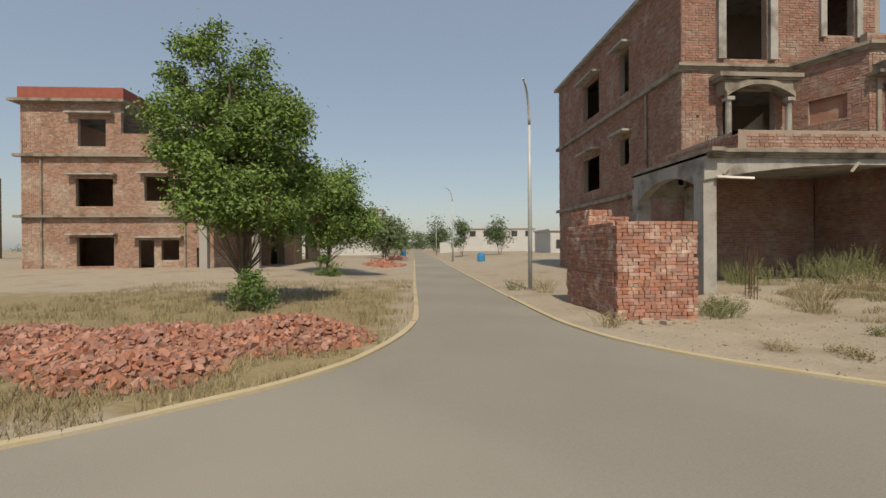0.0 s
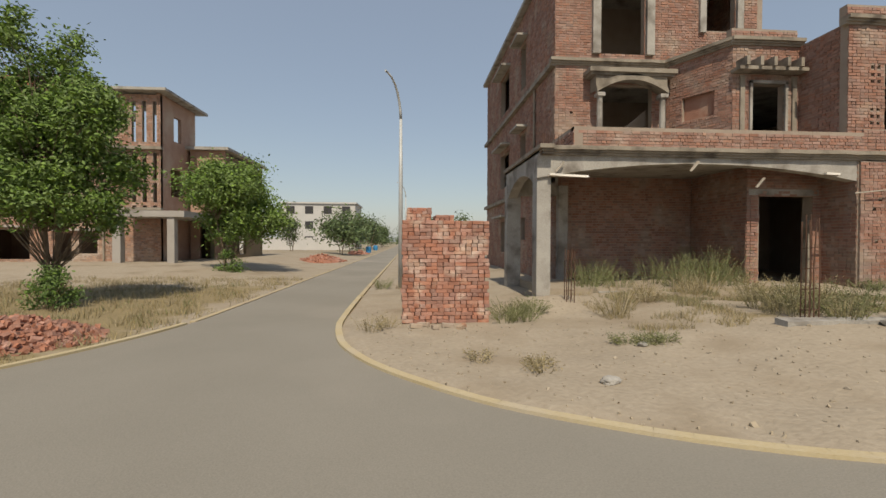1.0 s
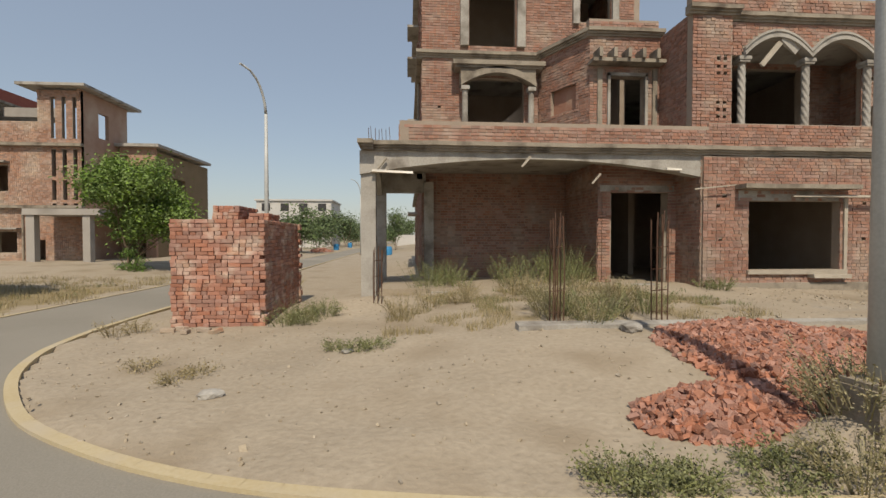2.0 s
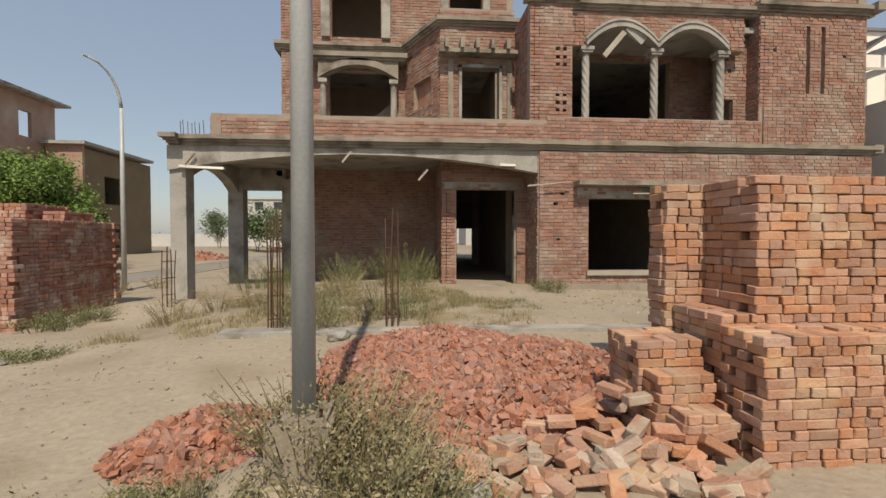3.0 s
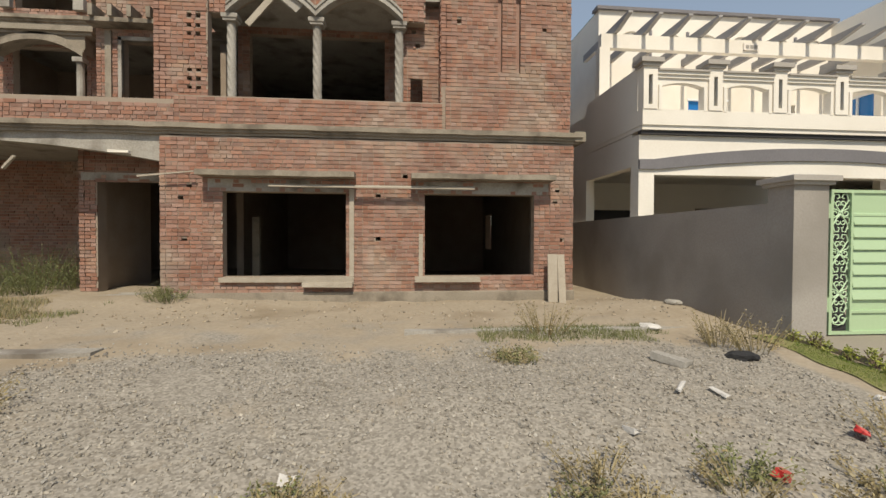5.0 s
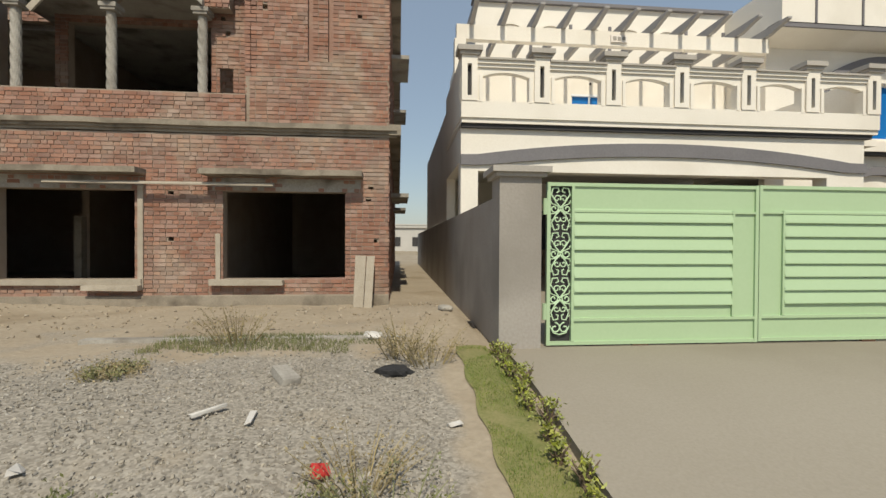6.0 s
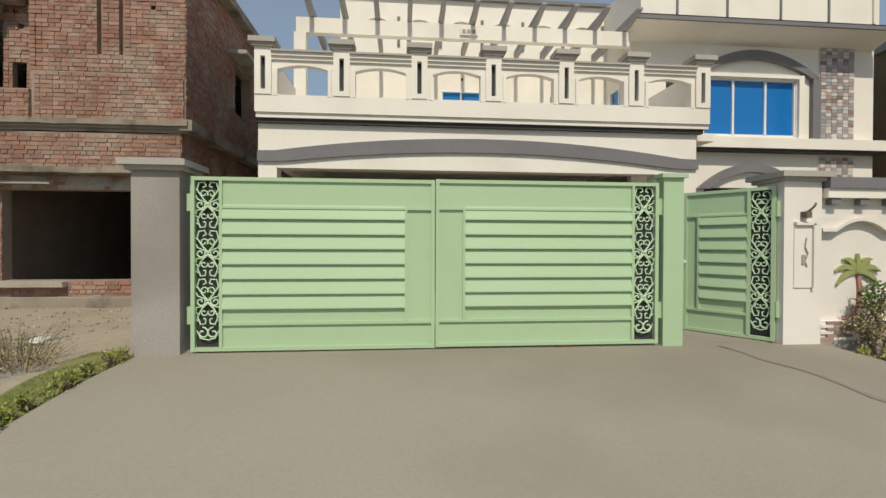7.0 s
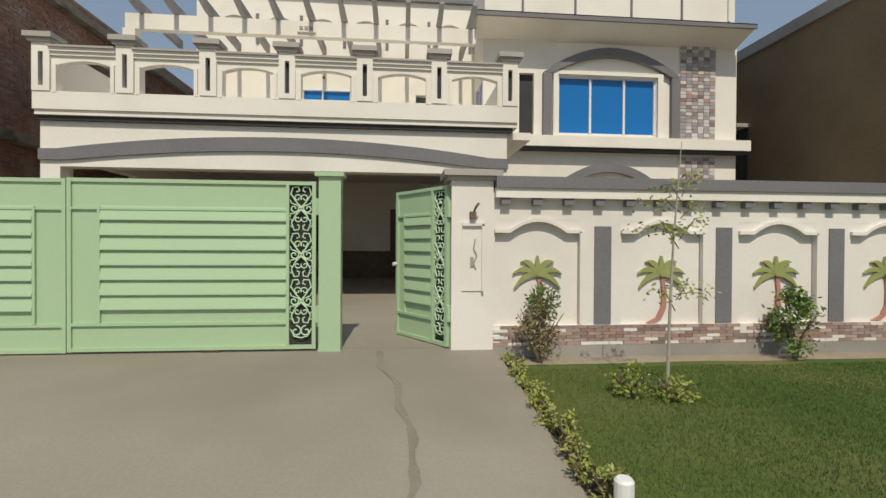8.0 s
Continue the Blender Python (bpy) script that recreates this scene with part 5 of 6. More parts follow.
part("room", Mesh().box(-13.8, -13.4, 34, 39.8, -0.3, 7.7), M_BROWN, b2)
part("floor_slab", Mesh().box(-13.8, -11.85, 32.3, 39.8, 3.3, 3.5), M_CONC, b2)


# ---- brick stacks ----
def worn_brick(seed):
    """Corner points and faces of one hand-made brick with worn edges."""
    rr = random.Random(seed)
    bm = bmesh.new()
    bmesh.ops.create_cube(bm, size=1.0)
    for v in bm.verts:
        v.co = Vector((v.co.x * 0.228 + rr.uniform(-0.005, 0.005), v.co.y * 0.11 + rr.uniform(-0.004, 0.004), v.co.z * 0.0735 + rr.uniform(-0.004, 0.004)))
    bmesh.ops.bevel(bm, geom=bm.edges[:], offset=0.007, segments=1, affect="EDGES", profile=0.5)
    mb = Mesh()
    bm.verts.index_update()
    mb.add([tuple(v.co) for v in bm.verts], [tuple(v.index for v in f.verts) for f in bm.faces])
    bm.free()
    return mb


SHAPES = [worn_brick(40 + k) for k in range(7)]
VARIANTS = [data_of("brick", q, M_BRICK) for q in SHAPES]
OLD_VARIANTS = [data_of("brick", q, M_OLDBRICK) for q in SHAPES]
PALE_VARIANTS = [data_of("brick", q, M_PALEBRICK) for q in SHAPES]
random.seed(11)


def stack_bricks(x0, x1, y0, y1, z0, rows, rng, lean=0.0):
    """Poses of the outer bricks of a dry stack: each course a mixed run of stretchers and headers."""
    out = []
    phase = rng.uniform(0, 6)
    for r in range(rows):
        z = z0 + 0.077 * r + 0.037
        off = 0.012 * math.sin(r * 0.45 + phase) + rng.uniform(-0.008, 0.008)
        mostly = 0.62 if r % 2 == 0 else 0.15

        def put(x, y, turn):
            out.append(pose(x + off + rng.uniform(-0.006, 0.006), y + rng.uniform(-0.011, 0.008), z + rng.uniform(-0.004, 0.004), rng.uniform(-1.2, 1.2), rng.uniform(-1.3, 1.3), rng.uniform(-2.5, 2.5) + turn))

        for side in (0, 1):
            x = x0 + rng.uniform(-0.02, 0.02)
            while x < x1 - 0.05:
                lying = rng.random() < mostly and x < x1 - 0.18
                w = 0.236 if lying else 0.119
                d = 0.057 if lying else 0.116
                put(x + w / 2, (y0 + d) if side == 0 else (y1 - d), 0 if lying else 90)
                x += w
            y = y0 + 0.2
            while y < y1 - 0.2:
                lying = rng.random() < 1 - mostly
                w = 0.236 if lying else 0.119
                d = 0.057 if lying else 0.116
                put((x0 + d) if side == 0 else (x1 - d), y + w / 2, 90 if lying else 0)
                y += w
        if r == rows - 1:
            y = y0 + 0.34
            while y < y1 - 0.2:
                x = x0 + 0.3
                while x < x1 - 0.25:
                    put(x, y, 90)
                    x += 0.12
                y += 0.236
    return out


def build_stack(name, label, blocks, at, seed, near, old=False):
    rng = random.Random(seed)
    st = thing(name, label, "brick stack", at=at)
    allb = []
    for b in blocks:
        allb += stack_bricks(*b, rng)
    allb.sort(key=near)
    mb = Mesh()
    random.seed(seed)
    for k, m in enumerate(allb):
        if k < 300:
            o = new("brick", rng.choice(OLD_VARIANTS if old else VARIANTS))
            o.parent = st
            o.matrix_parent_inverse = st.matrix_basis.inverted()
            o.matrix_basis = m
        else:
            q = rng.choice(SHAPES)
            mb.add([tuple(m @ Vector(v)) for v in q.v], q.f)
    for x0, x1, y0, y1, z0, rows in blocks:
        if x1 - x0 > 0.5 and y1 - y0 > 0.4:
            part("core", Mesh().box(x0 + 0.1, x1 - 0.1, y0 + 0.1, y1 - 0.1, z0, z0 + 0.077 * rows - 0.03), M_OLDBRICK if old else M_BRICK, st)
    part("brickwork", mb, M_OLDBRICK if old else M_BRICK, st, "stacked fired bricks", kind="stuff")
    return st


build_stack("brick_stack", "tall dry stack of orange-red bricks on sandy ground", [
    (1.08, 2.80, 8.15, 11.3, -0.12, 27), (1.15, 1.75, 9.9, 11.2, 1.96, 5), (1.85, 2.3, 10.2, 11.2, 1.96, 3)], (2, 9.6, -0.1), 4, lambda m: m.translation.y - 0.05 * m.translation.z, old=True)
build_stack("brick_stack", "stepped dry stack of orange-red bricks beside rubble and gravel", [
    (12.5, 14.3, 2.34, 2.82, -0.107, 13), (12.82, 14.26, 2.82, 3.5, -0.107, 29), (12.42, 14.1, 3.5, 3.8, -0.107, 29),
    (12.52, 12.82, 2.83, 3.5, -0.107, 14)], (13.3, 3.2, 0), 5, lambda m: m.translation.y)
build_stack("brick_stack", "low crumbling stack of orange bricks", [(11.86, 12.4, 2.95, 3.5, -0.107, 11), (11.93, 12.4, 2.72, 2.95, -0.107, 8), (12.0, 12.4, 2.5, 2.72, -0.107, 5)], (12.1, 3.1, 0), 6, lambda m: m.translation.y)

rng = random.Random(21)
for k in range(118):
    f = rng.random() ** 0.8
    x = 9.75 + 2.6 * f
    y = rng.uniform(2.05, 2.6 + 0.95 * f) - (0.12 if x > 11.8 else 0.0)
    pile = 0.34 * smooth(10.3, 11.7, x) * smooth(2.1, 2.9, y)
    tilt = 30 if y < 2.5 or rng.random() < 0.25 else 9
    o = new("brick", rng.choice(PALE_VARIANTS if rng.random() < (0.45 if y < 2.6 else 0.15) else VARIANTS))
    o.matrix_basis = pose(x, y, height(x, y) + 0.036 + 0.0012 * tilt * rng.random() + pile * rng.random(), rng.uniform(-tilt, tilt), rng.uniform(-tilt, tilt), rng.choice((0, 0, 90, 40, 130)) + rng.uniform(-22, 22))
    tagged(o, "loose brick caked with old mortar in front of the stack" if o.data in PALE_VARIANTS else "loose orange brick lying in front of the stack", "brick", "loose bricks")
for x, y in ((1.35, 7.5), (1.7, 7.4), (1.95, 7.55), (2.2, 7.45), (1.5, 7.7)):
    o = new("brick", PALE_VARIANTS[1])
    o.matrix_basis = pose(x, y, height(x, y) + 0.04, rng.uniform(-8, 8), rng.uniform(-8, 8), rng.uniform(0, 180))
    tagged(o, "dusty brick lying at the foot of a stack", "brick", "fallen bricks")


def chunks(mb, centres, sizes, seed):
    """Broken pieces, each a rough skewed block, at the centres."""
    g = np.random.default_rng(seed)
    n = len(centres)
    c, s = np.array(centres), np.array(sizes)
    unit = np.array([(x, y, z) for z in (-0.5, 0.5) for y in (-0.5, 0.5) for x in (-0.5, 0.5)])
    dims = np.stack([s * g.uniform(0.8, 1.5, n), s * g.uniform(0.6, 1.0, n), s * g.uniform(0.45, 0.8, n)], 1)
    v = unit[None] * dims[:, None] * g.uniform(0.58, 1.1, (n, 8, 3))
    q = g.normal(0, 1, (n, 4))
    q /= np.linalg.norm(q, axis=1)[:, None]
    w, x, y, z = q.T
    R = np.stack([1 - 2 * (y * y + z * z), 2 * (x * y - z * w), 2 * (x * z + y * w), 2 * (x * y + z * w), 1 - 2 * (x * x + z * z), 2 * (y * z - x * w), 2 * (x * z - y * w), 2 * (y * z + x * w), 1 - 2 * (x * x + y * y)], 1).reshape(n, 3, 3)
    v = np.einsum("nij,nkj->nki", R, v) + c[:, None]
    k = len(mb.v)
    mb.v.extend(map(tuple, v.reshape(-1, 3).tolist()))
    for i in range(n):
        o = k + 8 * i
        mb.f.extend([(o + p, o + q2, o + r, o + t) for p, q2, r, t in BOXF])


def heap(label, bumps, n, seed, size=0.085):
    """bumps: (x, y, radius x, radius y, height)."""
    rng = random.Random(seed)
    hp = thing("rubble_heap", label, "rubble heap", at=(bumps[0][0], bumps[0][1], 0))

    def h(x, y):
        return max(hh * max(0.0, 1 - ((x - a) / rx) ** 2 - ((y - b) / ry) ** 2) ** 1.25 for a, b, rx, ry, hh in bumps)

    mb, base = Mesh(), Mesh()
    xs = np.linspace(min(b[0] - b[2] for b in bumps), max(b[0] + b[2] for b in bumps), 50)
    ys = np.linspace(min(b[1] - b[3] for b in bumps), max(b[1] + b[3] for b in bumps), 36)
    base.v = [(x, y, height(x, y) + (h(x, y) - 0.03 if h(x, y) > 0 else -0.12)) for y in ys for x in xs]
    base.f = [(j * 50 + i, j * 50 + i + 1, j * 50 + 51 + i, j * 50 + 50 + i) for j in range(35) for i in range(49)]
    part("mound", base, M_BAT, hp, "brick dust and grit", smooth=True)
    cs, ss = [], []
    k = 0
    while k < n:
        a, b, rx, ry, hh = rng.choices(bumps, [q[2] * q[3] for q in bumps])[0]
        t, q = rng.uniform(0, 6.283), math.sqrt(rng.random()) * 1.06
        x, y = a + rx * q * math.cos(t), b + ry * q * math.sin(t)
        if on_road(x, y, -0.1):
            k += 1
            continue
        cs.append((x, y, height(x, y) + h(x, y) + rng.uniform(-0.02, 0.03)))
        ss.append(size * rng.uniform(0.6, 1.5))
        k += 1
    chunks(mb, cs, ss, seed)
    part("brick_rubble", mb, M_BAT, hp, "broken dark red brick pieces", kind="stuff")
    return hp


heap("heap of broken dark red brick pieces on dusty ground", [(10.35, 4.6, 1.35, 1.3, 0.30), (11.5, 4.5, 0.95, 0.95, 0.22), (9.8, 3.85, 0.75, 0.95, 0.24), (10.9, 3.6, 1.0, 0.8, 0.2)], 6000, 31, 0.07)
heap("small spread of broken brick beside the lamp post", [(8.42, 2.95, 0.72, 0.5, 0.28)], 1100, 32, 0.07)
heap("long low heap of broken red brick beside the street", [(-5.4, 6.6, 1.5, 1.3, 0.4), (-7.2, 5.9, 1.7, 1.5, 0.38), (-9.3, 6.0, 2.0, 1.4, 0.34), (-6.6, 4.6, 1.0, 0.8, 0.26), (-12.5, 6.2, 2.2, 1.3, 0.3)], 5600, 33, 0.085)


# ---- lamp posts, rebar, small structures ----
M_FOOT = material("dusty_footing", (0.22, 0.185, 0.14), (0.33, 0.28, 0.215), 0.95, 4, 40, 0.4, stain=((0.16, 0.13, 0.08), 0.8))


def lamp_post(x, y, z, arm, label, h=7.5):
    lp = thing("street_lamp", label, "street lamp", "street lamps", at=(x, y, z))
    part("pole", Mesh().tube([(x, y, z), (x, y, z + h * 0.5), (x, y, z + h * 0.82)], [0.078, 0.068, 0.05], 14), M_GALV, lp, smooth=True)
    ax, ay = arm
    pts = [(x + ax * t ** 1.7, y + ay * t ** 1.7, z + h * 0.82 + h * 0.18 * math.sin(t * math.pi / 2)) for t in (0, 0.15, 0.3, 0.45, 0.6, 0.8, 1.0)]
    part("arm", Mesh().tube(pts, [0.05, 0.045, 0.042, 0.04, 0.036, 0.034, 0.03], 10), M_GALV, lp, smooth=True)
    e = pts[-1]
    part("bracket_end", Mesh().tube([e, (e[0] + ax * 0.12, e[1] + ay * 0.12, e[2] + 0.01)], 0.035, 8), M_GALV, lp)
    part("base_plate", Mesh().box(x - 0.17, x + 0.17, y - 0.17, y + 0.17, z - 0.02, z + 0.02), M_FOOT, lp)
    part("footing", Mesh().box(x - 0.2, x + 0.2, y - 0.2, y + 0.2, z - 0.6, z - 0.021, 0.01), M_FOOT, lp)
    for sx in (-1, 1):
        for sy in (-1, 1):
            part("bolt", Mesh().tube([(x + sx * 0.13, y + sy * 0.13, z + 0.02), (x + sx * 0.13, y + sy * 0.13, z + 0.07)], 0.012, 6), M_RUST, lp)
    return lp


lamp_post(0.93, 14.75, -0.07, (-0.42, -0.9), "tall grey steel street lamp with curved arm and no lantern", 7.05)
lamp_post(9.26, 2.27, 0.47, (-0.1, -1.4), "grey steel street lamp beside brick rubble")
lamp_post(0.9, 46, -0.05, (-0.8, -0.6), "distant thin street lamp with curved arm")
lamp_post(0.9, 80, -0.05, (-0.8, -0.6), "distant thin street lamp with curved arm")
rng = random.Random(77)
for x, y, h in ((8.0, 6.2, 1.85), (9.72, 6.2, 1.85), (4.95, 9.35, 1.25)):
    rc = thing("rebar_cage", "rusty reinforcement bars standing from a footing", "rebar", "rebar cages", at=(x, y, 0.2))
    for dx, dy in ((-0.085, -0.085), (0.085, -0.085), (-0.085, 0.085), (0.085, 0.085), (0.0, -0.09), (0.0, 0.09)):
        part("bar", Mesh().tube([(x + dx, y + dy, 0.0), (x + dx + rng.uniform(-0.02, 0.02), y + dy, h * 0.6), (x + dx + rng.uniform(-0.025, 0.025), y + dy, 0.2 + h * rng.uniform(0.9, 1.0))], 0.011, 5), M_RUST, rc)
    for z in (0.4, 0.75, 1.1, 1.45):
        if z < h:
            part("stirrup", Mesh().tube([(x - 0.095, y - 0.095, z), (x + 0.095, y - 0.095, z + 0.02), (x + 0.095, y + 0.095, z), (x - 0.095, y + 0.095, z - 0.02), (x - 0.095, y - 0.095, z)], 0.006, 4), M_RUST, rc)
tagged(part("foundation_strip", Mesh().box(7.3, 14.6, 5.85, 6.1, -0.2, 0.27, 0.02), M_CONC), "low concrete foundation strip in the ground", "foundation")
tagged(part("foundation_strip", Mesh().box(18.2, 23.2, 6.75, 6.95, -0.2, 0.26, 0.02), M_CONC), "low concrete foundation strip in the ground", "foundation")


# ---- plants ----
def leaves(mb, centre, spread, n, size, rng, up=0.3):
    """Small pointed leaves scattered round a centre."""
    g = np.random.default_rng(rng.randrange(1 << 30))
    p = g.normal(0, 1, (n, 3)) * np.array(spread) + np.array(tuple(centre))
    d = np.stack([g.uniform(-1, 1, n), g.uniform(-1, 1, n), g.uniform(-0.9, up, n)], 1)
    d /= np.linalg.norm(d, axis=1)[:, None] + 1e-9
    w = np.cross(d, np.stack([g.uniform(-1, 1, n), g.uniform(-1, 1, n), g.uniform(-0.4, 1, n)], 1))
    w /= np.linalg.norm(w, axis=1)[:, None] + 1e-9
    s = (size * g.uniform(0.6, 1.3, n))[:, None]
    v = np.stack([p, p + d * s * 0.5 + w * s * 0.22, p + d * s, p + d * s * 0.5 - w * s * 0.22], 1).reshape(-1, 3)
    k = len(mb.v)
    mb.v.extend(map(tuple, v.tolist()))
    mb.f.extend([(k + 4 * i, k + 4 * i + 1, k + 4 * i + 2, k + 4 * i + 3) for i in range(n)])


def tree(label, x, y, z, h, width, seed, clumps=85, per=110, size=0.17, low=0.25, trunks=3, mat=None, spread=0.34, group="", lobes=None):
    rng = random.Random(seed)
    if lobes is None:
        lobes = []
        for k in range(9):
            f = low + 0.12 + (0.82 - low) * rng.random()
            a, q = rng.uniform(0, 6.283), width * 0.3 * math.sqrt(rng.random()) * (1.1 - 0.6 * (f - low) / (1 - low))
            lobes.append((math.cos(a) * q, math.sin(a) * q, h * f, width * rng.uniform(0.15, 0.26), h * rng.uniform(0.09, 0.16)))
    t = thing("tree", label, "tree", group, at=(x, y, z))
    wood = Mesh()
    crown = Mesh()
    tips = []
    for k in range(trunks):
        a = 6.283 * k / trunks + rng.uniform(-0.4, 0.4)
        pts = [Vector((x + 0.1 * math.cos(a), y + 0.1 * math.sin(a), z - 0.1))]
        for i in range(1, 7):
            f = i / 6
            pts.append(Vector((x + math.cos(a) * width * 0.2 * f + rng.uniform(-0.1, 0.1), y + math.sin(a) * width * 0.2 * f + rng.uniform(-0.1, 0.1), z + h * 0.86 * f)))
        r = 0.085 * h / 8
        wood.tube(pts, [r * (1 - 0.85 * i / 6) for i in range(7)], 8)
        tips.append(pts)
    for c in range(clumps):
        ox, oy, oz, rx, rz = rng.choices(lobes, [q[3] ** 2 * q[4] for q in lobes])[0]
        d = Vector((rng.gauss(0, 1), rng.gauss(0, 1), rng.gauss(0, 1))).normalized() * rng.uniform(0.35, 1.0) ** 0.5
        c3 = Vector((x + ox + d.x * rx, y + oy + d.y * rx, z + oz + d.z * rz))
        stem = rng.choice(tips)
        i = min(5, max(1, int((c3.z - z) / h * 6.9) - 1))
        wood.tube([stem[i], stem[i].lerp(c3, 0.55) + Vector((0, 0, -0.08)), c3], [0.016, 0.011, 0.005], 5, False)
        sp = spread * rng.uniform(0.7, 1.15)
        leaves(crown, c3, (sp, sp, sp * 0.8), per, size, rng)
    part("trunk", wood, M_BARK, t, "slender grey-brown stems and limbs", kind="stuff")
    part("crown", crown, mat or M_LEAF, t, "dense green leaves in loose clumps", kind="stuff")
    return t


def bush(name, label, x, y, z, w, h, seed, n=900, size=0.07, mat=None, category="bush", group=""):
    rng = random.Random(seed)
    b = thing(name, label, category, group, at=(x, y, z))
    st, lf = Mesh(), Mesh()
    for k in range(9):
        a = rng.uniform(0, 6.283)
        e = Vector((x + math.cos(a) * w * 0.4, y + math.sin(a) * w * 0.4, z + h * rng.uniform(0.5, 0.95)))
        st.tube([(x, y, z - 0.05), (x + (e.x - x) * 0.4, y + (e.y - y) * 0.4, z + (e.z - z) * 0.55), tuple(e)], [0.015, 0.01, 0.004], 5, False)
    for k in range(24):
        a, q, f = rng.uniform(0, 6.283), math.sqrt(rng.random()), rng.uniform(0.15, 0.92)
        r = w * 0.42 * math.sin(math.pi * min(0.95, f * 0.8 + 0.18))
        leaves(lf, (x + math.cos(a) * q * r, y + math.sin(a) * q * r, z + h * f), (w * 0.1, w * 0.1, h * 0.07), n // 24, size, rng, 0.9)
    part("stem_mass", st, M_BARK, b, kind="stuff")
    part("foliage", lf, mat or M_LEAF2, b, kind="stuff")
    return b


tree("broad leafy green tree with several slim stems beside the street", -7.65, 11.0, -0.2, 6.7, 3.0, 51, 230, 250, 0.12, 0.36, spread=0.21, group="street trees", lobes=[
    (-1.19, 0.18, 6.14, 0.69, 0.87), (-0.48, -0.27, 6.38, 0.60, 0.78), (0.44, 0.27, 5.95, 0.51, 0.87), (0.84, -0.36, 4.72, 0.87, 0.92), (-1.32, -0.27, 4.72, 0.87, 0.92),
    (-0.26, 0.45, 4.91, 1.01, 1.10), (0.00, -0.54, 3.69, 1.10, 0.74), (-1.06, 0.45, 3.50, 0.78, 0.69), (1.06, 0.45, 3.59, 0.83, 0.69), (1.32, -0.18, 2.83, 0.51, 0.41), (0.26, -0.45, 2.74, 1.10, 0.55), (-0.88, 0.09, 2.65, 0.74, 0.46), (0.88, 0.27, 2.36, 0.55, 0.37)])
bush("bush", "round green bush at the foot of a tree", -7.2, 10.3, -0.2, 1.15, 1.15, 52, 2200, 0.09)
tree("smaller leafy green tree beside the side street", -7.7, 22.4, -0.3, 6.6, 5.9, 53, 120, 230, 0.17, 0.24, group="street trees")
bush("bush", "green bush at the foot of a tree", -7.5, 22.0, -0.3, 1.5, 1.4, 54, 1500, 0.11)
tree("small pale green tree on open ground", 8.5, 60, -0.2, 5.6, 4.2, 55, 40, 60, 0.3, 0.3, 2, M_FARLEAF, 0.5)
tree("small pale green tree on open ground", 4.0, 66, -0.2, 5.0, 3.0, 56, 30, 60, 0.3, 0.3, 2, M_FARLEAF, 0.5)
tree("distant green tree on open ground", -14.5, 62, -0.2, 5.5, 4.5, 57, 40, 60, 0.3, 0.3, 2, M_FARLEAF, 0.5)
for k in range(9):
    tree("distant green street tree in a row", -6.5 - 0.5 * (k % 3), 52 + 13 * k, -0.2, 5.6 + 0.9 * (k % 2), 6.5, 60 + k, 34, 60, 0.42, 0.2, 2, M_FARLEAF, 0.75, "tree row")
for k, (x, y) in enumerate(((3, 120), (6, 150), (-1.5, 210), (1.5, 235))):
    tree("distant green tree at the end of the street", x, y, -0.2, 8, 8, 80 + k, 30, 60, 0.6, 0.15, 2, M_FARLEAF, 1.1, "far trees")
rng = random.Random(90)
woods = Mesh()
for k in range(420):
    a = rng.uniform(-300, 330)
    leaves(woods, (a, rng.uniform(255, 330), rng.uniform(0.5, 4.5) * rng.random()), (2.2, 2.2, 1.2), 26, 1.1, rng)
tagged(part("woods", woods, M_FARLEAF), "hazy line of distant green trees along the horizon", "woods", kind="stuff")
rng = random.Random(95)
sap = thing("young_tree", "thin young tree with few small leaves on the lawn", "tree", at=(33.15, 4.4, 0.14))
trunk, twig, sprig = [(33.15, 4.4, 0.1), (33.17, 4.4, 0.9), (33.2, 4.4, 1.6), (33.24, 4.4, 2.1), (33.27, 4.4, 2.5)], Mesh(), Mesh()
for z, dx, dz in ((1.95, -0.3, 0.02), (1.9, 0.26, 0.03), (1.75, -0.42, -0.05), (1.7, 0.3, 0.12), (1.62, -0.25, 0.12), (1.2, 0.3, -0.1), (1.15, 0.22, 0.06), (1.05, -0.2, 0.1), (2.05, -0.2, 0.06), (2.1, 0.15, 0.08)):
    x = 33.17 + 0.05 * z
    e = Vector((x + dx, 4.4 + rng.uniform(-0.25, 0.25), z + dz))
    twig.tube([(x, 4.4, z - 0.1), (x + dx * 0.5, 4.4, z + dz * 0.8), tuple(e)], [0.006, 0.004, 0.002], 4, False)
    for q in (0.35, 0.6, 0.85, 1.0):
        leaves(sprig, Vector((x, 4.4, z - 0.05)).lerp(e, q), (0.05, 0.05, 0.035), 9, 0.05, rng, 0.4)
part("trunk", Mesh().tube(trunk, [0.017, 0.014, 0.01, 0.007, 0.003], 8), M_WOOD, sap)
part("twig_mass", twig, M_BARK, sap, kind="stuff")
part("foliage", sprig, M_YELLOWLEAF, sap, "sparse small leaves", kind="stuff")
bush("bush", "low yellow-green plant beside the young tree", 32.82, 4.45, 0.12, 0.36, 0.34, 96, 420, 0.05, M_YELLOWLEAF)
bush("bush", "low yellow-green plant at the foot of the young tree", 33.2, 4.35, 0.12, 0.42, 0.24, 94, 420, 0.05, M_YELLOWLEAF)
bush("bush", "tall pale green shrub against the garden wall", 32.38, 5.75, 0.15, 0.7, 0.7, 97, 1300, 0.05, M_DRY)
bush("bush", "leafy green shrub rising in front of a palm relief", 32.42, 5.8, 0.6, 0.4, 0.5, 98, 420, 0.06, M_LEAF2)
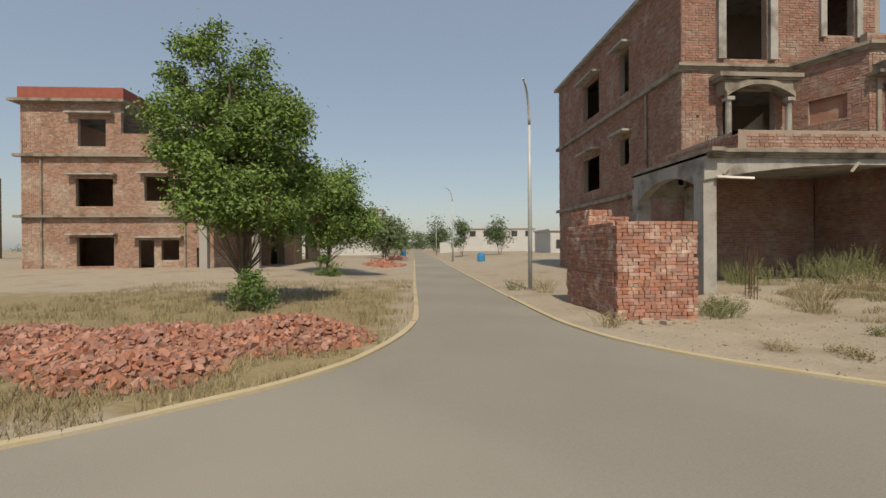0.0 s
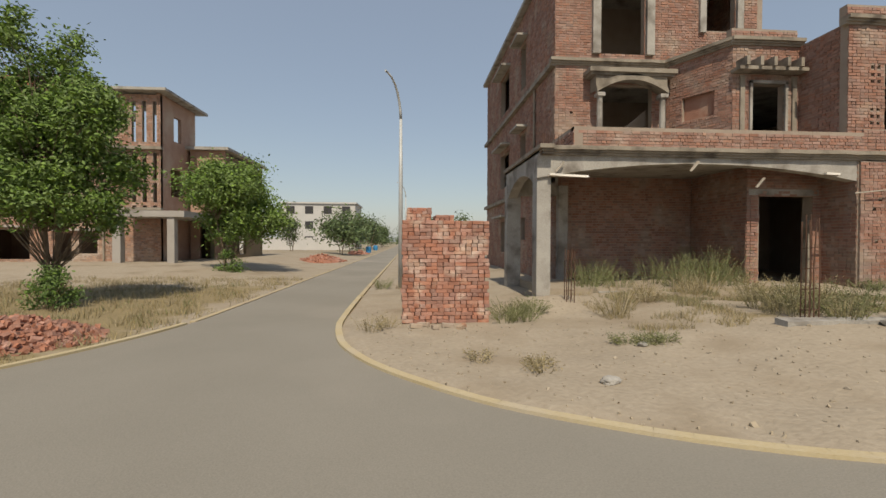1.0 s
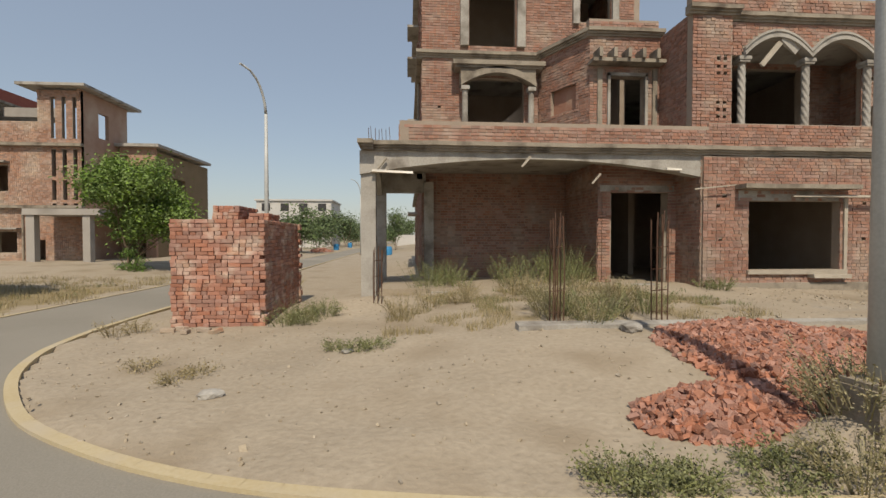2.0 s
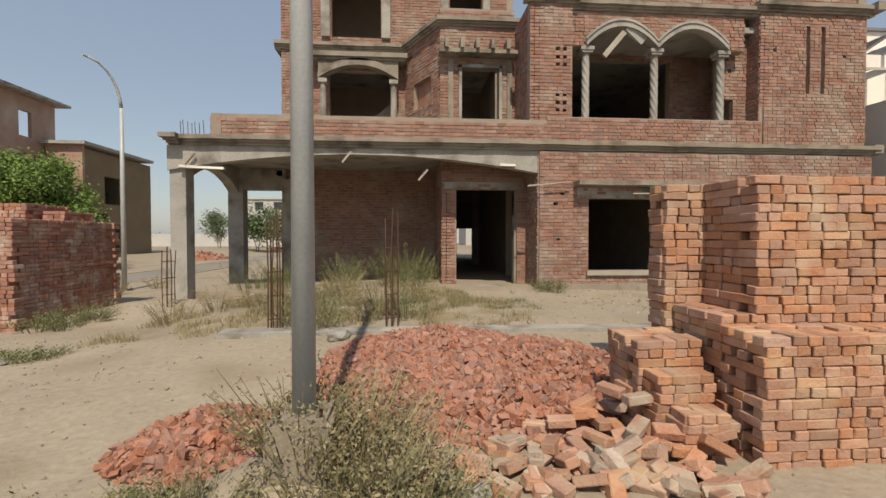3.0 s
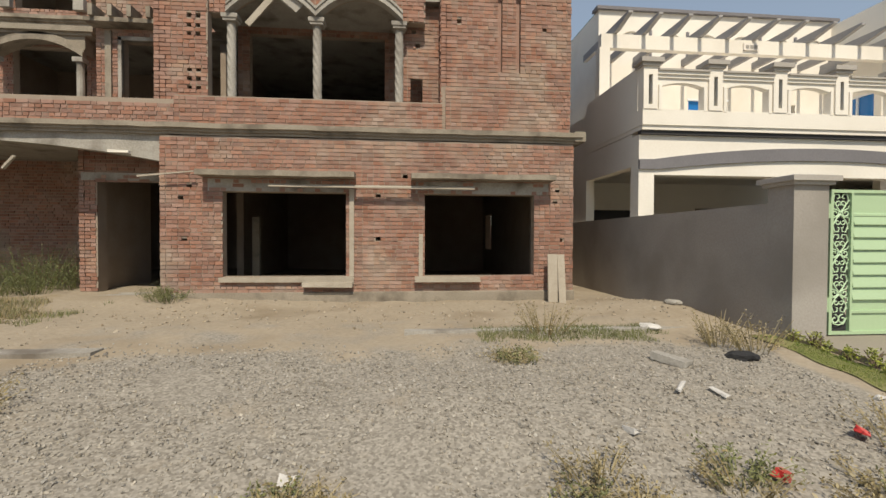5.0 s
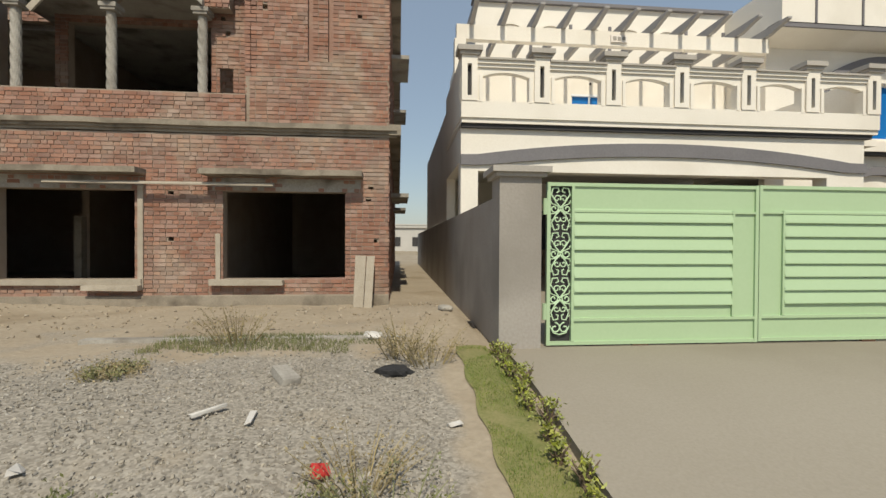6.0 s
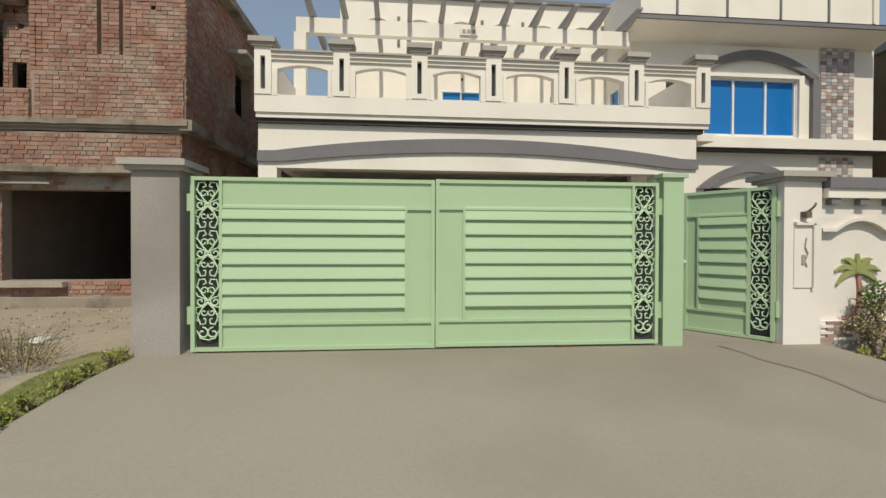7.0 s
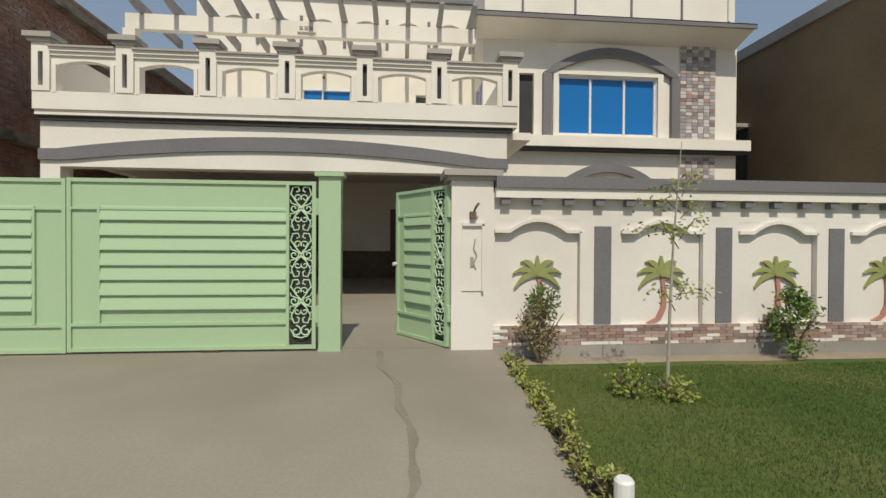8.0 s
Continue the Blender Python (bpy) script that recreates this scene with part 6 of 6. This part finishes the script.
bush("bush", "dark green bushy shrub against the garden wall", 35.62, 5.7, 0.15, 0.55, 0.88, 99, 1700, 0.06, M_LEAF)
for k in range(11):
    y = 5.5 - 0.25 * k
    bush("hedge_plant", "small yellow-green hedge plant beside the driveway", 31.92 + 0.04 * math.sin(k * 2), y, 0.12 - 0.012 * k, (0.2, 0.25, 0.22)[k % 3], (0.2, 0.26, 0.22)[k % 3], 100 + k, 210, 0.045, M_YELLOWLEAF, "plant", "hedge plants")
for k in range(13):
    y = 5.9 - 0.25 * k
    z = height(23.4, y)
    bush("hedge_plant", "small green hedge plant beside the driveway", 23.4 + 0.05 * math.sin(k * 2), y, z, (0.2, 0.24, 0.18)[k % 3], (0.18, 0.24, 0.16)[k % 3], 120 + k, 190, 0.042, M_YELLOWLEAF, "plant", "driveway plants")


def weed(x, y, h, seed, mat, label, stems=26, spread=0.28, leafy=6, name="weed"):
    """A loose clump of thin stems with small leaves."""
    rng = random.Random(seed)
    z = height(x, y)
    w = thing(name, label, "weed", "weeds", at=(x, y, z))
    st, lf = Mesh(), Mesh()
    for k in range(stems):
        a, q = rng.uniform(0, 6.283), spread * math.sqrt(rng.random())
        bx, by = x + 0.6 * q * math.cos(a), y + 0.6 * q * math.sin(a)
        hh = h * rng.uniform(0.45, 1.0)
        tip = Vector((bx + math.cos(a) * q * 0.9, by + math.sin(a) * q * 0.9, z + hh))
        mid = Vector((bx, by, z)).lerp(tip, 0.5) + Vector((0, 0, 0.06 * h))
        st.tube([(bx, by, z - 0.03), tuple(mid), tuple(tip)], [0.006, 0.0045, 0.002], 3, False)
        for j in range(leafy):
            c = Vector((bx, by, z)).lerp(tip, rng.uniform(0.25, 1.0))
            leaves(lf, c, (0.03, 0.03, 0.03), 4, 0.032, rng, 0.9)
    part("stem_mass", st, mat, w, kind="stuff")
    part("foliage", lf, mat, w, kind="stuff")
    return w


rng = random.Random(140)
spots = []
for k in range(15):
    spots.append((rng.uniform(6.0, 10.7), rng.uniform(10.7, 12.2), rng.uniform(0.45, 1.15), "g"))
for k in range(13):
    spots.append((rng.uniform(5.0, 10.5), rng.uniform(8.2, 10.3), rng.uniform(0.3, 0.7), "d"))
for k in range(11):
    spots.append((rng.uniform(7.4, 10.2), rng.uniform(5.9, 7.6), rng.uniform(0.3, 0.75), "wwg"[k % 3]))
for k in range(17):
    spots.append((rng.uniform(8.6, 10.1), rng.uniform(1.74, 2.6), rng.uniform(0.3, 0.62), "wwwd"[k % 4]))
for k in range(6):
    spots.append((rng.uniform(9.6, 10.3), rng.uniform(1.75, 2.1), rng.uniform(0.15, 0.3), "g"))
for k in range(9):
    spots.append((rng.uniform(7.0, 8.6), rng.uniform(1.75, 2.15), rng.uniform(0.1, 0.22), "g"))
for k in range(5):
    spots.append((rng.uniform(14.42, 14.62), rng.uniform(3.1, 4.4), rng.uniform(0.18, 0.4), "d"))
for k in range(9):
    spots.append((rng.uniform(15.8, 22.5), rng.uniform(2.4, 3.1), rng.uniform(0.12, 0.28), "ddg"[k % 3]))
spots += [(20.2, 6.6, 0.5, "d"), (22.3, 5.9, 0.5, "d"), (22.6, 5.6, 0.42, "d"), (22.0, 3.4, 0.35, "d"), (22.2, 3.0, 0.3, "g"), (13.5, 10.0, 0.4, "g"), (13.2, 10.1, 0.3, "g"), (0.5, 7.4, 0.3, "d"), (0.8, 7.6, 0.25, "d"), (3.4, 8.6, 0.45, "g"), (3.6, 8.3, 0.4, "g"), (3.2, 8.2, 0.35, "g"), (3.9, 8.7, 0.35, "g"), (0.3, 14.6, 0.4, "g"), (1.2, 13.8, 0.5, "d"), (1.6, 15.5, 0.5, "d"), (4.6, 5.8, 0.14, "g"), (4.9, 5.75, 0.15, "g"), (5.15, 5.8, 0.12, "g"), (2.2, 5.2, 0.12, "d"), (2.9, 4.6, 0.1, "d"), (3.0, 5.0, 0.1, "d")]
for x, y, w in ((17.4, 3.05, 0.3), (19.25, 2.9, 0.36), (21.3, 2.85, 0.25), (19.3, 5.4, 0.25)):
    for k in range(4):
        spots.append((x + rng.uniform(-w, w), y + rng.uniform(-0.16, 0.16), rng.uniform(0.07, 0.15), "dgd"[k % 3]))
for k, (x, y, h, c) in enumerate(spots):
    weed(x, y, h, 200 + k, {"g": M_WEED, "d": M_DRY, "w": M_WISP}[c], {"g": "green bushy weed on sandy ground", "d": "dry straw-coloured weed clump", "w": "wispy olive-brown weed with thin stems"}[c], 34 if h > 0.3 else 22, 0.16 + 0.42 * h, {"g": 7, "d": 4, "w": 6}[c])


def turf(name, label, mat, boxes, n, hgt, seed, width=0.006, bed=height):
    """Many grass blades over the given rectangles."""
    rng = np.random.default_rng(seed)
    areas = np.array([(b[1] - b[0]) * (b[3] - b[2]) for b in boxes])
    pick = rng.choice(len(boxes), n, p=areas / areas.sum())
    B = np.array([b[:4] for b in boxes])[pick]
    x, y = B[:, 0] + (B[:, 1] - B[:, 0]) * rng.random(n), B[:, 2] + (B[:, 3] - B[:, 2]) * rng.random(n)
    patch = np.array([noise.noise(Vector((a * 1.3, b * 1.3, 3.0))) for a, b in zip(x, y)])
    keep = (patch > boxes[0][4]) & np.array([not on_road(a, b, -0.12) for a, b in zip(x, y)])
    x, y = x[keep], y[keep]
    n = len(x)
    z = np.array([bed(a, b) for a, b in zip(x, y)])
    h, t = hgt * rng.uniform(0.5, 1.3, n), rng.uniform(0, 6.283, n)
    lean = rng.normal(0, 0.35, (n, 2)) * h[:, None]
    v = np.zeros((n, 3, 3))
    dx, dy = np.cos(t) * width, np.sin(t) * width
    v[:, 0] = np.stack([x - dx, y - dy, z - 0.01], 1)
    v[:, 1] = np.stack([x + dx, y + dy, z - 0.01], 1)
    v[:, 2] = np.stack([x + lean[:, 0], y + lean[:, 1], z + h], 1)
    me = bpy.data.meshes.new(name)
    me.vertices.add(3 * n)
    me.vertices.foreach_set("co", v.ravel())
    me.loops.add(3 * n)
    me.loops.foreach_set("vertex_index", np.arange(3 * n, dtype=np.int32))
    me.polygons.add(n)
    me.polygons.foreach_set("loop_start", np.arange(0, 3 * n, 3, dtype=np.int32))
    me.update(calc_edges=True)
    me.materials.append(mat)
    return tagged(new(name, me), label, "grass", kind="stuff")


def lawn_height(x, y):
    return 0.145 + 0.015 * noise.noise(Vector((x, y, 0)))


lawn = Mesh()
lawn.v = [(31.95 + 0.35 * i, 1.7 + 0.2 * j, 0.0) for j in range(21) for i in range(38)]
lawn.v = [(x, min(y, 5.65), lawn_height(x, y)) for x, y, z in lawn.v]
lawn.f = [(j * 38 + i, j * 38 + i + 1, j * 38 + 39 + i, j * 38 + 38 + i) for j in range(20) for i in range(37)]
tagged(part("lawn_bed", lawn, M_TURF, smooth=True), "green turf of the front lawn", "lawn", kind="structure")
turf("lawn_grass", "short bright green lawn grass", M_LAWN, [(31.98, 41, 2.0, 5.45, -1.0)], 150000, 0.024, 1, 0.0045, lawn_height)
turf("lawn_grass", "short green grass strip beside the driveway", M_STRIP, [(22.95, 23.42, 2.4, 6.1, -0.35)], 18000, 0.03, 2, 0.005)
turf("dry_grass", "dry straw-coloured grass beside the street", M_DRY, [(-14, -3.2, 3.0, 9.5, -0.1), (-14, -3.2, 9.5, 19, -0.1)], 26000, 0.17, 3, 0.008)
turf("dry_grass", "dry straw-coloured grass along the kerb", M_DRY, [(-9.5, -3.4, 2.3, 5.6, -0.25)], 14000, 0.1, 8, 0.006)
turf("green_grass", "sparse green grass beside the street", M_WEED, [(-12, -3.6, 4.0, 17, 0.25)], 9000, 0.16, 4, 0.008)
turf("dry_grass", "thin dry grass on the plot", M_DRY, [(5.2, 12.0, 6.2, 10.2, 0.05)], 16000, 0.13, 5, 0.006)
turf("green_grass", "thin green grass on the plot", M_WEED, [(6.0, 12.5, 7.6, 10.2, 0.1)], 9000, 0.10, 6, 0.006)
turf("green_grass", "low green grass patch by the house", M_WEED, [(19.2, 22.0, 6.1, 7.0, -0.2)], 4000, 0.06, 7, 0.006)

# ---- gravel, stones, litter ----
rng = random.Random(300)
gv, cs, ss = Mesh(), [], []
for k in range(15000):
    x, y = rng.uniform(14.0, 22.6), rng.uniform(2.2, 6.6)
    if noise.noise(Vector((x * 0.7, y * 0.7, 1.0))) < -0.35 or rng.random() < smooth(5.2, 6.6, y):
        continue
    cs.append((x, y, height(x, y) + 0.004))
    ss.append(rng.uniform(0.012, 0.03))
chunks(gv, cs, ss, 9)
tagged(part("gravel", gv, M_STONE), "loose grey crushed stone spread on the ground", "gravel", kind="stuff")
pb, cs, ss = Mesh(), [], []
for k in range(1500):
    x, y = rng.uniform(0.5, 13.5), rng.uniform(2.0, 9.8)
    if on_road(x, y, -0.15):
        continue
    cs.append((x, y, height(x, y) + 0.004))
    ss.append(rng.uniform(0.010, 0.038) * (1.7 if rng.random() < 0.05 else 1))
for k in range(500):
    x, y = rng.uniform(13.5, 23), rng.uniform(7.0, 10.1)
    cs.append((x, y, height(x, y) + 0.004))
    ss.append(rng.uniform(0.015, 0.06))
chunks(pb, cs, ss, 10)
tagged(part("pebbles", pb, M_PEBBLE), "small stones scattered on sandy ground", "pebbles", kind="stuff")


def rock(x, y, s, mat, label, category, seed, name="rock"):
    rr = random.Random(seed)
    bm = bmesh.new()
    bmesh.ops.create_icosphere(bm, subdivisions=2, radius=s)
    for v in bm.verts:
        v.co *= rr.uniform(0.8, 1.15)
        v.co.z *= 0.5
        v.co.x *= 1.4
    me = bpy.data.meshes.new(name)
    bm.to_mesh(me)
    bm.free()
    me.materials.append(mat)
    o = new(name, me)
    o.matrix_basis = pose(x, y, height(x, y) + s * 0.25, 0, 0, rr.uniform(0, 180))
    return tagged(o, label, category)


rock(3.52, 4.0, 0.1, M_CONC, "flat pale stone on sandy ground", "rock", 1)
rock(4.75, 5.6, 0.08, M_CONC, "small pale stone on sandy ground", "rock", 2)
rock(21.9, 6.85, 0.12, M_PAPER, "pale lump of rubble on the ground", "rock", 3)
rock(23.0, 8.0, 0.12, M_CONC, "pale stone on the rubble bank", "rock", 4)
rock(9.0, 5.7, 0.16, M_CONC, "grey stone beside the rubble", "rock", 5)
rock(9.85, 2.25, 0.1, M_PLASTIC, "white stone among loose bricks", "rock", 6)
for x, y, sx, sy, rz, lab in ((21.15, 5.1, 0.16, 0.4, 30, "broken concrete slab lying on gravel"), (20.75, 4.3, 0.04, 0.28, -40, "white broken tile strip on gravel"), (21.1, 4.25, 0.05, 0.22, 5, "white broken tile strip on gravel"), (10.4, 2.15, 0.35, 0.12, 20, "broken concrete slab lying on the ground")):
    tagged(part("slab_piece", Mesh().slab(pose(x, y, height(x, y) + 0.04, 4, 3, rz), sx, sy, 0.07 if sx > 0.1 else 0.02, 0.01), M_CONC if sx > 0.1 else M_PAPER), lab, "debris")
sack = rock(22.2, 5.33, 0.15, M_BLACK, "crumpled black plastic sack on the gravel", "sack", 9, "sack")
for x, y in ((20.62, 3.0), (21.75, 3.5)):
    tagged(part("wrapper", Mesh().slab(pose(x, y, height(x, y) + 0.06, 20, 15, 40), 0.13, 0.09, 0.04, 0.015), M_RED), "crumpled red and white wrapper on gravel", "wrapper")
for k, (x, y) in enumerate(((17.4, 3.3), (22.4, 3.2), (19.9, 3.6), (9.6, 2.0), (22.7, 4.2))):
    tagged(part("paper_scrap", Mesh().slab(pose(x, y, height(x, y) + 0.02, 10, 8, 50 * k), 0.11, 0.08, 0.02, 0.02), M_PAPER), "crumpled white litter on the ground", "litter")
tagged(part("bollard", Mesh().tube([(31.96, 2.85, -0.1), (31.96, 2.85, 0.235), (31.96, 2.85, 0.25)], [0.055, 0.055, 0.042], 14), M_PLASTIC, smooth=False), "short white plastic pipe stub at the lawn edge", "pipe")

# ---- far buildings ----
def far_house(x0, x1, y, d, h, rows, label, cols):
    f = thing("far_house", label, "house", at=((x0 + x1) / 2, y, 0))
    part("wall", Mesh().box(x0, x1, y, y + d, -0.3, h), M_FAR, f)
    part("roof_edge", Mesh().box(x0 - 0.3, x1 + 0.3, y - 0.3, y + d, h, h + 0.3), M_FAR, f)
    for r in range(rows):
        for c in range(cols):
            wx = x0 + (x1 - x0) * (c + 0.5) / cols
            wz = 1.0 + r * h / rows
            part("window", Mesh().box(wx - 0.8, wx + 0.8, y - 0.05, y, wz, wz + 1.5), M_DARK, f)
    return f


far_house(-24, -9.5, 92, 12, 9.0, 3, "distant pale three-storey house", 4)
far_house(11, 30, 122, 12, 6.2, 2, "distant pale two-storey house behind a wall", 5)
far_house(-60, -48, 70, 12, 8, 3, "distant pale three-storey house", 3)
far_house(20, 34, 75, 10, 4.0, 1, "distant low pale building", 4)
tagged(part("compound_wall", Mesh().box(3, 40, 105, 105.3, -0.3, 2.4), M_FAR), "long distant pale compound wall", "wall")
tagged(part("compound_wall", Mesh().box(-40, -9, 85, 85.3, -0.3, 2.2), M_FAR), "long distant pale compound wall", "wall")
tagged(part("tower_block", Mesh().box(-75, -70, 72, 78, -0.3, 13), M_BROWN), "narrow distant dark building", "building")
for x, y in ((3.7, 45.0), (-4.6, 66), (-4.9, 84)):
    bt = thing("water_drum", "blue plastic water drum beside the street", "drum", "water drums", at=(x, y, -0.15))
    part("body", Mesh().tube([(x, y, -0.15), (x, y, 0.1), (x, y, 0.5), (x, y, 0.75)], [0.36, 0.4, 0.4, 0.34], 14), M_BLUE, bt)
    part("lid", Mesh().tube([(x, y, 0.75), (x, y, 0.8)], 0.3, 14), M_BLUE, bt)
heap("distant heap of broken red brick beside the street", [(-5.2, 58, 1.2, 3, 0.4)], 300, 34, 0.2)
heap("distant heap of sandy rubble beside the street", [(-5.5, 36, 1.6, 3, 0.5)], 120, 35, 0.2)
